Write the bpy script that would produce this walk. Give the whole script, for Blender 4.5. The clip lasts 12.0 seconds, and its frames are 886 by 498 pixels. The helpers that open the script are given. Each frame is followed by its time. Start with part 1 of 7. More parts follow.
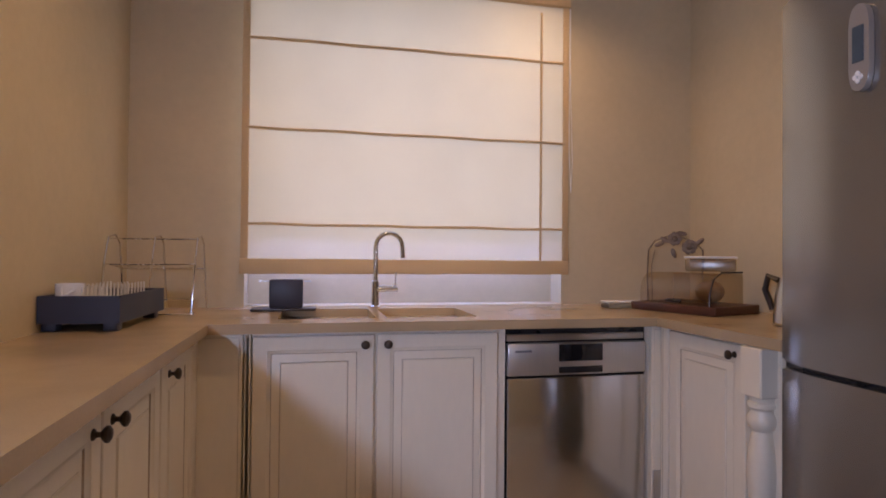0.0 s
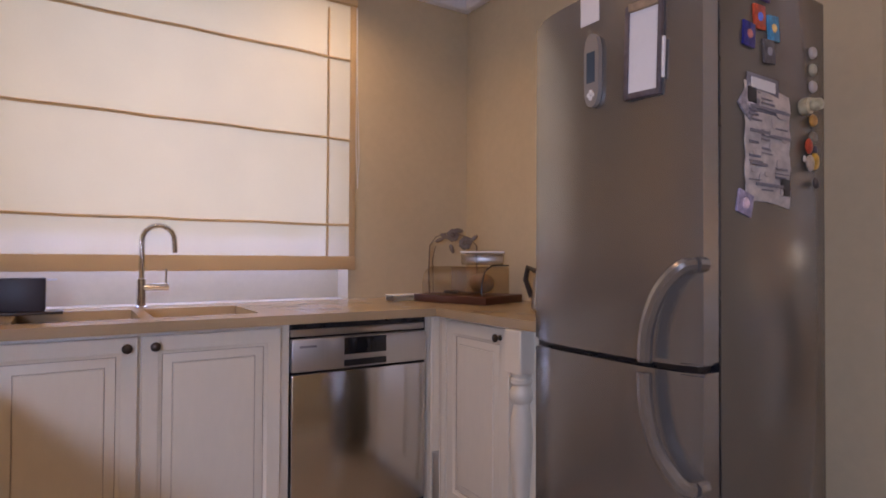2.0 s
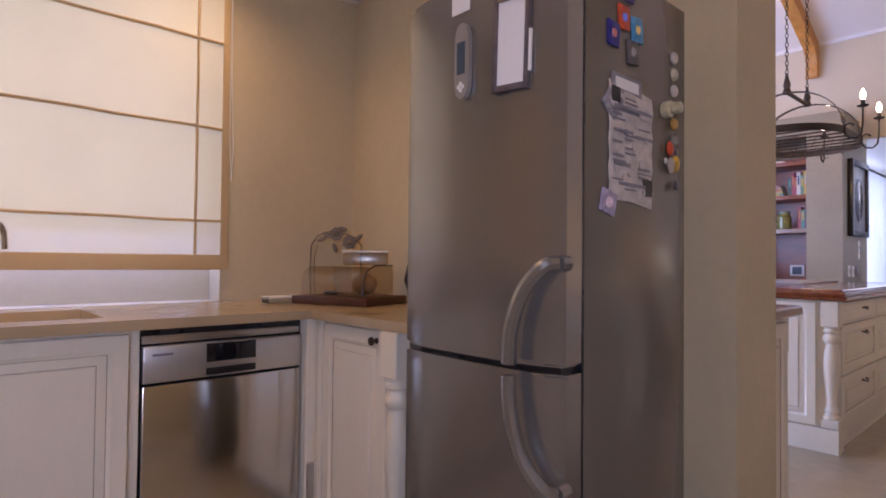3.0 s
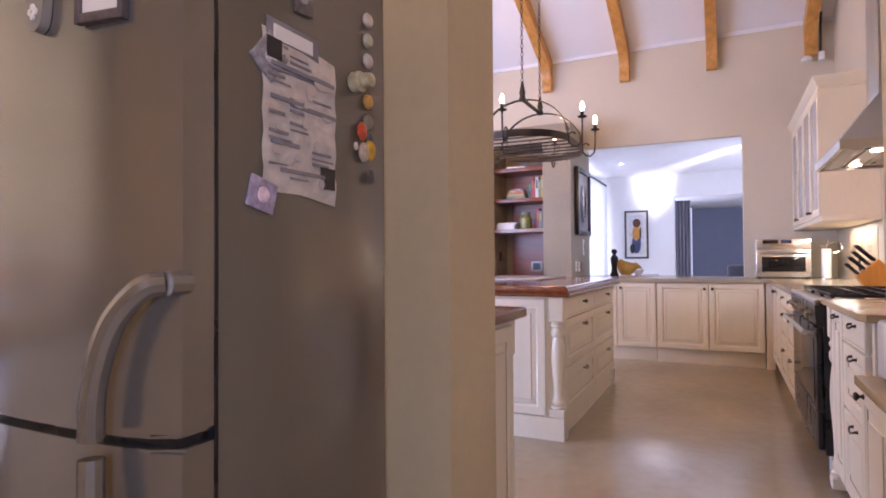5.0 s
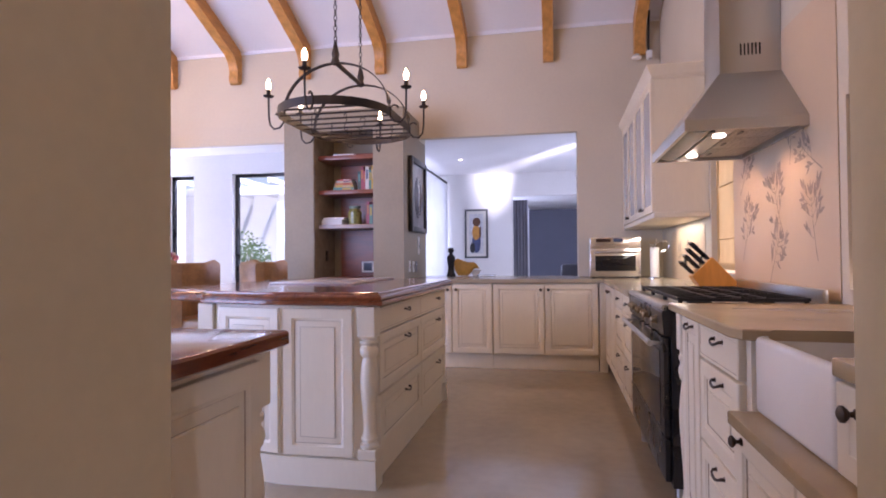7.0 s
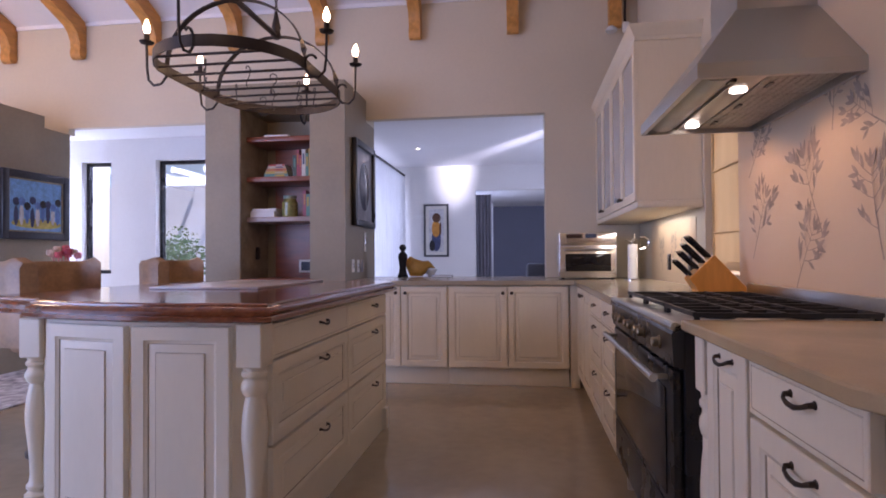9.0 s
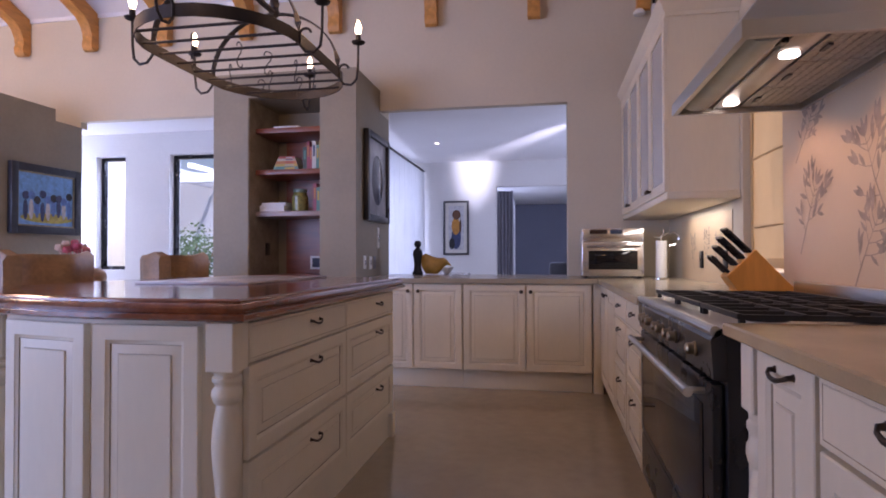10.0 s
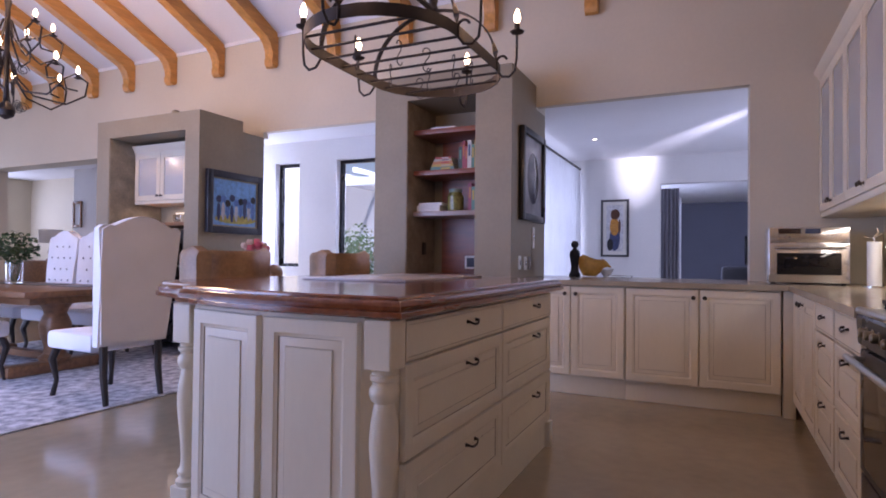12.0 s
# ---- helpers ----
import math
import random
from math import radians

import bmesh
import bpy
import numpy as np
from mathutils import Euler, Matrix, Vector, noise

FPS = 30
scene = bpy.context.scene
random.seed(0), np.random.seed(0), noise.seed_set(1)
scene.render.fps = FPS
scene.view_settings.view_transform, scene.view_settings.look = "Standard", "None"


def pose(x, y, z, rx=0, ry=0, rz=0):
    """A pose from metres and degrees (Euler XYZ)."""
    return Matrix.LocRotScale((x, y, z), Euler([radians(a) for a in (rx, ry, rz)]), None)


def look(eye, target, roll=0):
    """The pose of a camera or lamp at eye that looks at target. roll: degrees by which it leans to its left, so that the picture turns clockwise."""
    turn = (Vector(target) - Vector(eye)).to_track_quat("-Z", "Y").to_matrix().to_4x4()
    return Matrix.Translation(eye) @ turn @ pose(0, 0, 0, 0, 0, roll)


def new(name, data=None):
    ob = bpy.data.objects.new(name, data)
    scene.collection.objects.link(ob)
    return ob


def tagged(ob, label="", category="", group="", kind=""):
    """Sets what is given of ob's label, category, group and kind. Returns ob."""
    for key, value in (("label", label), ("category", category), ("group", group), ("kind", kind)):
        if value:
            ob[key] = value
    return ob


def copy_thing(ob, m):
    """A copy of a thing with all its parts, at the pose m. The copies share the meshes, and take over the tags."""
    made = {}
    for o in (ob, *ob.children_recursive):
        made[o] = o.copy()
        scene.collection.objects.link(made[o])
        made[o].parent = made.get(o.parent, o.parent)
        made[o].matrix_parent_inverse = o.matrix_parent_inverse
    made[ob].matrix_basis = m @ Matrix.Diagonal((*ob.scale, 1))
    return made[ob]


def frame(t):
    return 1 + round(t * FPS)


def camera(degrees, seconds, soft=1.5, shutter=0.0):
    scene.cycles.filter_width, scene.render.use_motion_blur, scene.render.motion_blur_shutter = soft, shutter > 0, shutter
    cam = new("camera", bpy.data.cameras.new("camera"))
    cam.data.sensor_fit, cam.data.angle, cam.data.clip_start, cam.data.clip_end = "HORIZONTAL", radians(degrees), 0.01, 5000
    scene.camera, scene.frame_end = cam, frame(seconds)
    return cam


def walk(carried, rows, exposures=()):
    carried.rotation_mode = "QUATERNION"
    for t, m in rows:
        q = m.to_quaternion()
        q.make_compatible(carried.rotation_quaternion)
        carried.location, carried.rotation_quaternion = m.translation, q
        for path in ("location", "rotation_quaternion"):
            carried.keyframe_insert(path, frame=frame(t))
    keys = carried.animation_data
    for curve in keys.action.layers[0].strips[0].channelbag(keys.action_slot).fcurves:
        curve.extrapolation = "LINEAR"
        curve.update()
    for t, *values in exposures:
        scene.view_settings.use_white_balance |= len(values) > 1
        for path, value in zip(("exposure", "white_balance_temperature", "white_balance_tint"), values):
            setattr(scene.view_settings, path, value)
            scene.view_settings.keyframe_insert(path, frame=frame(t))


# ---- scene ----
cam = camera(75.0, 12.0, 1.8)
PATH = [
    (0, (0.103, 0.071, 1.129), (0.533, 2.025, 1.156), 0.5),
    (0.5, (0.103, 0.059, 1.119), (0.684, 1.972, 1.152), 0.4),
    (1, (0.123, 0.064, 1.122), (0.852, 1.926, 1.147), -0.0),
    (1.5, (0.117, 0.06, 1.114), (1.019, 1.845, 1.139), 0.1),
    (2, (0.124, 0.057, 1.105), (1.208, 1.737, 1.138), 0.3),
    (2.5, (0.165, 0.06, 1.1), (1.392, 1.639, 1.139), 0.6),
    (3, (0.252, 0.074, 1.097), (1.6, 1.55, 1.139), 0.6),
    (5, (0.676, 0.103, 1.125), (2.474, 0.978, 1.162), -0.4),
    (5.5, (0.801, 0.115, 1.123), (2.674, 0.817, 1.154), -0.6),
    (6, (1.002, 0.104, 1.121), (2.918, 0.675, 1.15), -0.7),
    (6.5, (1.258, 0.088, 1.119), (3.201, 0.561, 1.146), -0.6),
    (7, (1.523, 0.133, 1.114), (3.485, 0.519, 1.148), -0.5),
    (9, (2.356, 0.126, 1.105), (4.337, 0.398, 1.135), -0.4),
    (9.5, (2.507, 0.117, 1.085), (4.486, 0.403, 1.116), -0.3),
    (10, (2.63, 0.084, 1.078), (4.598, 0.44, 1.107), -0.1),
    (10.5, (2.698, 0.081, 1.067), (4.64, 0.559, 1.1), -0.0),
    (11, (2.727, 0.097, 1.065), (4.628, 0.717, 1.097), 0.2),
    (11.5, (2.751, 0.122, 1.065), (4.606, 0.868, 1.099), 0.4),
    (12, (2.756, 0.154, 1.067), (4.565, 1.006, 1.099), 0.6),
]
walk(cam, [(t, look(eye, target, roll)) for t, eye, target, roll in PATH], exposures=[(0.0, 0.0, 6200, 31), (3.0, 0.05, 6350, 32), (5.0, 0.4, 6850, 34), (6.0, 0.38, 6850, 35), (7.0, 0.0, 6700, 36), (9.0, -0.58, 6500, 37), (12.0, -0.62, 6450, 37)])

# ---- world and light ----
world = bpy.data.worlds.new("world")
scene.world = world
world.use_nodes = True
_nt = world.node_tree
_sky = _nt.nodes.new("ShaderNodeTexSky")
_sky.sky_type, _sky.sun_disc = "NISHITA", False
_sky.sun_elevation, _sky.sun_rotation = radians(57), radians(230)
_nt.links.new(_sky.outputs[0], _nt.nodes["Background"].inputs[0])
_nt.nodes["Background"].inputs[1].default_value = 0.15


def area_light(name, loc, target, w, h, power, color=(1, 1, 1), spread=180):
    d = bpy.data.lights.new(name, "AREA")
    d.shape, d.size, d.size_y, d.energy, d.color, d.spread = "RECTANGLE", w, h, power, color, radians(spread)
    ob = new(name, d)
    ob.matrix_world = look(loc, target)
    return ob


def point_light(name, loc, power, color, radius=0.03):
    d = bpy.data.lights.new(name, "POINT")
    d.energy, d.color, d.shadow_soft_size = power, color, radius
    ob = new(name, d)
    ob.location = loc
    return ob


def spot_light(name, loc, target, power, color, angle=70, radius=0.03, blend=0.6):
    d = bpy.data.lights.new(name, "SPOT")
    d.energy, d.color, d.shadow_soft_size, d.spot_size, d.spot_blend = power, color, radius, radians(angle), blend
    ob = new(name, d)
    ob.matrix_world = look(loc, target)
    return ob


LAMP = (1.0, 0.66, 0.31)
WARM, DAY = (1.0, 0.70, 0.38), (0.55, 0.72, 1.0)
sun_data = bpy.data.lights.new("sun", "SUN")
sun_data.energy, sun_data.angle, sun_data.color = 4.5, radians(0.5), (1.0, 0.95, 0.87)
sun = new("sun", sun_data)
sun.matrix_world = look((0, 0, 12), (6, 5, 0))
# daylight lamps at windows seen and unseen, with some added fill
area_light("scullery_window_light", (0.54, 2.97, 1.72), (0.54, 2.0, 1.7), 1.45, 1.3, 9.0, (0.78, 0.87, 1.0))
area_light("hob_window_light_far", (5.85, -1.35, 1.6), (5.85, 0, 1.5), 0.5, 1.3, 5, (1.0, 0.93, 0.85))
area_light("hob_window_light_near", (3.7, -1.35, 1.35), (3.7, 0, 1.3), 0.4, 0.6, 2.5, (1.0, 0.93, 0.85))
area_light("garden_window_light", (5.3, 11.9, 1.8), (5.3, 5, 1.3), 5.0, 2.4, 130, DAY)
area_light("terrace_window_light", (2.2, 5.6, 1.6), (5.0, 4.5, 1.0), 4.4, 2.1, 340, (0.40, 0.60, 1.0))
# unseen cool lamp added for the diagonal light edge on the sink doors
area_light("scullery_side_fill", (-0.69, -0.72, 1.29), (0.75, 1.9, 0.6), 0.11, 0.12, 24, DAY, 160)
# lamp added outside, above the passage windows and out of sight, for skylight
area_light("passage_window_light", (10.3, 4.7, 3.7), (8.6, 4.6, 0.9), 3.4, 1.6, 600, DAY)
# lamp in an added, unseen end opening to brighten the passage wall
area_light("passage_end_fill", (8.75, 6.37, 1.3), (8.75, 4.0, 1.3), 0.5, 2.1, 75, DAY)
area_light("lounge_window_light", (11.0, 2.5, 1.5), (11.0, 0, 1.3), 2.6, 2.0, 60, DAY)
# unseen fill added before the solid side wall to brighten the lounge
area_light("lounge_side_fill", (10.6, -1.55, 1.6), (10.9, 2.0, 1.5), 1.8, 1.6, 75, DAY)
# strip lamp hidden behind the blind, added for the bluish glow below its hem
area_light("blind_gap_daylight", (0.54, 2.80, 1.26), (0.54, 2.93, 0.98), 1.44, 0.06, 5.0, (0.26, 0.40, 1.0))
# lamps
spot_light("scullery_downlight", (1.15, 2.3, 2.55), (1.1, 2.3, 0), 19, LAMP, 150, 0.05, 0.9)
# second downlight is unseen, added to brighten the left doors
spot_light("scullery_downlight", (0.2, 1.65, 2.55), (0.15, 1.7, 0), 28, LAMP, 150, 0.05, 0.9)
# unseen point lamp added as warm fill for the left cabinets
point_light("scullery_fill_lamp", (0.65, -0.1, 2.45), 8.5, LAMP, 0.12)
area_light("under_cabinet_lamp", (6.85, -0.86, 1.40), (6.85, -0.86, 0), 0.9, 0.06, 5.5, (0.95, 1.0, 0.82))
# unseen spot added for the narrow light streak along ceiling and far wall
fan = spot_light("lounge_streak_spot", (8.62, -1.0, 2.34), (12.6, 1.32, 2.72), 2300, (0.78, 0.87, 1.0), 23, 0.09, 1.0)
fan.matrix_world = fan.matrix_world @ Matrix.Diagonal((0.44, 1, 1, 1))

# ---- materials ----


def mat(name, base, rough=0.5, metal=0.0, vary=0.12, scale=3.0, fine=40.0, bump=0.08, stretch=(1, 1, 1), spec=0.5, coat=0.0, second=None, rand=0.0):
    m = bpy.data.materials.new(name)
    m.use_nodes = True
    nt = m.node_tree
    b = nt.nodes["Principled BSDF"]
    b.inputs["Metallic"].default_value = metal
    b.inputs["Specular IOR Level"].default_value = spec
    b.inputs["Coat Weight"].default_value = coat
    b.inputs["Coat Roughness"].default_value = 0.12
    tc = nt.nodes.new("ShaderNodeTexCoord")
    mp = nt.nodes.new("ShaderNodeMapping")
    mp.inputs["Scale"].default_value = stretch
    nt.links.new(tc.outputs["Object"], mp.inputs[0])
    n1, n2 = nt.nodes.new("ShaderNodeTexNoise"), nt.nodes.new("ShaderNodeTexNoise")
    for n, s, d in ((n1, scale, 5), (n2, fine, 3)):
        n.inputs["Scale"].default_value, n.inputs["Detail"].default_value = s, d
        nt.links.new(mp.outputs[0], n.inputs["Vector"])
    mix = nt.nodes.new("ShaderNodeMix")
    mix.data_type = "RGBA"
    lo = [c * (1 - vary) for c in base]
    hi = list(second) if second else [min(1, c * (1 + vary)) for c in base]
    mix.inputs["A"].default_value, mix.inputs["B"].default_value = (*lo, 1), (*hi, 1)
    add = nt.nodes.new("ShaderNodeMath")
    add.operation = "MULTIPLY_ADD"
    nt.links.new(n2.outputs[0], add.inputs[0])
    add.inputs[1].default_value = 0.35
    nt.links.new(n1.outputs[0], add.inputs[2])
    ramp = nt.nodes.new("ShaderNodeMapRange")
    ramp.inputs["From Min"].default_value, ramp.inputs["From Max"].default_value = 0.45, 0.9
    nt.links.new(add.outputs[0], ramp.inputs["Value"])
    nt.links.new(ramp.outputs[0], mix.inputs["Factor"])
    out = mix.outputs["Result"]
    if rand:
        info = nt.nodes.new("ShaderNodeObjectInfo")
        hsv = nt.nodes.new("ShaderNodeHueSaturation")
        mr = nt.nodes.new("ShaderNodeMapRange")
        mr.inputs["To Min"].default_value, mr.inputs["To Max"].default_value = 1 - rand, 1 + rand
        nt.links.new(info.outputs["Random"], mr.inputs["Value"])
        nt.links.new(mr.outputs[0], hsv.inputs["Value"])
        nt.links.new(out, hsv.inputs["Color"])
        out = hsv.outputs[0]
    nt.links.new(out, b.inputs["Base Color"])
    rr = nt.nodes.new("ShaderNodeMapRange")
    rr.inputs["To Min"].default_value, rr.inputs["To Max"].default_value = max(0.02, rough * 0.8), min(1, rough * 1.2)
    nt.links.new(n1.outputs[0], rr.inputs["Value"])
    nt.links.new(rr.outputs[0], b.inputs["Roughness"])
    if bump:
        bp = nt.nodes.new("ShaderNodeBump")
        bp.inputs["Strength"].default_value, bp.inputs["Distance"].default_value = bump, 0.004
        nt.links.new(n2.outputs[0], bp.inputs["Height"])
        nt.links.new(bp.outputs[0], b.inputs["Normal"])
    return m


def glow(name, color, strength):
    m = bpy.data.materials.new(name)
    m.use_nodes = True
    b = m.node_tree.nodes["Principled BSDF"]
    b.inputs["Base Color"].default_value = (*color, 1)
    b.inputs["Emission Color"].default_value, b.inputs["Emission Strength"].default_value = (*color, 1), strength
    return m


def cloth(name, base, through_amount=0.5, fine=400.0, vary=0.06):
    m = mat(name, base, 0.9, 0, vary, 2.0, fine, 0.15, spec=0.1)
    nt = m.node_tree
    tr = nt.nodes.new("ShaderNodeBsdfTranslucent")
    mx = nt.nodes.new("ShaderNodeMixShader")
    mx.inputs[0].default_value = through_amount
    b = nt.nodes["Principled BSDF"]
    nt.links.new(b.inputs["Base Color"].links[0].from_socket, tr.inputs[0])
    nt.links.new(b.outputs[0], mx.inputs[1])
    nt.links.new(tr.outputs[0], mx.inputs[2])
    nt.links.new(mx.outputs[0], nt.nodes["Material Output"].inputs[0])
    return m


def thin_glass(name, color, gloss=0.14, rough=0.05):
    """A thin clear shell: mostly see-through, with a fixed share of gloss."""
    m = bpy.data.materials.new(name)
    m.use_nodes = True
    nt = m.node_tree
    tr, gl, mx = nt.nodes.new("ShaderNodeBsdfTransparent"), nt.nodes.new("ShaderNodeBsdfGlossy"), nt.nodes.new("ShaderNodeMixShader")
    tr.inputs[0].default_value = (*color, 1)
    gl.inputs["Roughness"].default_value = rough
    mx.inputs[0].default_value = gloss
    nt.links.new(tr.outputs[0], mx.inputs[1])
    nt.links.new(gl.outputs[0], mx.inputs[2])
    nt.links.new(mx.outputs[0], nt.nodes["Material Output"].inputs[0])
    return m


def glass(name, color=(0.95, 0.97, 0.97), rough=0.02):
    m = bpy.data.materials.new(name)
    m.use_nodes = True
    b = m.node_tree.nodes["Principled BSDF"]
    b.inputs["Base Color"].default_value = (*color, 1)
    b.inputs["Roughness"].default_value, b.inputs["Transmission Weight"].default_value = rough, 1
    return m


SCULLERY_WALL = mat("scullery_plaster", (0.56, 0.465, 0.30), 0.7, 0, 0.08, 1.6, 30, 0.12)
WALL = mat("kitchen_plaster", (0.60, 0.525, 0.405), 0.7, 0, 0.05, 1.2, 30, 0.10)
WHITE_WALL = mat("white_plaster", (0.72, 0.71, 0.70), 0.7, 0, 0.04, 1.2, 30, 0.08)
TAUPE = mat("taupe_plaster", (0.27, 0.225, 0.158), 0.55, 0, 0.12, 2.2, 30, 0.10)
TAUPE_MOTTLED = mat("mottled_taupe_plaster", (0.26, 0.22, 0.16), 0.45, 0, 0.35, 7, 40, 0.15)
GREY_BLUE = mat("grey_blue_paint", (0.17, 0.18, 0.24), 0.7, 0, 0.05, 1.5, 30, 0.05)
CEIL = mat("white_ceiling_board", (0.80, 0.79, 0.80), 0.75, 0, 0.03, 1.5, 30, 0.04)
FLOOR = mat("polished_screed", (0.37, 0.295, 0.20), 0.13, 0, 0.16, 1.1, 12, 0.03, spec=0.6)
PAINT = mat("antique_white_cabinet_paint", (0.74, 0.665, 0.53), 0.38, 0, 0.05, 3.0, 50, 0.05, (1, 1, 0.3))
GLAZE = mat("brown_glaze_in_grooves", (0.35, 0.275, 0.19), 0.6, 0, 0.3, 12, 60, 0.0)
STONE = mat("beige_quartz_worktop", (0.42, 0.31, 0.18), 0.22, 0, 0.10, 5, 220, 0.02)
STONE_GREY = mat("taupe_quartz_worktop", (0.36, 0.30, 0.22), 0.2, 0, 0.10, 5, 220, 0.02)
MAHOGANY = mat("polished_mahogany", (0.165, 0.036, 0.012), 0.16, 0, 0.35, 2.5, 18, 0.03, (1, 8, 8), coat=0.6, second=(0.25, 0.066, 0.022))
SHELF_WOOD = mat("red_brown_shelf_wood", (0.23, 0.066, 0.032), 0.35, 0, 0.3, 3, 18, 0.04, (8, 1, 8))
PINE = mat("honey_pine_beam", (0.56, 0.26, 0.065), 0.45, 0, 0.22, 3, 16, 0.10, (1, 7, 7))
OAK = mat("table_wood", (0.23, 0.11, 0.05), 0.35, 0, 0.3, 3, 16, 0.06, (1, 9, 9))
BLOCK_WOOD = mat("orange_beech", (0.55, 0.25, 0.05), 0.4, 0, 0.15, 4, 20, 0.04, (6, 6, 1))
DARK_WOOD = mat("dark_stained_wood", (0.022, 0.014, 0.011), 0.35, 0, 0.3, 5, 30, 0.05)
TRAY_WOOD = mat("dark_red_board", (0.07, 0.022, 0.012), 0.4, 0, 0.3, 5, 25, 0.05)
STEEL = mat("brushed_steel", (0.55, 0.54, 0.52), 0.34, 1, 0.03, 0.6, 3, 0.0)
_b = STEEL.node_tree.nodes["Principled BSDF"]
_t = STEEL.node_tree.nodes.new("ShaderNodeTangent")
_t.direction_type, _t.axis = "RADIAL", "Z"
_b.inputs["Anisotropic"].default_value, _b.inputs["Anisotropic Rotation"].default_value = 0.65, 0.25
STEEL.node_tree.links.new(_t.outputs[0], _b.inputs["Tangent"])
DOOR_STEEL = mat("bright_brushed_steel", (0.62, 0.61, 0.60), 0.2, 1, 0.03, 0.6, 3, 0.0)
_b = DOOR_STEEL.node_tree.nodes["Principled BSDF"]
_t = DOOR_STEEL.node_tree.nodes.new("ShaderNodeTangent")
_t.direction_type, _t.axis = "RADIAL", "Z"
_b.inputs["Anisotropic"].default_value, _b.inputs["Anisotropic Rotation"].default_value = 0.7, 0.25
DOOR_STEEL.node_tree.links.new(_t.outputs[0], _b.inputs["Tangent"])
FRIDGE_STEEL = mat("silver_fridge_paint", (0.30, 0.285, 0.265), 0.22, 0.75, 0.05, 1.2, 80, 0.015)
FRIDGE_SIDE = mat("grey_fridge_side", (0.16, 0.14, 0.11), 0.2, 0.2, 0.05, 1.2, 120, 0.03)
CHROME = mat("chrome", (0.75, 0.75, 0.76), 0.06, 1, 0.02, 4, 60, 0)
IRON = mat("wrought_iron", (0.035, 0.028, 0.026), 0.5, 0.6, 0.25, 8, 60, 0.2)
BRONZE = mat("aged_bronze", (0.06, 0.045, 0.035), 0.38, 0.85, 0.3, 12, 60, 0.1)
BRASS = mat("worn_brass_knob", (0.29, 0.235, 0.16), 0.3, 1, 0.15, 12, 60, 0)
BLACK = mat("black_enamel", (0.010, 0.010, 0.012), 0.28, 0, 0.2, 8, 60, 0.02)
BLACK_GLASS = mat("black_glass", (0.008, 0.008, 0.010), 0.05, 0, 0.1, 4, 20, 0)
CAST = mat("cast_iron", (0.02, 0.02, 0.022), 0.6, 0.2, 0.25, 10, 80, 0.2)
NAVY_PLASTIC = mat("dark_navy_plastic", (0.018, 0.02, 0.035), 0.45, 0, 0.1, 6, 60, 0.03)
WHITE_PLASTIC = mat("white_plastic", (0.78, 0.77, 0.75), 0.4, 0, 0.03, 6, 60, 0.0)
CERAMIC = mat("white_fireclay", (0.82, 0.80, 0.77), 0.16, 0, 0.02, 3, 30, 0.0)
BLIND = cloth("cream_blind_linen", (0.74, 0.68, 0.51), 0.34)
# orange paints warm light onto the blind hems and the whole hob blinds
BLIND_WARM = cloth("warm_tinted_blind_linen", (0.70, 0.53, 0.30), 0.24)
SHEER = cloth("white_sheer_curtain", (0.74, 0.75, 0.77), 0.30)
LINEN = mat("white_linen_upholstery", (0.80, 0.80, 0.84), 0.9, 0, 0.06, 3, 300, 0.2, spec=0.15)
LEATHER = mat("worn_tan_leather", (0.27, 0.15, 0.07), 0.42, 0, 0.35, 5, 45, 0.15)
RUG = mat("mottled_white_grey_rug", (0.33, 0.34, 0.40), 0.95, 0, 0.5, 14, 120, 0.6, second=(0.75, 0.75, 0.78), spec=0.1)
PAPER = mat("white_paper", (0.75, 0.74, 0.73), 0.8, 0, 0.03, 6, 60, 0)
GREY_INK = mat("grey_print", (0.22, 0.21, 0.23), 0.8, 0, 0.15, 30, 90, 0)
PANE = glass("clear_glass")
FROSTED = glass("reeded_cabinet_glass", (0.84, 0.84, 0.85), 0.25)
FROSTED.node_tree.nodes["Principled BSDF"].inputs["Transmission Weight"].default_value = 0.55
BULB = glow("lit_bulb", (1.0, 0.72, 0.42), 22)
LED = glow("halogen_lens", (1.0, 0.93, 0.75), 10)
LEAF_PRINT = mat("grey_mauve_leaf_paint", (0.34, 0.265, 0.21), 0.6, 0, 0.3, 14, 60, 0)
BACKSPLASH = mat("cream_painted_splashback", (0.60, 0.45, 0.30), 0.45, 0, 0.02, 2, 30, 0.03)
LEAF = mat("green_leaf", (0.05, 0.09, 0.035), 0.5, 0, 0.3, 9, 40, 0.1)

# ---- builders ----


def bm_box(bm, a, b, bev=0.0, seg=2, m=None):
    x0, x1 = sorted((a[0], b[0]))
    y0, y1 = sorted((a[1], b[1]))
    z0, z1 = sorted((a[2], b[2]))
    r = bmesh.ops.create_cube(bm, size=1, matrix=Matrix.Translation(((x0 + x1) / 2, (y0 + y1) / 2, (z0 + z1) / 2)) @ Matrix.Diagonal((x1 - x0, y1 - y0, z1 - z0, 1)))
    vs = r["verts"]
    if bev:
        es = list({e for v in vs for e in v.link_edges})
        r2 = bmesh.ops.bevel(bm, geom=es, offset=bev, segments=seg, affect="EDGES", profile=0.5)
        vs = list({v for v in r2["verts"]} | {v for v in vs if v.is_valid})
    if m is not None:
        bmesh.ops.transform(bm, matrix=m, verts=[v for v in vs if v.is_valid])
    return vs


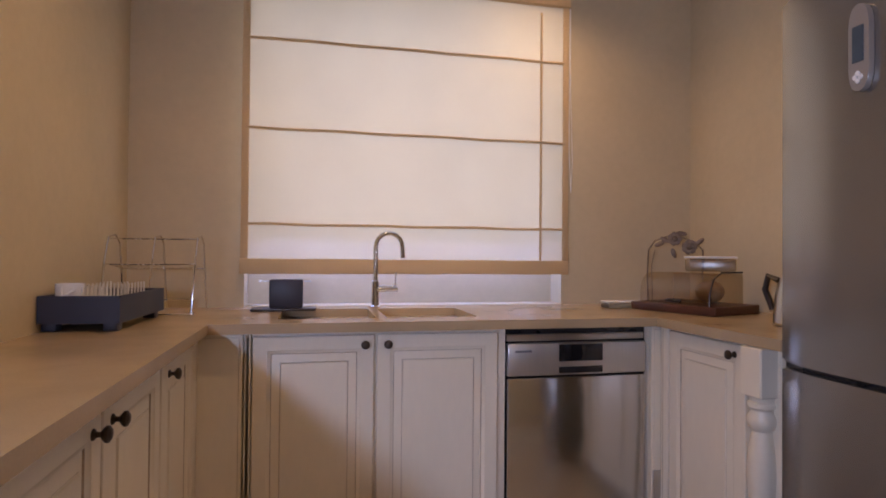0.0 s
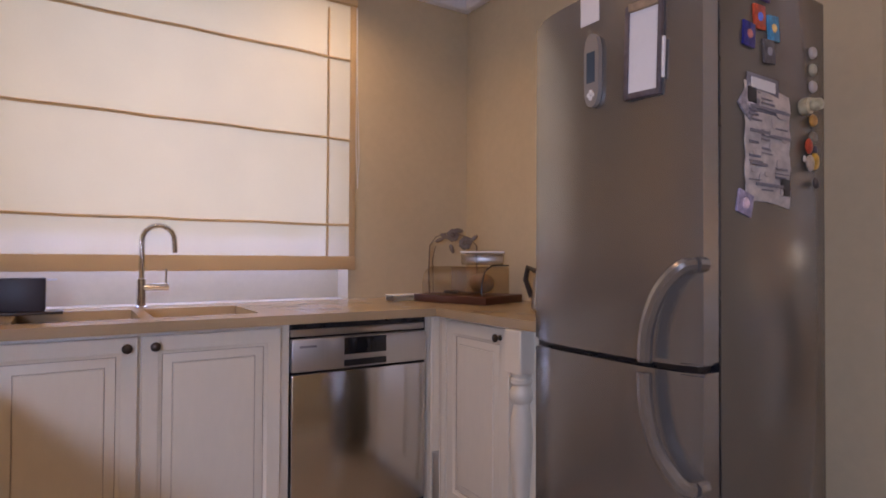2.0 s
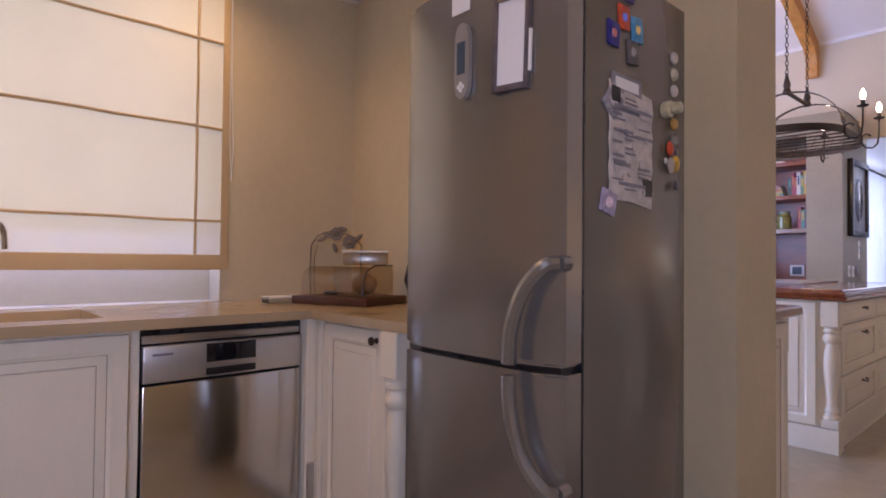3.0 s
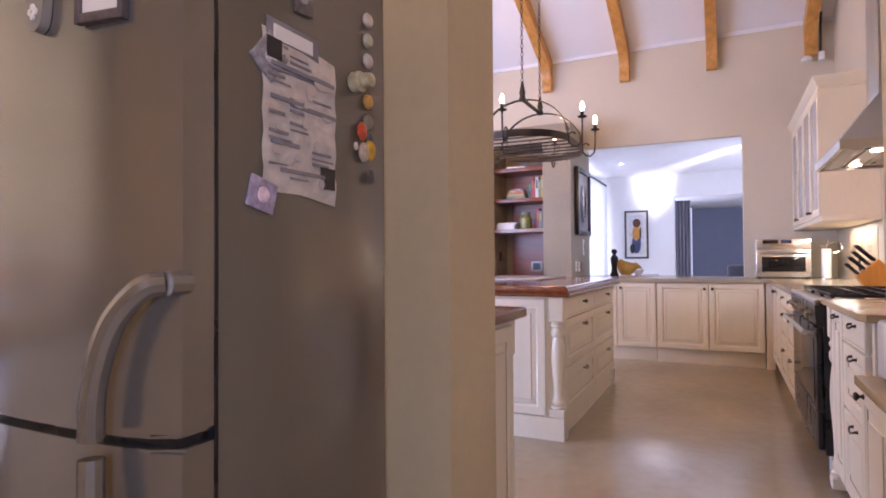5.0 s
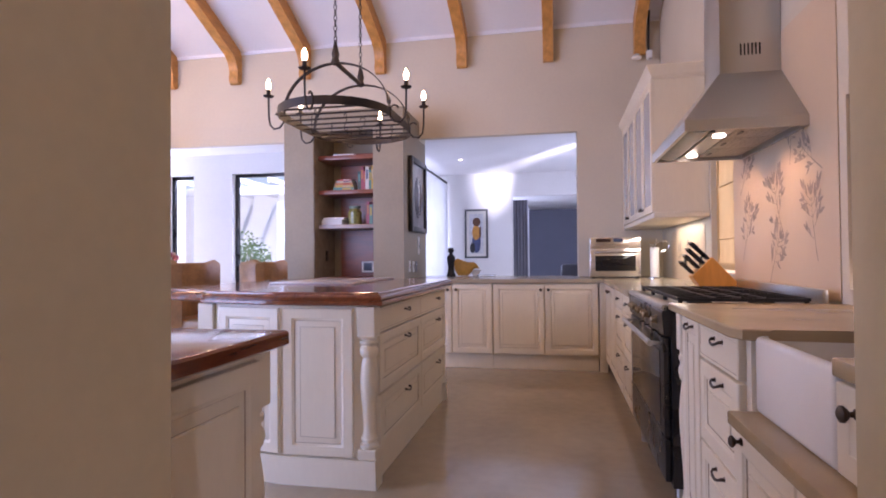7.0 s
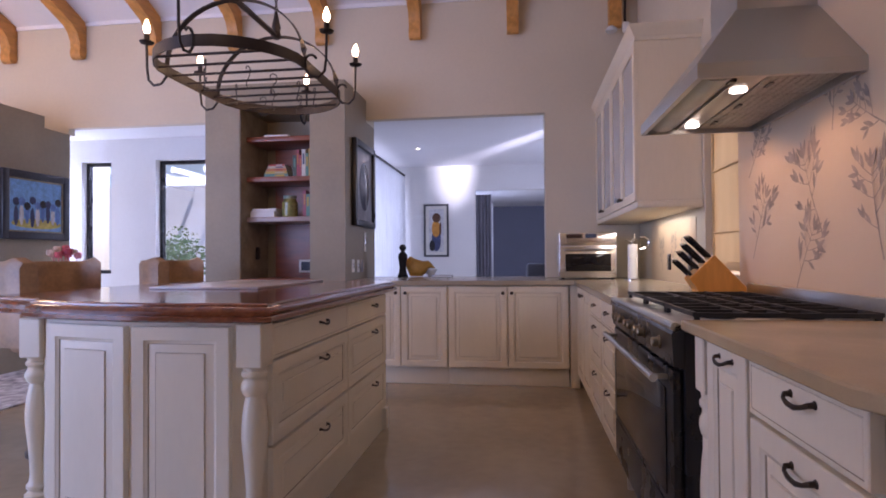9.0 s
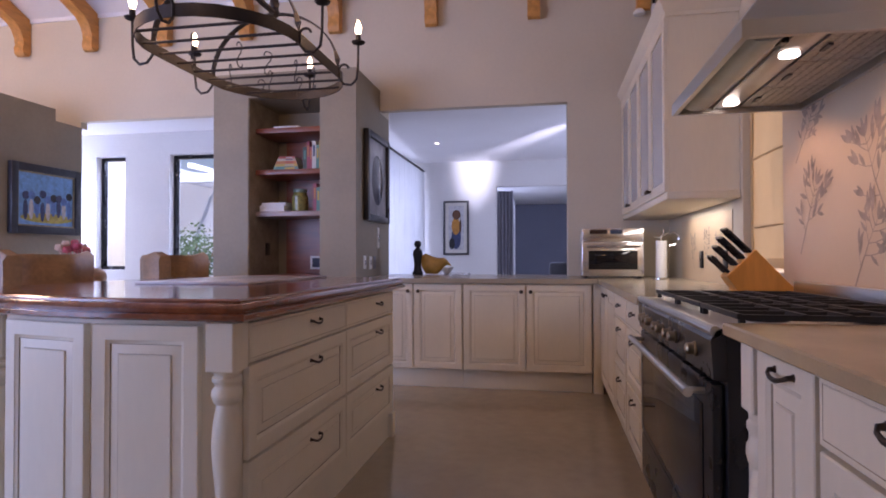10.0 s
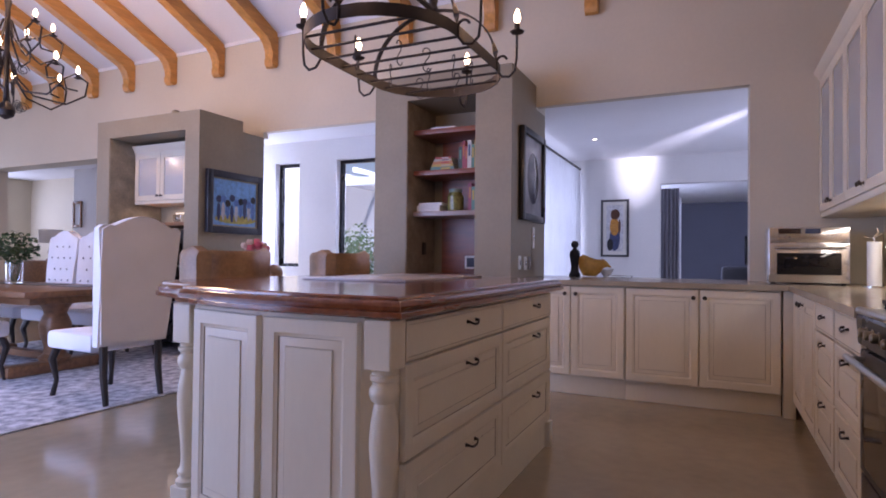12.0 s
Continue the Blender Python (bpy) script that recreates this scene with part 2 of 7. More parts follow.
def bm_lathe(bm, profile, seg=20, m=Matrix()):
    rings = []
    for r, z in profile:
        rings.append([bm.verts.new(m @ Vector((r * math.cos(2 * math.pi * i / seg), r * math.sin(2 * math.pi * i / seg), z))) for i in range(seg)])
    for p, q in zip(rings, rings[1:]):
        for i in range(seg):
            bm.faces.new((p[i], p[(i + 1) % seg], q[(i + 1) % seg], q[i]))
    bm.faces.new(list(reversed(rings[0])))
    bm.faces.new(rings[-1])


def bm_tube(bm, pts, r, seg=8, closed=False, flat=None):
    """A tube along pts; flat=(w, h) makes a flat strip with h upright."""
    pts = [Vector(p) for p in pts]
    n = len(pts)
    rings = []
    prev = None
    for i, p in enumerate(pts):
        a = pts[(i - 1) % n] if closed or i else p
        b = pts[(i + 1) % n] if closed or i < n - 1 else p
        d = (b - a).normalized()
        up = Vector((0, 0, 1)) if abs(d.z) < 0.95 else (prev if prev else Vector((1, 0, 0)))
        s = d.cross(up).normalized()
        u = s.cross(d).normalized()
        if prev is not None and flat is None:
            s = (prev - d * prev.dot(d)).normalized()
            u = s.cross(d).normalized()
        prev = s
        rr = r[i] if isinstance(r, (list, tuple)) else r
        if flat:
            ring = [p + s * flat[0] / 2 + u * flat[1] / 2, p - s * flat[0] / 2 + u * flat[1] / 2, p - s * flat[0] / 2 - u * flat[1] / 2, p + s * flat[0] / 2 - u * flat[1] / 2]
        else:
            ring = [p + (s * math.cos(2 * math.pi * k / seg) + u * math.sin(2 * math.pi * k / seg)) * rr for k in range(seg)]
        rings.append([bm.verts.new(v) for v in ring])
    k = len(rings[0])
    for i in range(n if closed else n - 1):
        p, q = rings[i], rings[(i + 1) % n]
        for j in range(k):
            bm.faces.new((p[j], p[(j + 1) % k], q[(j + 1) % k], q[j]))
    if not closed:
        bm.faces.new(list(reversed(rings[0])))
        bm.faces.new(rings[-1])


def bm_prism(bm, poly, z0, z1, m=Matrix()):
    lo = [bm.verts.new(m @ Vector((x, y, z0))) for x, y in poly]
    hi = [bm.verts.new(m @ Vector((x, y, z1))) for x, y in poly]
    n = len(poly)
    for i in range(n):
        bm.faces.new((lo[i], lo[(i + 1) % n], hi[(i + 1) % n], hi[i]))
    bm.faces.new(list(reversed(lo)))
    bm.faces.new(hi)


def mesh_of(name, bm, material, smooth=True):
    bmesh.ops.recalc_face_normals(bm, faces=bm.faces)
    me = bpy.data.meshes.new(name)
    bm.to_mesh(me)
    bm.free()
    mats = material if isinstance(material, (list, tuple)) else [material]
    for m in mats:
        me.materials.append(m)
    if smooth:
        me.shade_smooth()
        me.set_sharp_from_angle(angle=radians(32))
    return me


def part(name, bm, material, parent=None, label="", m=None):
    ob = new(name, mesh_of(name, bm, material))
    if parent is not None:
        ob.parent = parent
    if m is not None:
        ob.matrix_basis = m
    return tagged(ob, label)


def thing(name, label, category, m=Matrix(), group="", kind=""):
    ob = new(name)
    ob.empty_display_size = 0.1
    ob.matrix_basis = m
    return tagged(ob, label, category, group, kind)


def struct(name, label, category, bm, material):
    return tagged(part(name, bm, material), label, category, "", "structure")


def solid(name, boxes, material, parent=None, label="", bev=0.0, m=None):
    bm = bmesh.new()
    for a, b in boxes:
        bm_box(bm, a, b, bev)
    return part(name, bm, material, parent, label, m)


def arc(cx, cy, r, a0, a1, n):
    return [(cx + r * math.cos(radians(a0 + (a1 - a0) * i / n)), cy + r * math.sin(radians(a0 + (a1 - a0) * i / n))) for i in range(n + 1)]


def cells(boxes):
    """The union of axis-aligned boxes as one clean mesh."""
    cs = []
    for i in range(3):
        cs.append(sorted({round(v, 5) for a, b in boxes for v in (a[i], b[i])}))
    full = set()
    for a, b in boxes:
        rr = [[k for k in range(len(cs[i]) - 1) if min(a[i], b[i]) - 1e-5 <= cs[i][k] and cs[i][k + 1] <= max(a[i], b[i]) + 1e-5] for i in range(3)]
        full |= {(i, j, k) for i in rr[0] for j in rr[1] for k in rr[2]}
    bm = bmesh.new()
    seen = {}

    def vert(i, j, k):
        if (i, j, k) not in seen:
            seen[i, j, k] = bm.verts.new((cs[0][i], cs[1][j], cs[2][k]))
        return seen[i, j, k]

    for i, j, k in sorted(full):
        for d, quad in (((-1, 0, 0), ((0, 0, 0), (0, 0, 1), (0, 1, 1), (0, 1, 0))), ((1, 0, 0), ((1, 0, 0), (1, 1, 0), (1, 1, 1), (1, 0, 1))),
                        ((0, -1, 0), ((0, 0, 0), (1, 0, 0), (1, 0, 1), (0, 0, 1))), ((0, 1, 0), ((0, 1, 0), (0, 1, 1), (1, 1, 1), (1, 1, 0))),
                        ((0, 0, -1), ((0, 0, 0), (0, 1, 0), (1, 1, 0), (1, 0, 0))), ((0, 0, 1), ((0, 0, 1), (1, 0, 1), (1, 1, 1), (0, 1, 1)))):
            if (i + d[0], j + d[1], k + d[2]) not in full:
                bm.faces.new([vert(i + p, j + q, k + r) for p, q, r in quad])
    return bm

# ---- structure ----
bm = cells([((-1.2, -1.8, -0.12), (12.9, 14.6, 0)), ((12.9, -2.7, -0.12), (19.4, 2.3, 0))])
struct("floor", "polished taupe cement screed floor with soft mottling", "floor", bm, FLOOR)
bm = bmesh.new()
bm_box(bm, (-900, -900, -0.4), (900, 900, -0.14))
struct("ground", "flat paved garden ground outside the windows", "ground", bm, mat("garden_ground", (0.36, 0.34, 0.30), 0.9, 0, 0.2, 0.4, 8, 0.2))


def wall(name, label, boxes, material, category="wall"):
    return struct(name, label, category, cells(boxes), material)


SX0, SY1, DW0, DW1 = -0.68, 2.75, 2.02, 2.346
WX0, WX1, WZ0, WZ1 = -0.205, 1.295, 0.902, 2.36
wall("wall_scullery_sink", "olive beige plastered wall with a window over the sink", [
    ((-0.95, SY1, 0), (WX0, 3.05, 2.7)), ((WX1, SY1, 0), (DW1, 3.05, 2.7)),
    ((WX0, SY1, 0), (WX1, 3.05, WZ0)), ((WX0, SY1, WZ1), (WX1, 3.05, 2.7)), ((WX0, 2.88, WZ0), (WX1, 3.05, 1.07))], SCULLERY_WALL)
# the small opening out of view is added for the side fill lamp
wall("wall_scullery_west", "olive beige plastered wall beside the worktop", [((-0.95, -1.6, 0), (SX0, -0.95, 2.7)), ((-0.95, -0.55, 0), (SX0, SY1, 2.7)), ((-0.95, -0.95, 0), (SX0, -0.55, 1.08)), ((-0.95, -0.95, 1.5), (SX0, -0.55, 2.7))], SCULLERY_WALL)
wall("wall_scullery_back", "olive beige plastered wall behind the viewer", [((SX0, -1.6, 0), (DW0, -1.4, 2.7))], SCULLERY_WALL)
bm = cells([((DW0, -1.6, 0), (DW1, -0.237, 2.4)), ((DW0, 0.739, 0), (DW1, SY1, 2.4)), ((DW0, -1.6, 2.4), (DW1, SY1, 3.9)), ((DW0, SY1, 2.7), (DW1, 12, 3.9)), ((DW0, 3.05, 0), (DW1, 3.35, 2.7)), ((DW0, 7.9, 0), (DW1, 12, 2.7)), ((DW0, 3.35, 0), (DW1, 7.9, 0.4))])
struct("wall_doorway", "thick beige plastered wall with an open doorway", "wall", bm, SCULLERY_WALL)
wall("ceiling_scullery", "plain white flat ceiling", [((-0.95, -1.6, 2.57), (DW0, SY1, 2.67))], CEIL, "ceiling")
bm = bmesh.new()
for a, b in (((SX0, SY1 - 0.05, 2.50), (DW0, SY1, 2.57)), ((SX0, -1.4, 2.50), (SX0 + 0.05, SY1 - 0.05, 2.57)), ((DW0 - 0.05, -1.4, 2.50), (DW0, SY1 - 0.05, 2.57))):
    bm_box(bm, a, b, 0.012)
struct("cornice", "white plaster cornice under the ceiling", "cornice", bm, CEIL)

KX1, KY0 = 8.13, -1.0
RIDGE_X = (DW1 + KX1) / 2
SLOPE, EAVE = 0.44, 3.73
RIDGE_Z = EAVE + (KX1 - RIDGE_X) * SLOPE
wall("wall_kitchen_far", "tall pale beige plastered wall with wide openings", [
    ((KX1, -1.3, 0), (8.45, -0.105, 3.75)), ((KX1, -0.105, 0), (8.45, 1.71, 0.86)), ((KX1, -0.105, 2.53), (8.22, 1.71, 3.75)),
    ((KX1, 1.71, 2.51), (8.45, 3.06, 3.75)), ((KX1, 3.06, 2.57), (8.22, 5.11, 3.75)), ((KX1, 5.11, 2.5), (8.22, 6.65, 3.75)),
    ((KX1, 6.65, 2.45), (8.45, 12, 3.75)), ((KX1, 11.0, 0), (8.45, 12, 2.45))], WALL)
wall("wall_kitchen_hob", "pale beige plastered wall behind the cooker with two windows", [
    ((DW1, -1.3, 0), (3.3, KY0, 3.0)), ((3.3, -1.3, 0), (4.07, KY0, 0.98)), ((3.3, -1.3, 1.75), (4.07, KY0, 3.0)),
    ((4.07, -1.3, 0), (5.56, KY0, 3.0)), ((5.56, -1.3, 0), (6.12, KY0, 1.0)), ((5.56, -1.3, 2.35), (6.12, KY0, 3.0)),
    ((6.12, -1.3, 0), (KX1, KY0, 3.0)), ((DW1, -1.3, 3.0), (KX1, KY0, 5.2))], WALL)
wall("wall_dining_end", "pale plastered wall with a wide garden window", [
    ((DW1, 12, 0), (2.8, 12.3, 5.2)), ((7.8, 12, 0), (8.45, 12.3, 5.2)), ((2.8, 12, 0), (7.8, 12.3, 0.5)), ((2.8, 12, 3.1), (7.8, 12.3, 5.2))], WALL)
bm = bmesh.new()
for s in (1, -1):
    xe = KX1 + 0.3 if s > 0 else DW0
    ze = EAVE - 0.3 * SLOPE if s > 0 else EAVE - (DW1 - DW0) * SLOPE
    prof = [(xe, ze), (RIDGE_X, RIDGE_Z), (RIDGE_X, RIDGE_Z + 0.1), (xe, ze + 0.1)]
    bm_prism(bm, prof, -1.3, 12.3, Matrix(((1, 0, 0, 0), (0, 0, 1, 0), (0, 1, 0, 0), (0, 0, 0, 1))))
struct("ceiling", "white boarded pitched ceiling between timber rafters", "ceiling", bm, CEIL)
solid("eave_trim", [((KX1 - 0.02, -1.0, EAVE - 0.035), (KX1, 12, EAVE + 0.005))], CEIL)
tagged(bpy.data.objects["eave_trim"], "thin white batten where ceiling meets wall", "trim", "", "structure")

# rafters with shaped feet
XZ = Matrix(((1, 0, 0, 0), (0, 0, 1, 0), (0, 1, 0, 0), (0, 0, 0, 1)))


def rafter(y, s=1):
    fx = lambda d: KX1 - d if s > 0 else DW1 + d
    top = lambda d: EAVE + d * SLOPE - 0.004
    prof = [(fx(0.003), top(0)), (fx(0.003), 3.36), (fx(0.02), 3.325), (fx(0.05), 3.31), (fx(0.085), 3.32), (fx(0.105), 3.35), (fx(0.108), 3.40), (fx(0.095), 3.43), (fx(0.105), 3.50),
            (fx(0.14), 3.58), (fx(0.20), top(0.20) - 0.175), (fx(2.86), top(2.86) - 0.175), (fx(2.86), top(2.86))]
    bm = bmesh.new()
    bm_prism(bm, prof, -0.058, 0.058, XZ)
    bmesh.ops.bevel(bm, geom=[e for e in bm.edges if e.is_manifold and e.calc_face_angle(0) > 1.0], offset=0.008, segments=1, affect="EDGES")
    ob = part("rafter", bm, PINE, None)
    ob.location = (0, y, 0)
    return tagged(ob, "honey-coloured pine rafter with a shaped foot on the wall", "beam", "ceiling rafters")


for y in (-0.78, 0.2, 1.18, 2.16, 3.12, 4.05, 4.95, 5.81, 6.66, 7.48, 8.25, 9.05, 9.85, 10.65):
    rafter(y)

# column with book alcove
CX0, CY0, CY1, AY0, AY1, CZ = 7.40, 1.71, 3.06, 2.04, 2.72, 2.73
bm = cells([((CX0, CY0, 0), (8.45, AY0, 2.51)), ((CX0, AY1, 0), (8.45, CY1, 2.51)), ((CX0, CY0, 2.51), (KX1, CY1, CZ)), ((8.0, AY0, 0), (8.45, AY1, 2.51))])
column = struct("column", "broad taupe plastered pier with a shelved alcove", "column", bm, TAUPE)
part("alcove_lining", (lambda b: (bm_box(b, (CX0 + 0.01, AY1 - 0.006, 0.0), (7.99, AY1 + 0.0, 2.5)), bm_box(b, (CX0 + 0.01, AY0, 0), (7.99, AY0 + 0.006, 2.5)), b)[-1])(bmesh.new()), TAUPE_MOTTLED, column, "mottled darker plaster lining")
part("back_panel", (lambda b: (bm_box(b, (7.965, AY0 + 0.008, 0.9), (7.995, AY1 - 0.10, 2.36)), b)[-1])(bmesh.new()), SHELF_WOOD, column, "red-brown wooden back panel")

# built-in niche with display cabinet
NX0, NY0, NY1, NI = 7.16, 5.09, 6.75, 6.53
bm = cells([((NX0, NY0, 0), (7.78, 5.30, 2.62)), ((7.78, NY0, 0), (8.125, 5.30, 2.498)), ((NX0, NI, 0), (8.0, NY1, 2.62)), ((NX0, 5.30, 2.42), (7.78, NI, 2.62)),
            ((7.78, 5.30, 2.42), (8.0, NI, 2.5)), ((7.86, 5.30, 0), (8.0, NI, 2.42))])
niche = struct("wall_niche", "taupe plastered built-in niche block with stepped top", "wall", bm, TAUPE)

part("niche_lining", (lambda b: (bm_box(b, (NX0 + 0.01, NI - 0.006, 0.0), (7.85, NI, 2.41)), b)[-1])(bmesh.new()), TAUPE_MOTTLED, niche, "mottled plaster lining")

# passage with garden windows
PX = 9.05


def window_wall(name, label, x0, x1, y0, y1, z1, holes, material):
    bx, last = [], y0
    for a, b, za, zb in holes:
        bx += [((x0, last, 0), (x1, a, z1)), ((x0, a, 0), (x1, b, za)), ((x0, a, zb), (x1, b, z1))]
        last = b
    return struct(name, label, "wall", cells(bx + [((x0, last, 0), (x1, y1, z1))]), material)


window_wall("wall_passage", "white plastered passage wall with dark framed windows", PX, PX + 0.22, 2.75, 6.3, 2.75, [(3.55, 4.69, 0.55, 2.36), (5.30, 5.72, 0.93, 2.36)], WHITE_WALL)
# the gap in this wall is added to hold the passage fill lamp
wall("wall_passage_end", "white plastered end wall of the passage", [((8.13, 6.3, 0), (8.49, 6.45, 2.75)), ((9.01, 6.3, 0), (PX + 0.22, 6.45, 2.75)), ((8.49, 6.3, 2.36), (9.01, 6.45, 2.75))], WHITE_WALL)
wall("ceiling_passage", "flat white passage ceiling", [((8.22, 2.76, 2.64), (PX + 0.22, 6.45, 2.74))], CEIL, "ceiling")


def window(name, label, x, y0, y1, z0, z1, bar=None):
    w = thing(name, label, "window", pose(x, y0, z0), kind="structure")
    t = 0.045
    solid("window_frame", [((-0.03, 0, 0), (0.03, t, z1 - z0)), ((-0.03, y1 - y0 - t, 0), (0.03, y1 - y0, z1 - z0)), ((-0.03, t, 0), (0.03, y1 - y0 - t, t)), ((-0.03, t, z1 - z0 - t), (0.03, y1 - y0 - t, z1 - z0))], BLACK, w, "", 0.004)
    p = solid("pane", [((-0.004, t, t), (0.004, y1 - y0 - t, z1 - z0 - t))], PANE, w)
    p.visible_shadow = False
    return w


window("window_1", "tall dark aluminium framed garden window", PX + 0.12, 3.55, 4.69, 0.55, 2.36)
window("window_2", "narrow dark aluminium framed garden window", PX + 0.12, 5.30, 5.72, 0.93, 2.36)

# lounge beyond the wide opening
LX, LZ = 12.6, 2.75
wall("wall_lounge_far", "white plastered lounge wall with a wide doorway", [
    ((LX, 0.95, 0), (LX + 0.2, 2.75, LZ)), ((LX, -1.6, 0), (LX + 0.2, -0.9, LZ)), ((LX, -0.9, 2.3), (LX + 0.2, 0.95, LZ))], WHITE_WALL)
wall("wall_lounge_window", "white plastered lounge wall with a curtained glass door", [
    ((8.45, 2.6, 0), (9.6, 2.75, LZ)), ((9.6, 2.6, 2.45), (12.3, 2.75, LZ)), ((12.3, 2.6, 0), (LX, 2.75, LZ))], WHITE_WALL)
wall("wall_lounge_side", "white plastered lounge side wall", [((8.45, -1.75, 0), (LX + 0.2, -1.6, LZ))], WHITE_WALL)
wall("ceiling_lounge", "flat white lounge ceiling", [((8.22, -1.75, LZ), (LX + 0.2, 2.75, LZ + 0.1))], CEIL, "ceiling")
wall("wall_den", "grey-blue painted walls of the den beyond", [((19.0, -2.4, 0), (19.2, 2.0, LZ)), ((LX + 0.2, -2.6, 0), (19.0, -2.4, LZ)), ((LX + 0.2, 2.0, 0), (19.2, 2.2, LZ))], GREY_BLUE)
wall("ceiling_den", "flat white den ceiling", [((LX + 0.2, -2.6, 2.56), (19.2, 2.2, LZ + 0.1))], CEIL, "ceiling")
# unseen fill lamp added inside the closed den wall to brighten the den
area_light("den_fill", (15.2, 1.95, 1.5), (15.6, 0, 1.2), 2.6, 1.8, 200, DAY)

# side room at the end of the dining area
wall("wall_sideroom", "grey-beige plastered wall of the side room", [((10.5, 11.3, 0), (10.7, 14.3, 2.75)), ((8.45, 14.0, 0), (10.5, 14.3, 2.75)), ((8.3, 12.3, 0), (8.45, 14.3, 2.75)), ((8.45, 6.45, 0), (10.5, 6.65, 2.75))], WALL)
wall("wall_sideroom_white", "white plastered wall of the side room", [((9.75, 6.65, 0), (9.95, 11.3, 2.75)), ((9.95, 11.2, 0), (10.5, 11.3, 2.75))], WHITE_WALL)
wall("ceiling_sideroom", "flat white side room ceiling", [((8.45, 6.45, 2.7), (10.7, 14.3, 2.8))], CEIL, "ceiling")

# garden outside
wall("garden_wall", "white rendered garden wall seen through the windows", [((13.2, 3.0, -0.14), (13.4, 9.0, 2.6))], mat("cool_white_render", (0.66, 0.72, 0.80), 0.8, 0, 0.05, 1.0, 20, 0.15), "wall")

# ---- cabinet makers ----


def bm_front(bm, w, h, fw=0.062, plain=False):
    """A front, x 0..w, z 0..h, standing 22 mm proud of y = 0 towards -y, with glazed grooves round a raised panel."""
    g = 0.0025
    rings = [(g, 0.0, 0), (g, -0.0195, 0), (g + 0.0025, -0.022, 0)]
    if plain:
        rings += [(0.014, -0.022, 0), (0.0155, -0.0205, 1), (0.017, -0.022, 0)]
    else:
        wide = min(w, h) - 2 * fw
        s = 0.03 if wide > 0.11 else 0.01
        rings += [(fw - 0.012, -0.022, 0), (fw - 0.010, -0.0195, 0), (fw, -0.0155, 0), (fw + 0.0022, -0.012, 1), (fw + 0.005, -0.0125, 0), (fw + s, -0.0165, 0), (fw + s + 0.0018, -0.0155, 1), (fw + s + 0.004, -0.0205, 0)]
    loops = []
    for ins, y, _ in rings:
        loops.append([bm.verts.new((x, y, z)) for x, z in ((ins, ins), (w - ins, ins), (w - ins, h - ins), (ins, h - ins))])
    for (p, q, r) in zip(loops, loops[1:], rings[1:]):
        for k in range(4):
            f = bm.faces.new((p[k], p[(k + 1) % 4], q[(k + 1) % 4], q[k]))
            f.material_index = r[2]
    bm.faces.new(loops[-1])
    bm.faces.new(list(reversed(loops[0])))


_knob, _pull = None, None


def knob_mesh():
    global _knob
    if _knob is None:
        bm = bmesh.new()
        bm_lathe(bm, [(0.004, 0), (0.011, 0.001), (0.010, 0.004), (0.0055, 0.007), (0.005, 0.014), (0.011, 0.018), (0.0155, 0.023), (0.015, 0.028), (0.009, 0.032), (0.002, 0.033)], 16, pose(0, 0, 0, 90))
        _knob = mesh_of("knob", bm, BRONZE)
    return _knob


def pull_mesh():
    global _pull
    if _pull is None:
        bm = bmesh.new()
        bm_tube(bm, [(-0.046, 0, 0.004), (-0.046, -0.018, 0.003), (-0.036, -0.027, -0.003), (-0.015, -0.030, -0.009), (0.012, -0.030, -0.010), (0.034, -0.027, -0.004), (0.046, -0.018, 0.003), (0.046, 0, 0.004)], [0.007, 0.006, 0.005, 0.0062, 0.0062, 0.005, 0.006, 0.007], 8)
        for x in (-0.046, 0.046):
            bm_lathe(bm, [(0.010, 0), (0.009, 0.003), (0.006, 0.005)], 12, pose(x, 0, 0.004, 90))
        bmesh.ops.scale(bm, vec=(0.95, 0.68, 0.85), verts=bm.verts)
        _pull = mesh_of("pull", bm, BRONZE)
    return _pull


def cabinet(name, label, m, w, d, z0, z1, fronts, category="cabinet", group="", plinth=True, kick=0.05):
    """Front plane at y = 0 facing -y, x 0..w. fronts: (kind, x0, z0, x1, z1, handle, hx, hz)."""
    c = thing(name, label, category, m, group)
    solid("body", [((0.001, 0, z0), (w - 0.001, d, z1))], PAINT, c, "", 0.002)
    if plinth:
        solid("plinth", [((0, kick, 0.0), (w, d, z0 - 0.001))], PAINT, c, "", 0.003)
    for kind, x0, f0, x1, f1, handle, hx, hz in fronts:
        bm = bmesh.new()
        bm_front(bm, x1 - x0, f1 - f0, plain=kind == "drawer")
        f = part("door" if kind == "door" else "drawer_front", bm, [PAINT, GLAZE], c, "", Matrix.Translation((x0, -0.001, f0)))
        if handle:
            h = new("knob" if handle == "knob" else "pull_handle", knob_mesh() if handle == "knob" else pull_mesh())
            h.parent = f
            h.location = (hx - x0, -0.021, hz - f0)
    return c


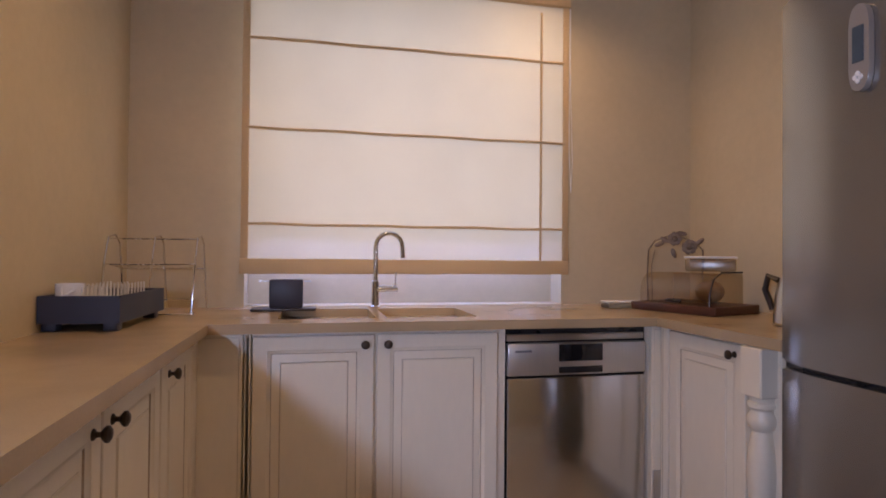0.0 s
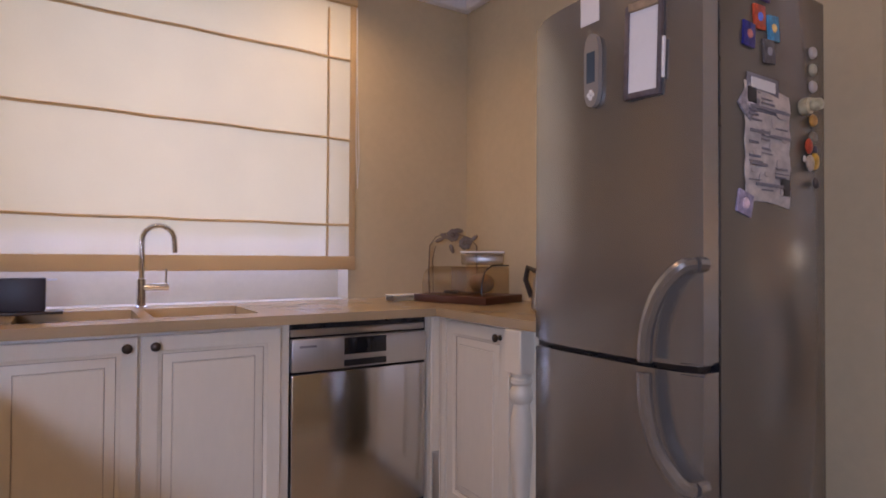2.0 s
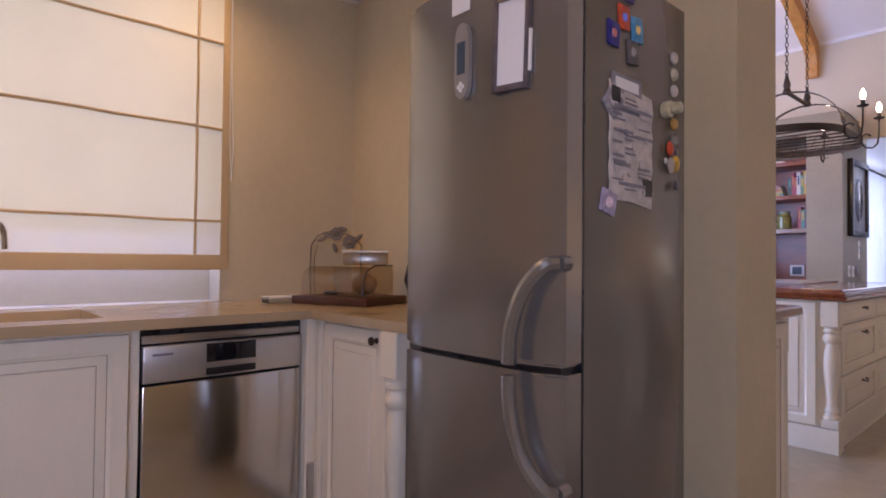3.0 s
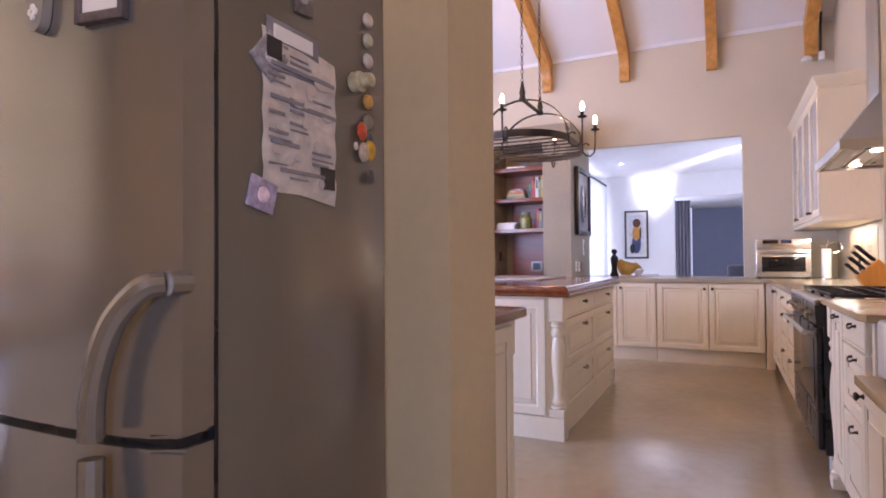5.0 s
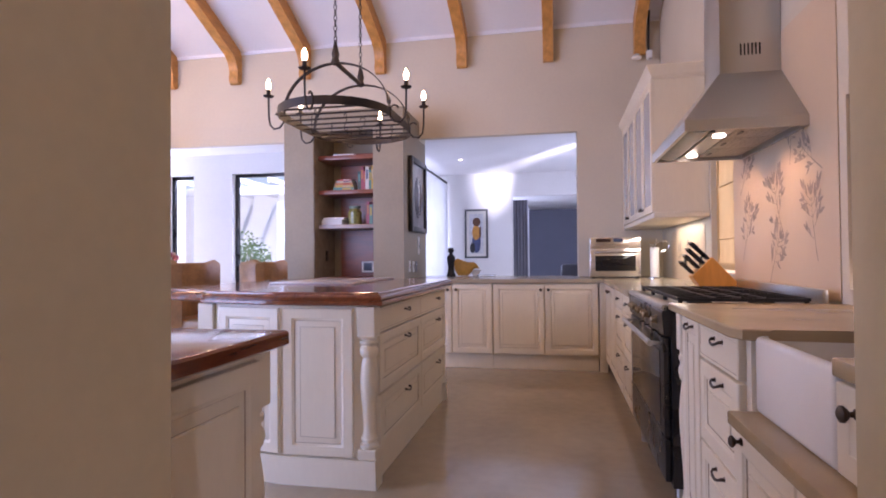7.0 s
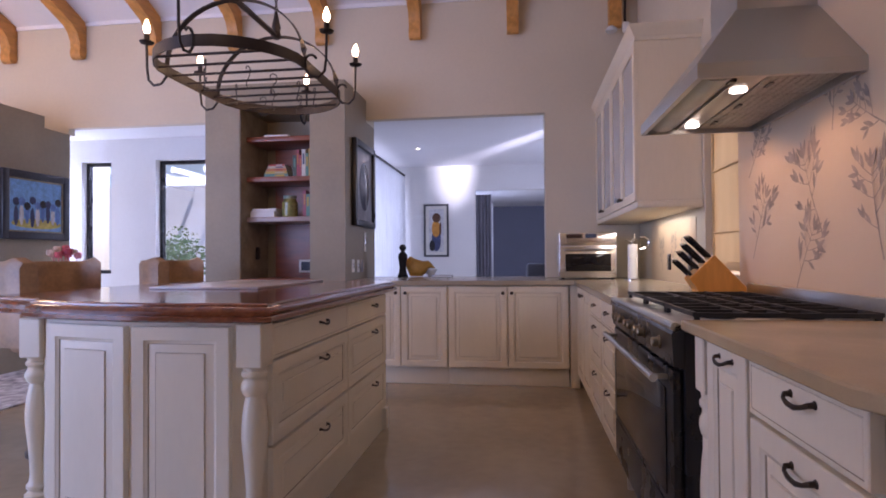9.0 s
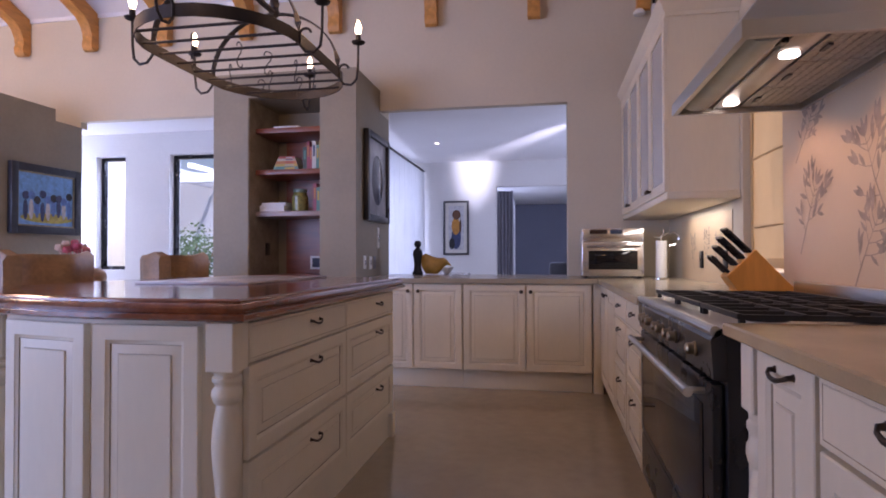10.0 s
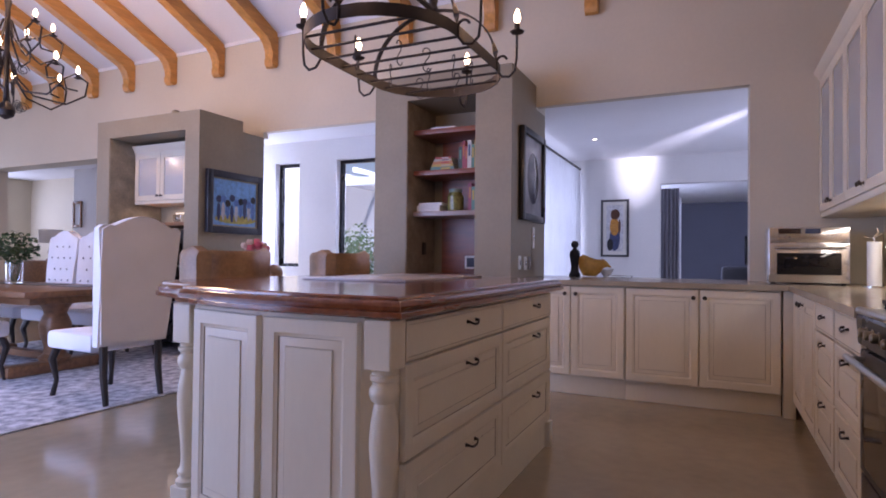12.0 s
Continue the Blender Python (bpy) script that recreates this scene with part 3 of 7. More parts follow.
def bm_post(bm, h0, h1, s=0.085, m=Matrix()):
    """A turned corner post between square blocks, standing on h0, up to h1."""
    L = h1 - h0
    bm_box(bm, (-s / 2, -s / 2, h0), (s / 2, s / 2, h0 + 0.05), 0.004, 1, m)
    bm_box(bm, (-s / 2, -s / 2, h1 - 0.15), (s / 2, s / 2, h1), 0.004, 1, m)
    a, b = h0 + 0.05, h1 - 0.15
    k = b - a
    r = s / 2
    prof = [(0.92, 0), (1.0, .012), (1.0, .035), (.75, .05), (.72, .065), (.88, .08), (.88, .10), (.70, .12), (.62, .16), (.62, .20), (.68, .30), (.82, .42), (.96, .54), (.98, .62), (.86, .72), (.70, .79),
            (.66, .815), (.86, .83), (1.0, .86), (.98, .89), (.78, .915), (.78, .93), (.95, .945), (.95, .965), (.8, .975), (.86, 1.0)]
    bm_lathe(bm, [(p * r, a + q * k) for p, q in prof], 24, m)


# ---- scullery units ----
CT, CB = 0.90, 0.865
FY = 2.135
G = "scullery base units"
sink_unit = cabinet("sink_cabinet", "antique white two-door cabinet under the sink", pose(-0.13, FY, 0), 0.93, 0.60, 0.10, CB, [
    ("drawer", 0.0, 0.10, 0.025, CB, None, 0, 0), ("door", 0.025, 0.11, 0.44, 0.855, "knob", 0.405, 0.82), ("door", 0.445, 0.11, 0.895, 0.855, "knob", 0.485, 0.82)], group=G)
cabinet("corner_filler", "antique white panel strip beside the dishwasher", pose(1.392, FY, 0), 0.06, 0.6, 0.10, CB, [("drawer", 0, 0.10, 0.06, CB, None, 0, 0)], "cabinet panel")
cabinet("corner_filler", "antique white corner panel strip beside the sink cabinet", pose(-0.297, FY + 0.01, 0), 0.165, 0.5, 0.10, CB, [("drawer", 0, 0.10, 0.165, CB, None, 0, 0)], "cabinet panel")
LXF = -0.30
cabinet("base_cabinet", "antique white two-door base cabinet", pose(LXF, 0.60, 0, 0, 0, 90), 1.06, 0.375, 0.10, CB, [("door", 0.02, 0.11, 0.645, 0.855, "knob", 0.60, 0.81), ("door", 0.65, 0.11, 1.055, 0.855, "knob", 0.70, 0.81)], group=G)
cabinet("base_cabinet", "antique white single-door base cabinet", pose(LXF, 1.665, 0, 0, 0, 90), 0.465, 0.375, 0.10, CB, [("door", 0.0, 0.11, 0.37, 0.855, "knob", 0.075, 0.81), ("drawer", 0.375, 0.11, 0.46, 0.855, None, 0, 0)], group=G)
cabinet("base_cabinet", "antique white base cabinet with one door by the fridge", pose(1.455, 2.11, 0, 0, 0, -90), 0.58, 0.56, 0.10, CB, [("drawer", 0.0, 0.10, 0.05, CB, None, 0, 0), ("door", 0.055, 0.11, 0.46, 0.855, "knob", 0.41, 0.82)], group=G)
bm = bmesh.new()
bm_post(bm, 0.1, CB - 0.002, 0.085, pose(1.435, 1.585, 0))
tagged(part("turned_post", bm, PAINT), "white turned wooden corner post on the base units", "post")

# worktop with two sink cut-outs
SINKS = ((-0.03, 0.325), (0.365, 0.715))
F0 = 2.085
bm = cells([((SX0, 0.2, CB + 0.001), (-0.24, F0, CT)), ((SX0, F0, CB + 0.001), (SINKS[0][0], SY1, CT)), ((SINKS[0][0], F0, CB + 0.001), (SINKS[1][1], 2.22, CT)),
            ((SINKS[0][0], 2.60, CB + 0.001), (SINKS[1][1], SY1, CT)), ((SINKS[0][1], 2.22, CB + 0.001), (SINKS[1][0], 2.60, CT)),
            ((SINKS[1][1], F0, CB + 0.001), (DW0, SY1, CT)), ((1.40, 1.475, CB + 0.001), (DW0, F0, CT))])
tagged(part("worktop", bm, STONE), "polished beige quartz worktop round three sides of the scullery", "worktop")
sink = thing("double_sink", "brushed steel double-bowl undermounted sink", "sink", pose(0, 0, CT))
for a, b in SINKS:
    bm = bmesh.new()
    t = 0.004
    for p, q in (((a - t, 2.216, -0.19), (b + t, 2.604, -0.186)), ((a - t, 2.216, -0.186), (a, 2.604, -0.036)), ((b, 2.216, -0.186), (b + t, 2.604, -0.036)), ((a, 2.216, -0.186), (b, 2.22, -0.036)), ((a, 2.60, -0.186), (b, 2.604, -0.036))):
        bm_box(bm, p, q)
    part("bowl", bm, mat("taupe_composite", (0.20, 0.15, 0.11), 0.4, 0, 0.1, 8, 90, 0.03), sink)

# worktops, units of the kitchen
KF = -0.345
G2 = "kitchen base units"


def drawer_stack(x0, x1, zs, top_plain=True):
    out = []
    for i, (a, b) in enumerate(zs):
        out.append(("drawer" if (i == 0 and top_plain) else "door", x0, a, x1, b, "pull", (x0 + x1) / 2, b - 0.065 if i == 0 else b - 0.05))
    return out


KN = -0.375
Z3 = [(0.768, 0.888), (0.487, 0.763), (0.13, 0.482)]
cabinet("drawer_unit", "antique white three-drawer unit beside the butler sink", pose(3.68, KN, 0, 0, 0, 180), 0.475, 0.60, 0.12, 0.888, [
    ("drawer" if k == 0 else "door", 0.005, a, 0.44, b, "pull", 0.245, (0.852, 0.722, 0.442)[k]) for k, (a, b) in enumerate(Z3)], group=G2)
cabinet("narrow_cabinet", "narrow antique white pull-out cabinet beside the cooker", pose(3.965, KN, 0, 0, 0, 180), 0.28, 0.60, 0.12, 0.888, [("door", 0.005, 0.13, 0.275, 0.885, "pull", 0.15, 0.855)], group=G2)
cabinet("sink_cupboard", "antique white cupboard under the butler sink", pose(3.20, -0.352, 0, 0, 0, 180), 0.80, 0.60, 0.10, 0.664, [("door", 0.01, 0.11, 0.40, 0.66, "knob", 0.06, 0.635), ("door", 0.405, 0.11, 0.79, 0.66, "knob", 0.74, 0.635)], group=G2)
bm = bmesh.new()
bm_post(bm, 0.02, 0.887, 0.07, pose(4.005, KN - 0.005, 0))
tagged(part("turned_post", bm, PAINT), "antique white turned pilaster beside the cooker", "post")
tagged(solid("filler_strip", [((4.042, -0.97, 0.0), (4.12, KN - 0.01, 0.886))], PAINT, None, "", 0.003), "antique white filler strip beside the cooker", "cabinet panel")
tagged(solid("sink_ledge", [((2.40, -0.97, 0.666), (3.203, -0.312, 0.70))], STONE, None, "", 0.004), "beige stone ledge under the butler sink", "ledge")
bs_ = thing("butler_sink", "white fireclay butler sink set in the worktop", "sink", pose(0, 0, 0.701))
bm = bmesh.new()
bm_box(bm, (2.745, -0.92, 0.0), (3.19, -0.378, 0.203), 0.016, 3)
bm.faces.ensure_lookup_table()
topf = max(bm.faces, key=lambda f: f.calc_center_median().z)
bmesh.ops.inset_region(bm, faces=[topf], thickness=0.03)
bmesh.ops.translate(bm, verts=topf.verts, vec=(0, 0, -0.165))
bmesh.ops.bevel(bm, geom=[e for e in topf.edges], offset=0.025, segments=3, affect="EDGES")
part("basin", bm, CERAMIC, bs_)
bm = bmesh.new()
bm_lathe(bm, [(0.035, 0.040), (0.035, 0.044), (0.02, 0.045), (0.018, 0.042)], 18, pose(2.97, -0.65, 0))
part("drain", bm, CHROME, bs_, "chrome drain")
cabinet("base_cabinet", "antique white cupboard standing on the ledge near the door", pose(2.742, -0.402, 0, 0, 0, 180), 0.34, 0.5, 0.701, 0.883, [("door", 0.004, 0.704, 0.336, 0.88, "knob", 0.085, 0.835)], group=G2, plinth=False)
# beyond the cooker
cabinet("drawer_unit", "antique white drawer unit beyond the cooker", pose(5.80, KF, 0, 0, 0, 180), 0.53, 0.62, 0.12, 0.865, drawer_stack(0.01, 0.52, [(0.72, 0.865), (0.43, 0.715), (0.13, 0.425)]), group=G2)
cabinet("drawer_unit", "antique white drawer unit beyond the cooker", pose(6.34, KF, 0, 0, 0, 180), 0.53, 0.62, 0.12, 0.865, drawer_stack(0.01, 0.52, [(0.72, 0.865), (0.43, 0.715), (0.13, 0.425)]), group=G2)
cabinet("base_cabinet", "antique white base cabinet in the corner run", pose(7.31, KF, 0, 0, 0, 180), 0.965, 0.62, 0.12, 0.865, [("door", 0.05, 0.13, 0.48, 0.865, "knob", 0.43, 0.81), ("door", 0.485, 0.13, 0.955, 0.865, "knob", 0.53, 0.81)], group=G2)
# far run, faces -x
FXK = 7.335
cabinet("base_cabinet", "antique white two-door base cabinet under the servery", pose(FXK, 1.70, 0, 0, 0, -90), 0.93, 0.62, 0.15, 0.865, [("door", 0.10, 0.16, 0.515, 0.86, "knob", 0.475, 0.80), ("door", 0.52, 0.16, 0.925, 0.86, "knob", 0.56, 0.80)], group=G2, kick=0.035)
cabinet("base_cabinet", "antique white wide two-door base cabinet under the servery", pose(FXK, 0.768, 0, 0, 0, -90), 1.03, 0.62, 0.15, 0.865, [("door", 0.005, 0.16, 0.51, 0.86, "knob", 0.475, 0.80), ("door", 0.515, 0.16, 1.025, 0.86, "knob", 0.55, 0.80)], group=G2, kick=0.035)
tagged(solid("corner_post", [((FXK - 0.01, -0.345, 0.0), (FXK + 0.06, -0.27, 0.865))], PAINT, None, "", 0.003), "antique white corner filler between the unit runs", "cabinet panel")
bm = cells([((7.29, -1.0, 0.867), (8.13, 1.70, 0.905)), ((8.13, -0.104, 0.867), (8.45, 1.70, 0.905)), ((5.27, -1.0, 0.867), (7.29, KF + 0.045, 0.905))])
tagged(part("worktop", bm, STONE_GREY), "polished taupe stone worktop along the far units", "worktop")
bm = bmesh.new()
bm_prism(bm, [(4.12, -1.0), (4.12, KN + 0.045), (3.25, KN + 0.045), (3.19, KN + 0.025), (3.172, KN - 0.04), (3.172, -0.93), (2.40, -0.93), (2.40, -1.0)], 0.889, 0.92)
bmesh.ops.bevel(bm, geom=[e for e in bm.edges if abs((e.verts[0].co - e.verts[1].co).z) < 0.001], offset=0.004, segments=1, affect="EDGES")
tagged(part("worktop", bm, STONE), "beige quartz worktop with a rounded corner at the sink", "worktop")
tagged(solid("worktop", [((2.36, -0.90, 0.885), (2.75, -0.378, 0.92))], STONE, None, "", 0.004), "short beige quartz worktop by the doorway", "worktop")

# ---- island ----
isl = thing("kitchen_island", "antique white island with drawers and turned corner posts", "kitchen island", pose(4.2, 1.0, 0))
IZ = 0.886
bm = bmesh.new()
bm_prism(bm, [(0.045, 0.03), (0.03, 0.12), (0.03, 0.50), (0.115, 0.90), (0.20, 1.02), (1.86, 1.02), (1.86, 0.03)], 0.14, IZ)
part("body", bm, PAINT, isl)
bm = bmesh.new()
bm_prism(bm, [(0.0, 0.0), (0.0, 0.50), (0.10, 0.95), (0.19, 1.05), (1.86, 1.05), (1.86, 0.03), (0.11, 0.03), (0.11, 0.0)], 0.0, 0.139)
part("plinth", bm, PAINT, isl)
for (x0, y0, x1, y1) in ((0.03, 0.485, 0.03, 0.115), (0.112, 0.885, 0.032, 0.505)):
    L = math.hypot(x1 - x0, y1 - y0)
    ang = math.degrees(math.atan2(y1 - y0, x1 - x0))
    bm = bmesh.new()
    bm_front(bm, L, 0.73)
    part("panel", bm, [PAINT, GLAZE], isl, "", pose(x0, y0, 0.145, 0, 0, ang))
for px, py in ((0.048, 0.045), (0.165, 0.985)):
    bm = bmesh.new()
    bm_post(bm, 0.141, IZ - 0.001, 0.092, pose(px, py, 0))
    part("turned_post", bm, PAINT, isl)
for x0, x1 in ((0.11, 1.00), (1.005, 1.83)):
    for i, (a, b) in enumerate(((0.745, 0.875), (0.44, 0.74), (0.15, 0.435))):
        bm = bmesh.new()
        bm_front(bm, x1 - x0, b - a, plain=i == 0)
        f = part("drawer_front", bm, [PAINT, GLAZE], isl, "", pose(x0, 0.029, a))
        h = new("pull_handle", pull_mesh())
        h.parent = f
        h.location = ((4.837 if x0 < 0.5 else 5.721) - 4.2 - x0, -0.021, (0.823, 0.667, 0.355)[i] - a)
part("foot", (lambda b: (bm_box(b, (1.80, 0.0, 0), (1.86, 0.06, 0.14), 0.006), b)[-1])(bmesh.new()), PAINT, isl)


def slab_profile(name, poly, z, parent, material, lips):
    """A top with a stepped ogee edge: rows of (inset, dz)."""
    cx, cy = sum(p[0] for p in poly) / len(poly), sum(p[1] for p in poly) / len(poly)
    bm = bmesh.new()
    n = len(poly)
    rings = []
    for ins, dz in lips:
        ring = []
        for i in range(n):
            p, q, r_ = Vector(poly[i - 1]), Vector(poly[i]), Vector(poly[(i + 1) % n])
            d1, d2 = (q - p).normalized(), (r_ - q).normalized()
            nrm = (Vector((-d1.y, d1.x)) + Vector((-d2.y, d2.x)))
            nrm = nrm / max(0.3, nrm.length_squared) * 2
            v = q + nrm * ins
            ring.append(bm.verts.new((v.x, v.y, z + dz)))
        rings.append(ring)
    for p, q in zip(rings, rings[1:]):
        for i in range(n):
            bm.faces.new((p[i], p[(i + 1) % n], q[(i + 1) % n], q[i]))
    bm.faces.new(list(reversed(rings[0])))
    bm.faces.new(rings[-1])
    return part(name, bm, material, parent)


OGEE = [(0.03, 0.0), (0.008, 0.001), (0.0, 0.006), (0.0, 0.016), (0.006, 0.019), (0.012, 0.020), (0.010, 0.024), (0.008, 0.030), (0.012, 0.037), (0.020, 0.042), (0.024, 0.043), (0.025, 0.048), (0.032, 0.052)]
OGEE = [(a, b * 1.28) for a, b in OGEE]
top_poly = [(4.185, 0.955), (6.12, 0.955), (6.12, 2.45), (4.62, 2.45), (4.52, 2.38), (4.46, 2.22), (4.42, 2.08), (4.37, 2.03), (4.31, 2.01), (4.29, 1.96), (4.25, 1.82), (4.21, 1.66), (4.188, 1.50), (4.178, 1.30), (4.18, 1.10)]
tagged(slab_profile("island_top", top_poly, IZ + 0.002, None, MAHOGANY, OGEE), "polished dark mahogany island top with moulded edge", "worktop")
tagged(solid("stone_slab", [((5.05, 1.42, IZ + 0.069), (6.0, 2.0, IZ + 0.081))], mat("pale_grey_stone", (0.50, 0.46, 0.45), 0.22, 0, 0.12, 6, 90, 0.01), None, "", 0.003), "pale grey polished stone slab lying on the island top", "slab")

# peninsula beside the doorway
pen = cabinet("end_cabinet", "antique white end cabinet with panelled side and turned post", pose(2.35, 0.875, 0), 0.50, 1.4, 0.10, 0.886, [("door", 0.0, 0.11, 0.49, 0.87, None, 0, 0)], group=G2)
bm = bmesh.new()
bm_post(bm, 0.1, 0.885, 0.085, pose(0.545, 0.045, 0))
part("turned_post", bm, PAINT, pen)
tagged(slab_profile("cabinet_top", [(2.349, 0.83), (2.945, 0.83), (2.945, 2.3), (2.349, 2.3)], 0.888, None, MAHOGANY, [(0.008, 0), (0.0, 0.006), (0.0, 0.034), (0.004, 0.040), (0.008, 0.042)]), "polished mahogany top on the end cabinet", "worktop")

# ---- scullery things ----
win = thing("scullery_window", "pale framed window behind the roman blind", "window", pose(0, 0, 0), kind="structure")
for nm, bx in (("window_frame", [((WX0, 2.98, 1.07), (WX0 + 0.04, 3.02, WZ1)), ((WX1 - 0.04, 2.98, 1.07), (WX1, 3.02, WZ1)), ((WX0 + 0.04, 2.98, 1.07), (WX1 - 0.04, 3.02, 1.11)), ((WX0 + 0.04, 2.98, WZ1 - 0.04), (WX1 - 0.04, 3.02, WZ1))]),):
    part(nm, cells(bx), WHITE_PLASTIC, win)


def roman_blind(name, label, m, w, z0, z1, folds, hem=0.06, cord=True, cloth_m=None, hem_m=None, off=0.0):
    """Faces -y at y = 0, x 0..w, with stitched battens at the heights given."""
    b = thing(name, label, "blind", m)
    edges = [z0 + hem] + list(folds) + [z1]
    for a, c in zip(edges, edges[1:]):
        bm = bmesh.new()
        nx, nz = 14, 5
        g = []
        for j in range(nz + 1):
            v = j / nz
            g.append([bm.verts.new((w * i / nx, -0.012 + 0.006 * math.sin(v * math.pi) + 0.003 * math.sin(i * 1.7 + a * 9), a + (c - a) * v)) for i in range(nx + 1)])
        for j in range(nz):
            for i in range(nx):
                bm.faces.new((g[j][i], g[j][i + 1], g[j + 1][i + 1], g[j + 1][i]))
        part("cloth_panel", bm, cloth_m or BLIND, b)
    for z in folds:
        bm = bmesh.new()
        bm_tube(bm, [(w * i / 10, -0.017, z + 0.002 * math.sin(i * 2.1 + z * 5)) for i in range(11)], 0.007, 6)
        part("batten_tuck", bm, hem_m or BLIND_WARM, b, "folded seam")
    solid("hem", [((-0.004, -0.022, z0), (w + 0.004, -0.006, z0 + hem))], hem_m or BLIND_WARM, b, "doubled hem", 0.004)
    for x in (0.0, w - 0.03):
        solid("side_hem", [((x, -0.0225, z0 + hem), (x + 0.03, -0.0185, z1))], hem_m or BLIND_WARM, b, "", 0.001)
    solid("head_rail", [((-0.005, -0.035, z1), (w + 0.005, off, z1 + 0.045))], hem_m or BLIND_WARM, b, "", 0.006)
    if cord:
        bm = bmesh.new()
        bm_tube(bm, [(w + 0.012, -0.012, z1), (w + 0.014, -0.012, z1 - 0.4), (w + 0.025, -0.012, z1 - 0.75), (w + 0.018, -0.012, z1 - 0.9), (w + 0.008, -0.012, z1 - 0.7), (w + 0.008, -0.012, z1)], 0.0018, 5)
        part("pull_cord", bm, WHITE_PLASTIC, b, "white cord")
    return b


roman_blind("roman_blind", "cream linen roman blind lowered over the sink window", pose(-0.215, 2.705, 0), 1.515, 1.048, 2.35, (1.265, 1.684, 2.078), 0.066, off=0.044)
bm = bmesh.new()
bm_tube(bm, [(0, 0, 0), (0, 0, 1.2)], 0.006, 6)
tagged(part("blind_seam", bm, BLIND_WARM, bpy.data.objects["roman_blind"], "vertical stitched seam", Matrix.Translation((1.375, -0.016, 1.115))), "vertical stitched seam")

# mixer tap
tap = thing("mixer_tap", "tall chrome swan-neck kitchen mixer tap", "tap", pose(0.365, 2.66, CT + 0.001))
bm = bmesh.new()
bm_lathe(bm, [(0.024, 0), (0.024, 0.006), (0.019, 0.010), (0.0175, 0.06), (0.0175, 0.115), (0.013, 0.12), (0.012, 0.13)], 20)
part("tap_body", bm, CHROME, tap)
bm = bmesh.new()
bm_tube(bm, [(0, 0, 0.12), (0, 0, 0.27)] + [(0.06 - 0.06 * math.cos(a), 0, 0.27 + 0.062 * math.sin(a)) for a in [math.pi * k / 10 for k in range(1, 10)]] + [(0.12, 0, 0.262), (0.122, 0, 0.222)], 0.0115, 12)
part("spout", bm, CHROME, tap)
bm = bmesh.new()
bm_tube(bm, [(0, -0.002, 0.082), (0.098, -0.002, 0.082)], 0.0155, 12)
bm_tube(bm, [(0.088, -0.002, 0.09), (0.090, -0.002, 0.155)], 0.0045, 8)
part("lever", bm, CHROME, tap)

# sponge caddy on a tray
caddy = thing("sponge_caddy", "black sponge box standing on a dark slate tray", "sponge holder", pose(-0.02, 2.56, CT + 0.001))
solid("tray", [((-0.135, -0.045, 0), (0.125, 0.05, 0.010))], DARK_WOOD, caddy, "", 0.003)
solid("box", [((-0.062, -0.035, 0.011), (0.072, 0.035, 0.128))], NAVY_PLASTIC, caddy, "", 0.006)
solid("lid_rod", [((-0.105, -0.006, 0.118), (0.105, 0.006, 0.124))], STEEL, caddy)

# dishwasher
dwm = thing("dishwasher", "brushed steel dishwasher under the worktop", "dishwasher", pose(0.795, 2.155, 0))
solid("cabinet_body", [((0.0, 0.0, 0.02), (0.592, 0.55, 0.86))], BLACK, dwm)
bm = bmesh.new()
bm_box(bm, (0.012, -0.028, 0.115), (0.582, -0.002, 0.675), 0.006)
part("door_panel", bm, DOOR_STEEL, dwm, "brushed steel door")
solid("control_panel", [((0.012, -0.03, 0.683), (0.582, -0.002, 0.805))], mat("light_steel", (0.62, 0.62, 0.63), 0.35, 1, 0.04, 4, 60, 0.01, (60, 1, 1)), dwm, "", 0.005)
solid("top_trim", [((0.012, -0.012, 0.812), (0.582, 0.0, 0.838))], STEEL, dwm, "", 0.002)
solid("display", [((0.215, -0.0345, 0.735), (0.395, -0.0305, 0.80))], BLACK_GLASS, dwm, "", 0.002)
solid("grip_recess", [((0.215, -0.0335, 0.69), (0.395, -0.0305, 0.715))], BLACK, dwm, "", 0.002)
solid("name_bar", [((0.04, -0.0322, 0.772), (0.105, -0.0305, 0.780))], GREY_INK, dwm)
solid("kick_plate", [((0.012, 0.03, 0.0), (0.582, 0.05, 0.105))], BLACK, dwm)

# fridge freezer, faces -x: local front faces -y and is turned by -90
FRX, FRY = 1.236, 1.292
fr = thing("fridge_freezer", "tall silver fridge freezer with bowed doors and long handles", "fridge", pose(FRX, FRY, 0, 0, 0, -90))
FW, FH = 0.516, 1.775


def bowed(bm, x0, x1, z0, z1, depth=0.055, bow=0.035, n=12):
    lo, hi = [], []
    pts = [(x0, depth)] + [(x0 + (x1 - x0) * i / n, -bow * (1 - (2 * i / n - 1) ** 4) * 0.9) for i in range(n + 1)] + [(x1, depth)]
    bm_prism(bm, pts, z0, z1)
    bmesh.ops.bevel(bm, geom=[e for e in bm.edges if abs((e.verts[0].co - e.verts[1].co).z) < 1e-4 and e.verts[0].co.y < depth - 0.01], offset=0.006, segments=2, affect="EDGES")


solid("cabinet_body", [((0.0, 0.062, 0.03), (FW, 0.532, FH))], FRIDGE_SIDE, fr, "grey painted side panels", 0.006)
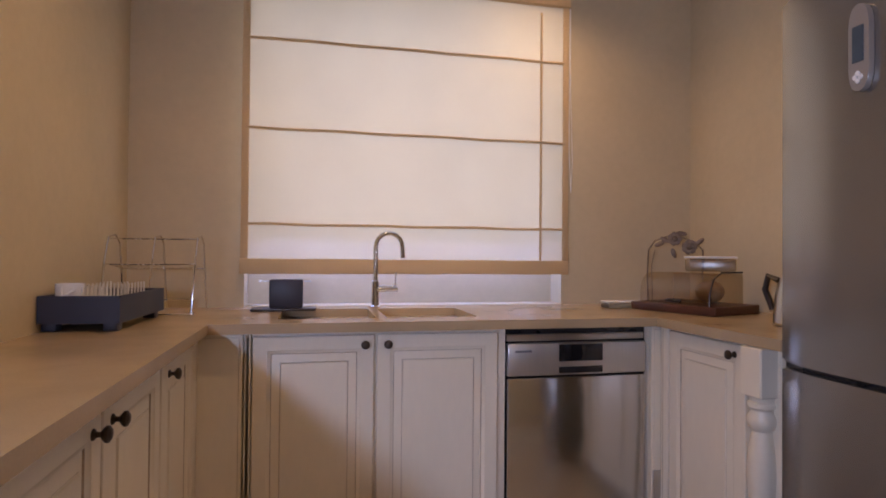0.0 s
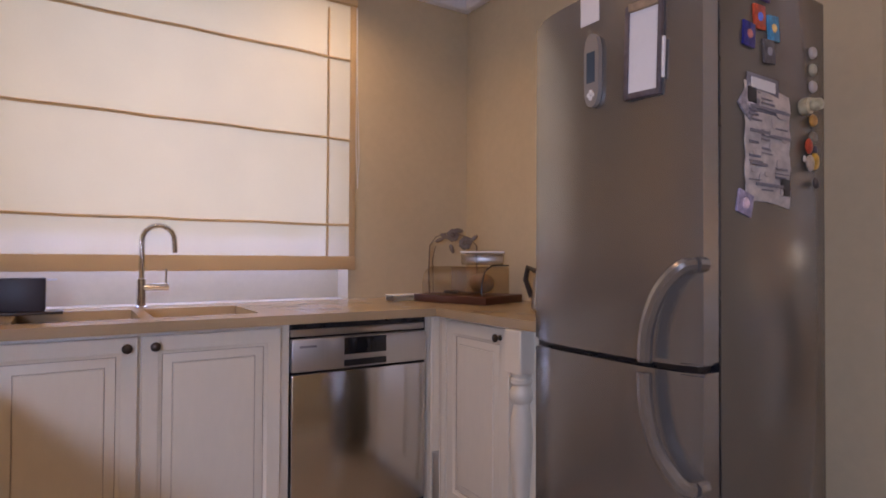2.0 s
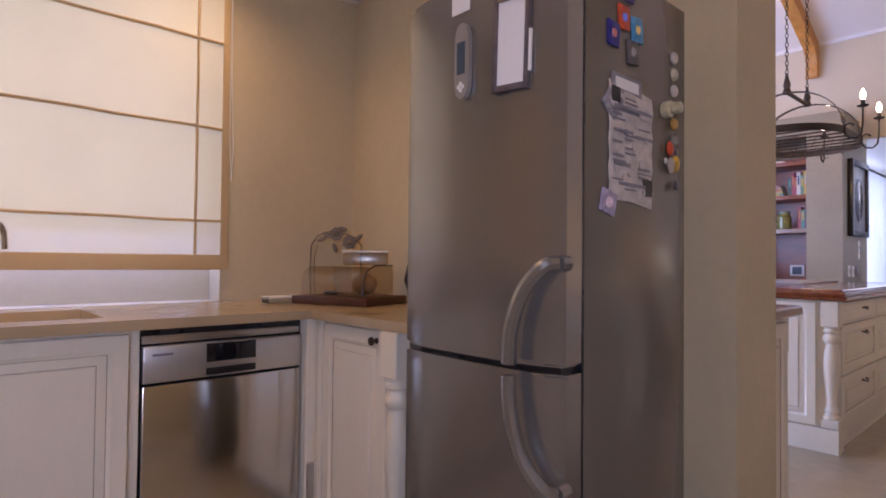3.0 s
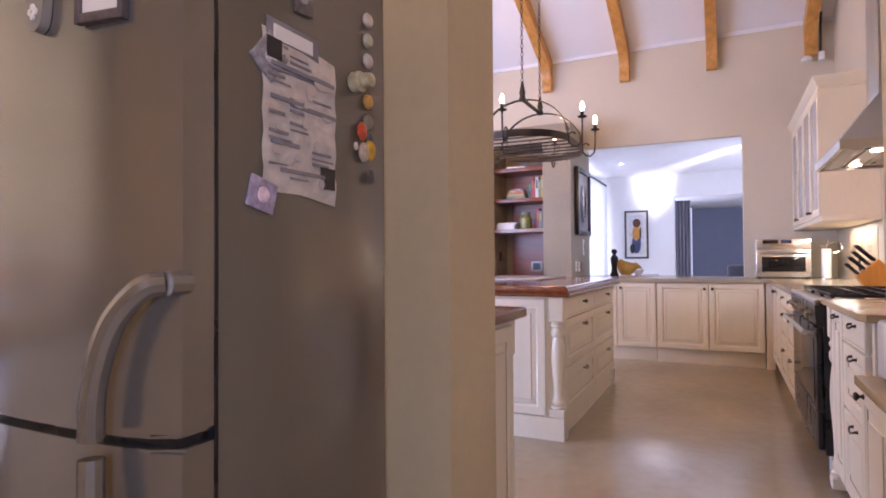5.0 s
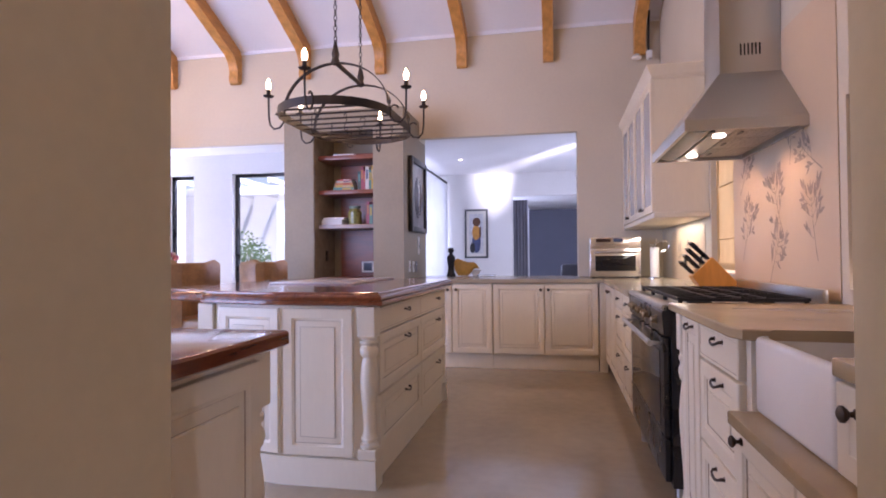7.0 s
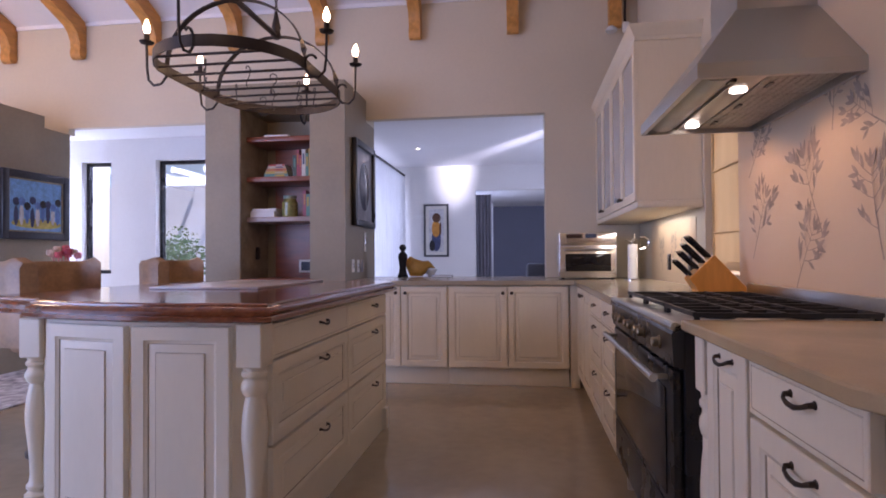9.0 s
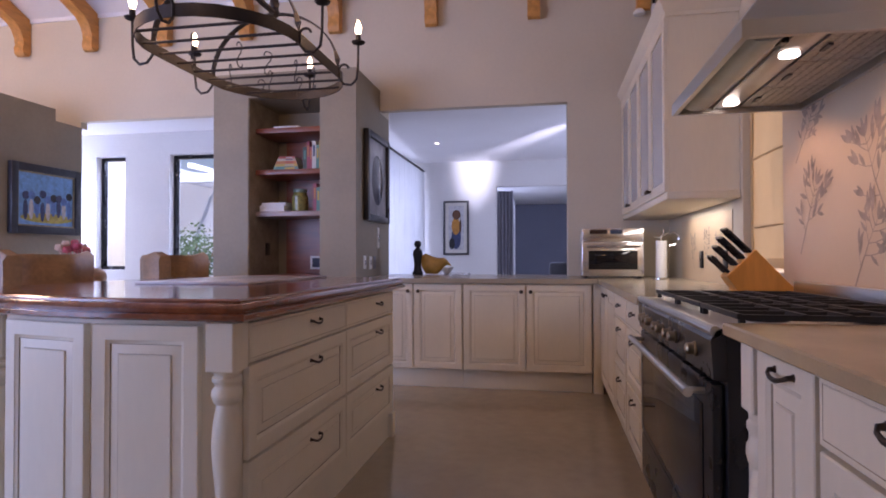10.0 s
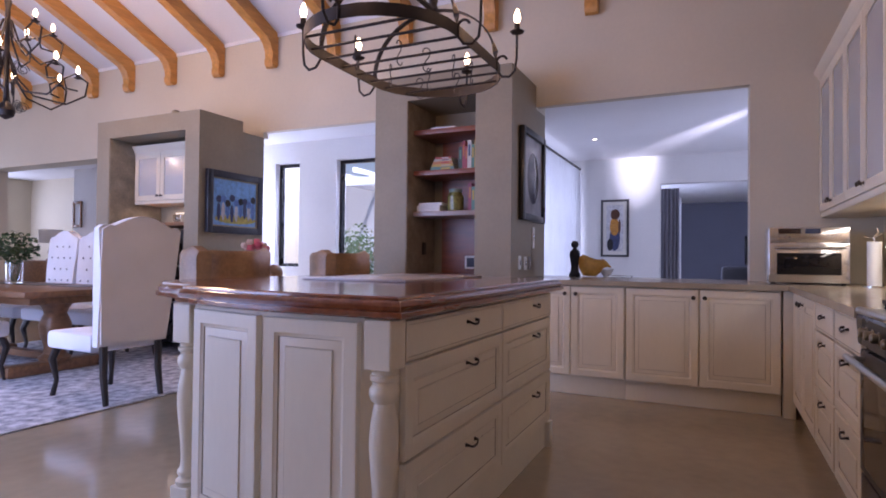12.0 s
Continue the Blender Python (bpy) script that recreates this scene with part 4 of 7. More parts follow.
for z0, z1, nm in ((0.88, FH - 0.01, "fridge_door"), (0.05, 0.865, "freezer_door")):
    bm = bmesh.new()
    bowed(bm, 0.0, FW, z0, z1)
    d = part(nm, bm, FRIDGE_STEEL, fr)
    bm = bmesh.new()
    if nm == "fridge_door":
        pts = [(0.512, -0.026, 1.095), (0.495, -0.048, 1.088), (0.456, -0.062, 1.04), (0.426, -0.066, 0.96), (0.418, -0.064, 0.885)]
    else:
        pts = [(0.418, -0.064, 0.86), (0.424, -0.066, 0.79), (0.448, -0.062, 0.70), (0.492, -0.048, 0.64), (0.512, -0.026, 0.63)]
    fine = []
    for i in range(25):
        u = i / 24 * (len(pts) - 1)
        k = min(int(u), len(pts) - 2)
        p0, p1, p2, p3 = (Vector(pts[max(0, min(len(pts) - 1, k + q))]) for q in (-1, 0, 1, 2))
        s_ = u - k
        fine.append(0.5 * ((2 * p1) + (p2 - p0) * s_ + (2 * p0 - 5 * p1 + 4 * p2 - p3) * s_ ** 2 + (3 * p1 - p0 - 3 * p2 + p3) * s_ ** 3))
    bm_tube(bm, fine, 0.017, 10)
    end = fine[0] if nm == "fridge_door" else fine[-1]
    bm_tube(bm, [end, (end.x - 0.004, 0.01, end.z)], 0.018, 10)
    part("handle", bm, FRIDGE_STEEL, d)
solid("gap_seal", [((0.012, 0.0, 0.866), (FW - 0.012, 0.06, 0.879))], BLACK, fr)
solid("edge_strip", [((FW - 0.03, 0.0555, 0.05), (FW + 0.001, 0.0615, FH - 0.01))], BLACK, fr)


# notes and magnets on the fridge; front plane helper: local on door (x across, z up)
def on_front(x, z, y=-0.036):
    return pose(FRX, FRY, 0, 0, 0, -90) @ Matrix.Translation((x, y, z))


def on_side(x, z):
    return pose(1.225 + x, FRY - FW - 0.001, z)


n1 = thing("fridge_thermometer", "grey plastic digital thermometer stuck on the fridge door", "thermometer", on_front(0.248, 1.568, -0.0325) @ Matrix.Diagonal((0.72, 1, 0.88, 1)))
bm = bmesh.new()
prof = [(0.030 * (1 - 0.18 * math.cos(2 * a)) * math.cos(a), 0.105 * math.sin(a) * (1 if abs(math.sin(a)) < 0.97 else 0.98)) for a in [2 * math.pi * k / 28 for k in range(28)]]
prof = [((1 if c > 0 else -1) * min(abs(c) * 1.35, 0.032), s_) for c, s_ in prof]
bm_prism(bm, prof, 0, 0.014, pose(0, 0, 0, 90))
part("shell", bm, mat("warm_grey_plastic", (0.27, 0.25, 0.23), 0.4, 0.2, 0.05, 8, 60, 0), n1)
solid("screen", [((-0.017, -0.0165, -0.035), (0.017, -0.0145, 0.050))], mat("lcd_screen", (0.06, 0.085, 0.11), 0.2, 0, 0.1, 8, 60, 0), n1)
bm = bmesh.new()
for dx, dz in ((-0.009, -0.07), (0.009, -0.07), (0, -0.062), (0, -0.079)):
    bm_lathe(bm, [(0.0065, 0), (0.006, 0.003)], 10, pose(dx, -0.0145, dz, 90))
part("buttons", bm, WHITE_PLASTIC, n1)
n2 = thing("memo_board", "white magnetic memo pad in a purple wooden frame", "memo pad", on_front(0.392, 1.577, -0.029) @ pose(0, 0, 0, 0, 1.5, 6) @ Matrix.Diagonal((0.8, 1, 0.86, 1)))
PURPLE = mat("purple_grey_wood", (0.10, 0.08, 0.085), 0.6, 0, 0.4, 40, 90, 0.1)
for a, b in (((-0.058, -0.012, -0.125), (-0.046, 0, 0.125)), ((0.046, -0.012, -0.125), (0.058, 0, 0.125)), ((-0.046, -0.012, -0.125), (0.046, 0, -0.108))):
    solid("frame_bar", [(a, b)], PURPLE, n2, "", 0.002)
solid("clip_bar", [((-0.046, -0.014, 0.108), (0.046, 0, 0.130))], mat("torn_kraft_paper", (0.30, 0.22, 0.14), 0.8, 0, 0.4, 30, 90, 0.2), n2, "", 0.003)
solid("pad", [((-0.0455, -0.006, -0.1075), (0.0455, 0, 0.1075))], PAPER, n2)
solid("pen", [((0.060, -0.012, -0.085), (0.068, -0.004, 0.02))], WHITE_PLASTIC, n2, "", 0.002)
tagged(solid("note", [((-0.03, -0.002, -0.045), (0.03, 0, 0.055))], PAPER, None, "", 0, on_front(0.232, 1.735, -0.0325)), "small white paper note on the fridge door", "note")

cal = thing("school_calendar", "long printed paper calendar on the fridge side", "calendar", on_side(0.258, 1.375) @ Matrix.Diagonal((1.18, 1, 1, 1)))
bm = bmesh.new()
nz = 14
g = [[bm.verts.new((x, -0.002 - 0.004 * math.sin(j * 0.9) ** 2, -0.135 + 0.27 * j / nz + 0.012 * (x > 0) * -1)) for x in (-0.082, 0.0, 0.082)] for j in range(nz + 1)]
for j in range(nz):
    for i in range(2):
        bm.faces.new((g[j][i], g[j][i + 1], g[j + 1][i + 1], g[j + 1][i]))
ex = bmesh.ops.extrude_face_region(bm, geom=list(bm.faces))
bmesh.ops.translate(bm, verts=[v for v in ex["geom"] if isinstance(v, bmesh.types.BMVert)], vec=(0, 0.0015, 0))
part("sheet", bm, mat("printed_grey_paper", (0.54, 0.49, 0.45), 0.8, 0, 0.25, 25, 90, 0.02), cal)
for k, (x0, x1, z) in enumerate(((-0.07, 0.075, 0.075), (-0.07, 0.0, 0.02), (0.01, 0.078, 0.015), (-0.07, -0.01, -0.055), (-0.05, 0.05, -0.10))):
    solid("print_bar", [((x0, -0.0085, z), (x1, -0.007, z + 0.007))], GREY_INK, cal, "dark printed bar")
rng = random.Random(21)
for k in range(22):
    x0, z0 = rng.choice((-0.074, -0.03, 0.02)), 0.11 - 0.0105 * k
    solid("print_line", [((x0, -0.0082, z0), (x0 + rng.uniform(0.03, 0.052), -0.0072, z0 + rng.uniform(0.0025, 0.006)))], GREY_INK, cal, "grey printed line")
for x0, z0, w, h in ((0.04, -0.118, 0.036, 0.04), (-0.078, 0.085, 0.03, 0.035)):
    solid("print_block", [((x0, -0.0083, z0), (x0 + w, -0.0073, z0 + h))], BLACK, cal, "dark printed block")
LILAC = mat("pale_print", (0.50, 0.45, 0.42), 0.8, 0, 0.08, 20, 60, 0)
rng = random.Random(4)
for k in range(14):
    bm = bmesh.new()
    q = rng.uniform(0.006, 0.015)
    bm_lathe(bm, [(q, 0), (q * 0.97, 0.0008)], 10, pose(rng.uniform(-.068, .068), -0.0068 - 0.0001 * k, rng.uniform(-.12, .12), 90) @ Matrix.Diagonal((rng.uniform(.7, 1.6), rng.uniform(.7, 1.3), 1, 1)))
    part("print_dot", bm, LILAC, cal, "pale round picture")
cover = thing("photo_card", "small dark photo card tucked over the calendar", "photo card", on_side(0.245, 1.475))
solid("card", [((-0.075, -0.004, -0.03), (0.06, -0.0015, 0.055))], GREY_INK, cover, "", 0.001)
solid("white_strip", [((-0.06, -0.0065, 0.02), (0.04, -0.0045, 0.045))], PAPER, cover)
for x, z, col, w, h, rot in ((0.178, 1.615, (0.03, 0.03, 0.22), .024, .028, 3), (0.222, 1.664, (0.55, 0.08, 0.03), .024, .028, -3), (0.282, 1.65, (0.05, 0.28, 0.5), .024, .03, -6), (0.262, 1.592, (0.12, 0.11, 0.11), .024, .028, -5),
                             (0.245, 1.728, (0.10, 0.05, 0.22), .02, .022, 0), (0.16, 1.232, (0.35, 0.30, 0.42), .03, .026, 14), (0.178, 1.462, (0.30, 0.28, 0.30), .03, .034, 40)):
    t = thing("fridge_magnet", "small coloured picture magnet on the fridge side", "magnet", on_side(x, z) @ pose(0, 0, 0, 0, rot), "fridge magnets")
    solid("tile", [((-w, -0.006, -h), (w, 0, h))], mat("magnet_colour", col, 0.4, 0, 0.35, 60, 120, 0.02), t, "", 0.002)
    bm = bmesh.new()
    bm_lathe(bm, [(w * 0.45, 0), (w * 0.4, 0.002)], 10, pose(0, -0.006, 0, 90))
    part("motif", bm, mat("magnet_motif", tuple(min(1, c * 1.6 + 0.12) for c in col[::-1]), 0.4, 0, 0.3, 60, 90, 0), t)
for i in range(6):
    bm = bmesh.new()
    bm_lathe(bm, [(0.015, 0), (0.016, 0.004), (0.012, 0.009), (0.003, 0.010)], 14, pose(0, 0, 0, 90))
    col = ((0.5, 0.45, 0.4), (0.45, 0.42, 0.3), (0.52, 0.47, 0.42), (0.45, 0.42, 0.36), (0.55, 0.28, 0.06), (0.22, 0.20, 0.15))[i]
    ob = part("button_magnet", bm, mat("button_colour", col, 0.35, 0, 0.1, 40, 60, 0))
    ob.matrix_basis = on_side(0.470, 1.63 - i * 0.043)
    tagged(ob, "round glazed button magnet on the fridge side", "magnet", "fridge magnets")
bm = bmesh.new()
bm_lathe(bm, [(0.018, -0.001), (0.021, 0.003), (0.021, 0.02), (0.012, 0.023), (0.016, 0.03), (0.014, 0.045), (0.004, 0.05)], 14, pose(0, 0, 0, 90))
ob = part("jar_magnet", bm, mat("cream_ceramic", (0.52, 0.47, 0.30), 0.3, 0, 0.3, 40, 60, 0))
ob.matrix_basis = on_side(0.420, 1.485)
tagged(ob, "small cream pot magnet on the fridge side", "magnet", "fridge magnets")
fig = thing("figure_magnet", "red and yellow novelty magnet on the fridge side", "magnet", on_side(0.455, 1.36), "fridge magnets")
for (dx, dz, r, col) in ((-0.012, 0.03, 0.016, (0.50, 0.07, 0.03)), (0.018, -0.005, 0.018, (0.58, 0.34, 0.04)), (-0.006, -0.012, 0.017, (0.42, 0.36, 0.30)), (0.020, 0.022, 0.010, (0.10, 0.09, 0.10)), (0.022, -0.06, 0.012, (0.09, 0.08, 0.08)), (-0.034, -0.004, 0.007, (0.5, 0.48, 0.45))):
    bm = bmesh.new()
    bmesh.ops.create_icosphere(bm, subdivisions=2, radius=r, matrix=Matrix.Translation((dx, -0.006, dz)) @ Matrix.Diagonal((1, 0.45, 1.25, 1)))
    part("blob", bm, mat("novelty_paint", col, 0.35, 0, 0.3, 60, 90, 0), fig)

# dish drainer with spikes, behind it the plate stand
dr = thing("dish_drainer", "dark navy plastic dish drainer with pale prongs", "dish rack", pose(-0.565, 2.155, CT + 0.001, 0, 0, -2) @ Matrix.Diagonal((1.1, 1.05, 1.1, 1)))
part("tray", cells([((-0.095, -0.21, 0.022), (0.105, 0.21, 0.04)), ((-0.095, -0.21, 0.04), (-0.085, 0.21, 0.095)), ((0.095, -0.21, 0.04), (0.105, 0.21, 0.095)), ((-0.085, -0.21, 0.04), (0.095, -0.20, 0.095)), ((-0.085, 0.20, 0.04), (0.095, 0.21, 0.095))]), NAVY_PLASTIC, dr)
for x in (-0.075, 0.075):
    for y in (-0.17, 0.17):
        solid("foot", [((x - 0.018, y - 0.02, 0), (x + 0.018, y + 0.02, 0.0215))], NAVY_PLASTIC, dr, "", 0.003)
bm = bmesh.new()
bm_tube(bm, [(0, 0, 0.041), (0, 0.004, 0.118)], [0.004, 0.0025], 6)
prong_mesh = mesh_of("prong", bm, WHITE_PLASTIC)
for i in range(13):
    for x in (-0.05, 0.0, 0.05):
        pg = new("prong", prong_mesh)
        pg.parent = dr
        pg.location = (x, -0.18 + i * 0.03, 0)
bm = bmesh.new()
bm_lathe(bm, [(0.030, 0), (0.034, 0.005), (0.036, 0.085), (0.034, 0.085), (0.031, 0.01)], 20)
ob = part("mug", bm, CERAMIC)
ob.location = (-0.62, 2.06, CT + 0.043)
tagged(ob, "plain white cup turned up in the dish drainer", "cup")
st = thing("plate_stand", "two-tier chromed wire plate stand on the worktop", "plate rack", pose(-0.49, 2.48, CT + 0.002))
for x in (-0.16, 0.0, 0.15):
    bm = bmesh.new()
    bm_tube(bm, [(x - 0.01, -0.10, 0.0), (x, -0.09, 0.20), (x, -0.05, 0.29), (x, 0.03, 0.30), (x, 0.08, 0.27), (x + 0.01, 0.10, 0.0)], 0.0035, 6)
    part("end_hoop", bm, CHROME, st)
for z, y0 in ((0.285, -0.05), (0.19, -0.09), (0.17, 0.09), (0.06, -0.095), (0.004, -0.10)):
    bm = bmesh.new()
    bm_tube(bm, [(-0.165, y0, z), (0.155, y0, z)], 0.003, 6)
    part("rail", bm, CHROME, st)
bm = bmesh.new()
for i in range(20):
    x = -0.15 + i * 0.0155
    bm_tube(bm, [(x, -0.09, 0.19), (x, 0.0, 0.18), (x, 0.09, 0.172)], 0.0016, 5)
tagged(part("shelf_wires", bm, CHROME, st, "close-set shelf wires"), kind="stuff")

bm = bmesh.new()
bm_lathe(bm, [(0.030, 0), (0.036, 0.004), (0.040, 0.09), (0.037, 0.09), (0.033, 0.008)], 20, pose(-0.625, 2.03, CT + 0.048))
mug = tagged(part("mug", bm, CERAMIC), "plain white mug standing in the dish drainer", "mug")
bm = bmesh.new()
bm_tube(bm, [(-0.625 + 0.025 * math.cos(a) + 0.0, 2.03 - 0.036 - 0.025 * math.sin(a), CT + 0.095 + 0.025 * math.cos(a)) for a in [math.pi * k / 8 for k in range(9)]], 0.005, 6)
part("handle", bm, CERAMIC, mug)

# bread board corner
brd = thing("bread_bin", "glass-domed bread bin on a dark red wooden board", "bread bin", pose(1.72, 2.33, CT + 0.001, 0, 0, -70))
solid("board", [((-0.19, -0.16, 0.0), (0.22, 0.16, 0.035))], TRAY_WOOD, brd, "", 0.004)
bm = bmesh.new()
pr = [(-0.12, 0.0)] + [(-0.12 + 0.0 + 0.08 - 0.08 * math.cos(a), 0.05 + 0.08 * math.sin(a)) for a in [math.pi / 2 * k / 6 for k in range(7)]] + [(0.11, 0.13), (0.12, 0.12), (0.12, 0.0)]
inner = [(x * 0.97, z * 0.97) for x, z in pr]
bm_prism(bm, pr + inner[::-1], -0.17, 0.17, pose(0, 0, 0.036) @ Matrix(((0, 0, 1, 0), (1, 0, 0, 0), (0, 1, 0, 0), (0, 0, 0, 1))))
gl = part("glass_dome", bm, thin_glass("smoky_clear_plastic", (0.86, 0.81, 0.74), 0.06, 0.08), brd)
bm = bmesh.new()
bmesh.ops.create_icosphere(bm, subdivisions=3, radius=0.06, matrix=pose(0.08, 0.02, 0.088) @ Matrix.Diagonal((1.0, 0.9, 0.8, 1)))
part("loaf", bm, mat("bread_crust", (0.30, 0.17, 0.07), 0.8, 0, 0.3, 15, 60, 0.4), brd)
bm = bmesh.new()
bm_tube(bm, [(0.172, -0.123, 0.036), (0.172, -0.12, 0.09), (0.172, -0.095, 0.145), (0.172, -0.04, 0.172), (0.172, 0.11, 0.172)], 0.0035, 6)
bm_tube(bm, [(-0.02, -0.135, 0.05), (0.0, -0.15, 0.052), (0.03, -0.15, 0.052), (0.05, -0.135, 0.05)], 0.008, 8)
part("lid_rim", bm, DARK_WOOD, brd)
ROSE_METAL = mat("worn_bronze_iron", (0.17, 0.13, 0.10), 0.45, 0.6, 0.35, 20, 60, 0.15)
rose = thing("iron_rose_stand", "ornate wrought iron cookbook stand with roses", "cookbook stand", pose(1.80, 2.56, CT + 0.001, 0, 0, -30))
bm = bmesh.new()
bm_tube(bm, [(-0.12, 0, 0.0), (-0.125, 0, 0.14), (-0.12, 0, 0.27), (-0.09, 0, 0.315), (-0.04, 0, 0.335), (0.02, 0, 0.335), (0.09, 0, 0.31), (0.125, 0, 0.27), (0.125, 0, 0.0)], 0.004, 6)
bm_tube(bm, [(-0.10, 0.0, 0.0), (-0.105, 0, 0.2), (-0.09, 0, 0.27)], 0.0025, 6)
part("arch_frame", bm, ROSE_METAL, rose)
for cx, cz, r in ((0.0, 0.325, 0.034), (0.065, 0.285, 0.036)):
    bm = bmesh.new()
    for k in range(7):
        a = 2 * math.pi * k / 7
        bmesh.ops.create_icosphere(bm, subdivisions=1, radius=r * 0.48, matrix=pose(cx + r * 0.6 * math.cos(a), -0.006, cz + r * 0.6 * math.sin(a)) @ Matrix.Diagonal((1, 0.35, 1, 1)))
    bmesh.ops.create_icosphere(bm, subdivisions=2, radius=r * 0.4, matrix=pose(cx, -0.012, cz) @ Matrix.Diagonal((1, 0.6, 1, 1)))
    part("rose", bm, ROSE_METAL, rose)
for cx, cz, rot in ((-0.045, 0.32, 30), (-0.07, 0.30, -20), (-0.005, 0.255, 70), (0.03, 0.35, 10), (0.11, 0.31, -40)):
    bm = bmesh.new()
    bmesh.ops.create_icosphere(bm, subdivisions=2, radius=0.02, matrix=pose(cx, -0.004, cz, 0, rot) @ Matrix.Diagonal((1.3, 0.2, 0.6, 1)))
    part("leaf", bm, ROSE_METAL, rose)
bx = thing("storage_tub", "clear plastic storage tub with white lid on the bread bin", "storage tub", pose(1.80, 2.30, CT + 0.175, 0, 0, -38))
solid("tub", [((-0.10, -0.07, 0.0), (0.10, 0.07, 0.055))], thin_glass("cloudy_plastic", (0.78, 0.75, 0.70), 0.12, 0.3), bx, "", 0.01)
solid("lid", [((-0.105, -0.075, 0.056), (0.105, 0.075, 0.066))], WHITE_PLASTIC, bx, "", 0.004)
tb = thing("butter_dish", "low clear plastic dish with blue edge on the worktop", "dish", pose(1.50, 2.52, CT + 0.001))
solid("base", [((-0.09, -0.04, 0), (0.09, 0.04, 0.022))], glass("milky_plastic", (0.75, 0.82, 0.88), 0.4), tb, "", 0.006)
solid("lid", [((-0.092, -0.042, 0.0225), (0.092, 0.042, 0.03))], WHITE_PLASTIC, tb, "", 0.003)
kt = thing("kettle", "dark handled steel kettle half hidden by the fridge", "kettle", pose(1.72, 1.76, CT + 0.001))
bm = bmesh.new()
bm_lathe(bm, [(0.06, 0), (0.066, 0.01), (0.060, 0.10), (0.045, 0.16), (0.02, 0.175), (0.012, 0.185)], 24)
part("jug", bm, STEEL, kt)
bm = bmesh.new()
bm_tube(bm, [(-0.02, 0.05, 0.155), (-0.03, 0.085, 0.17), (-0.03, 0.10, 0.12), (-0.02, 0.075, 0.05)], 0.011, 8)
part("grip", bm, DARK_WOOD, kt)
skt = thing("steel_kick_strip", "short steel strip at the foot of the corner panel", "kick strip", pose(1.40, 2.105, 0))
solid("strip", [((0, 0, 0.005), (0.05, 0.02, 0.30))], STEEL, skt, "", 0.002)

# ---- range cooker ----
RX0, RX1 = 4.125, 5.262
rc = thing("range_cooker", "wide black and steel gas range cooker", "cooker", pose(RX1, -0.33, 0, 0, 0, 180))
RW = RX1 - RX0
solid("body", [((0.0, 0.012, 0.13), (RW, 0.62, 0.885))], BLACK, rc, "", 0.004)
solid("hob_plate", [((0.0, 0.0, 0.886), (RW, 0.62, 0.905))], STEEL, rc, "", 0.005)
bm = bmesh.new()
bm_prism(bm, [(-0.02, 0.78), (0.012, 0.775), (0.012, 0.885), (0.0, 0.905), (-0.012, 0.90), (-0.026, 0.875)], 0.0, RW, Matrix(((0, 0, 1, 0), (1, 0, 0, 0), (0, 1, 0, 0), (0, 0, 0, 1))))
part("control_panel", bm, BLACK, rc)
bm = bmesh.new()
bm_tube(bm, [(0.0, -0.014, 0.897), (RW, -0.014, 0.897)], 0.014, 10)
part("front_rail", bm, STEEL, rc)
solid("oven_door", [((0.02, -0.018, 0.34), (RW - 0.02, 0.010, 0.765))], BLACK, rc, "", 0.006)
solid("oven_glass", [((0.10, -0.0225, 0.37), (RW - 0.10, -0.0185, 0.70))], BLACK_GLASS, rc, "", 0.002)
solid("lower_drawer", [((0.02, -0.016, 0.15), (RW - 0.02, 0.010, 0.33))], BLACK, rc, "", 0.006)
bm = bmesh.new()
bm_tube(bm, [(0.06, -0.066, 0.735), (RW - 0.06, -0.066, 0.735)], 0.0125, 12)
for x in (0.09, RW - 0.09):
    bm_tube(bm, [(x, -0.066, 0.735), (x, -0.015, 0.735)], 0.009, 8)
part("door_handle", bm, STEEL, rc)
for x in (0.16, 0.24, 0.32, 0.46, 0.54, 0.66, 0.74, 0.98):
    bm = bmesh.new()
    bm_lathe(bm, [(0.021, 0), (0.021, 0.006), (0.016, 0.008), (0.0155, 0.024), (0.012, 0.028), (0.002, 0.029)], 16, pose(x, -0.022, 0.832, 90))
    part("control_knob", bm, BRASS, rc)
for x in (0.05, RW - 0.05):
    for y in (0.05, 0.55):
        bm = bmesh.new()
        bm_lathe(bm, [(0.02, 0), (0.02, 0.13)], 12, pose(x, y, 0))
        part("leg", bm, STEEL, rc)
for gx in range(3):
    x0 = 0.03 + gx * 0.362
    bx_ = [((x0, y - 0.006, 0.925), (x0 + 0.35, y + 0.006, 0.938)) for y in (0.05, 0.20, 0.30, 0.40, 0.56)]
    bx_ += [((x - 0.006, 0.05, 0.922), (x + 0.006, 0.56, 0.936)) for x in (x0 + 0.006, x0 + 0.12, x0 + 0.23, x0 + 0.344)]
    bx_ += [((x - 0.007, y - 0.007, 0.905), (x + 0.007, y + 0.007, 0.93)) for x in (x0 + 0.007, x0 + 0.343) for y in (0.057, 0.553)]
    bm = cells(bx_)
    part("pan_support", bm, CAST, rc)
    for y in (0.17, 0.43):
        bm = bmesh.new()
        bm_lathe(bm, [(0.055, 0.9055), (0.052, 0.912), (0.034, 0.914), (0.034, 0.922), (0.028, 0.926), (0.002, 0.927)], 20, pose(x0 + 0.175, y, 0))
        part("burner", bm, CAST, rc)
solid("upstand", [((0.0, 0.595, 0.906), (RW, 0.618, 0.975))], STEEL, rc, "brushed steel back upstand", 0.003)

# ---- extractor hood ----
hd = thing("extractor_hood", "wide brushed steel chimney extractor hood over the cooker", "extractor hood", pose(4.865, -1.0, 1.705))
HW, HD = 0.47, 0.535
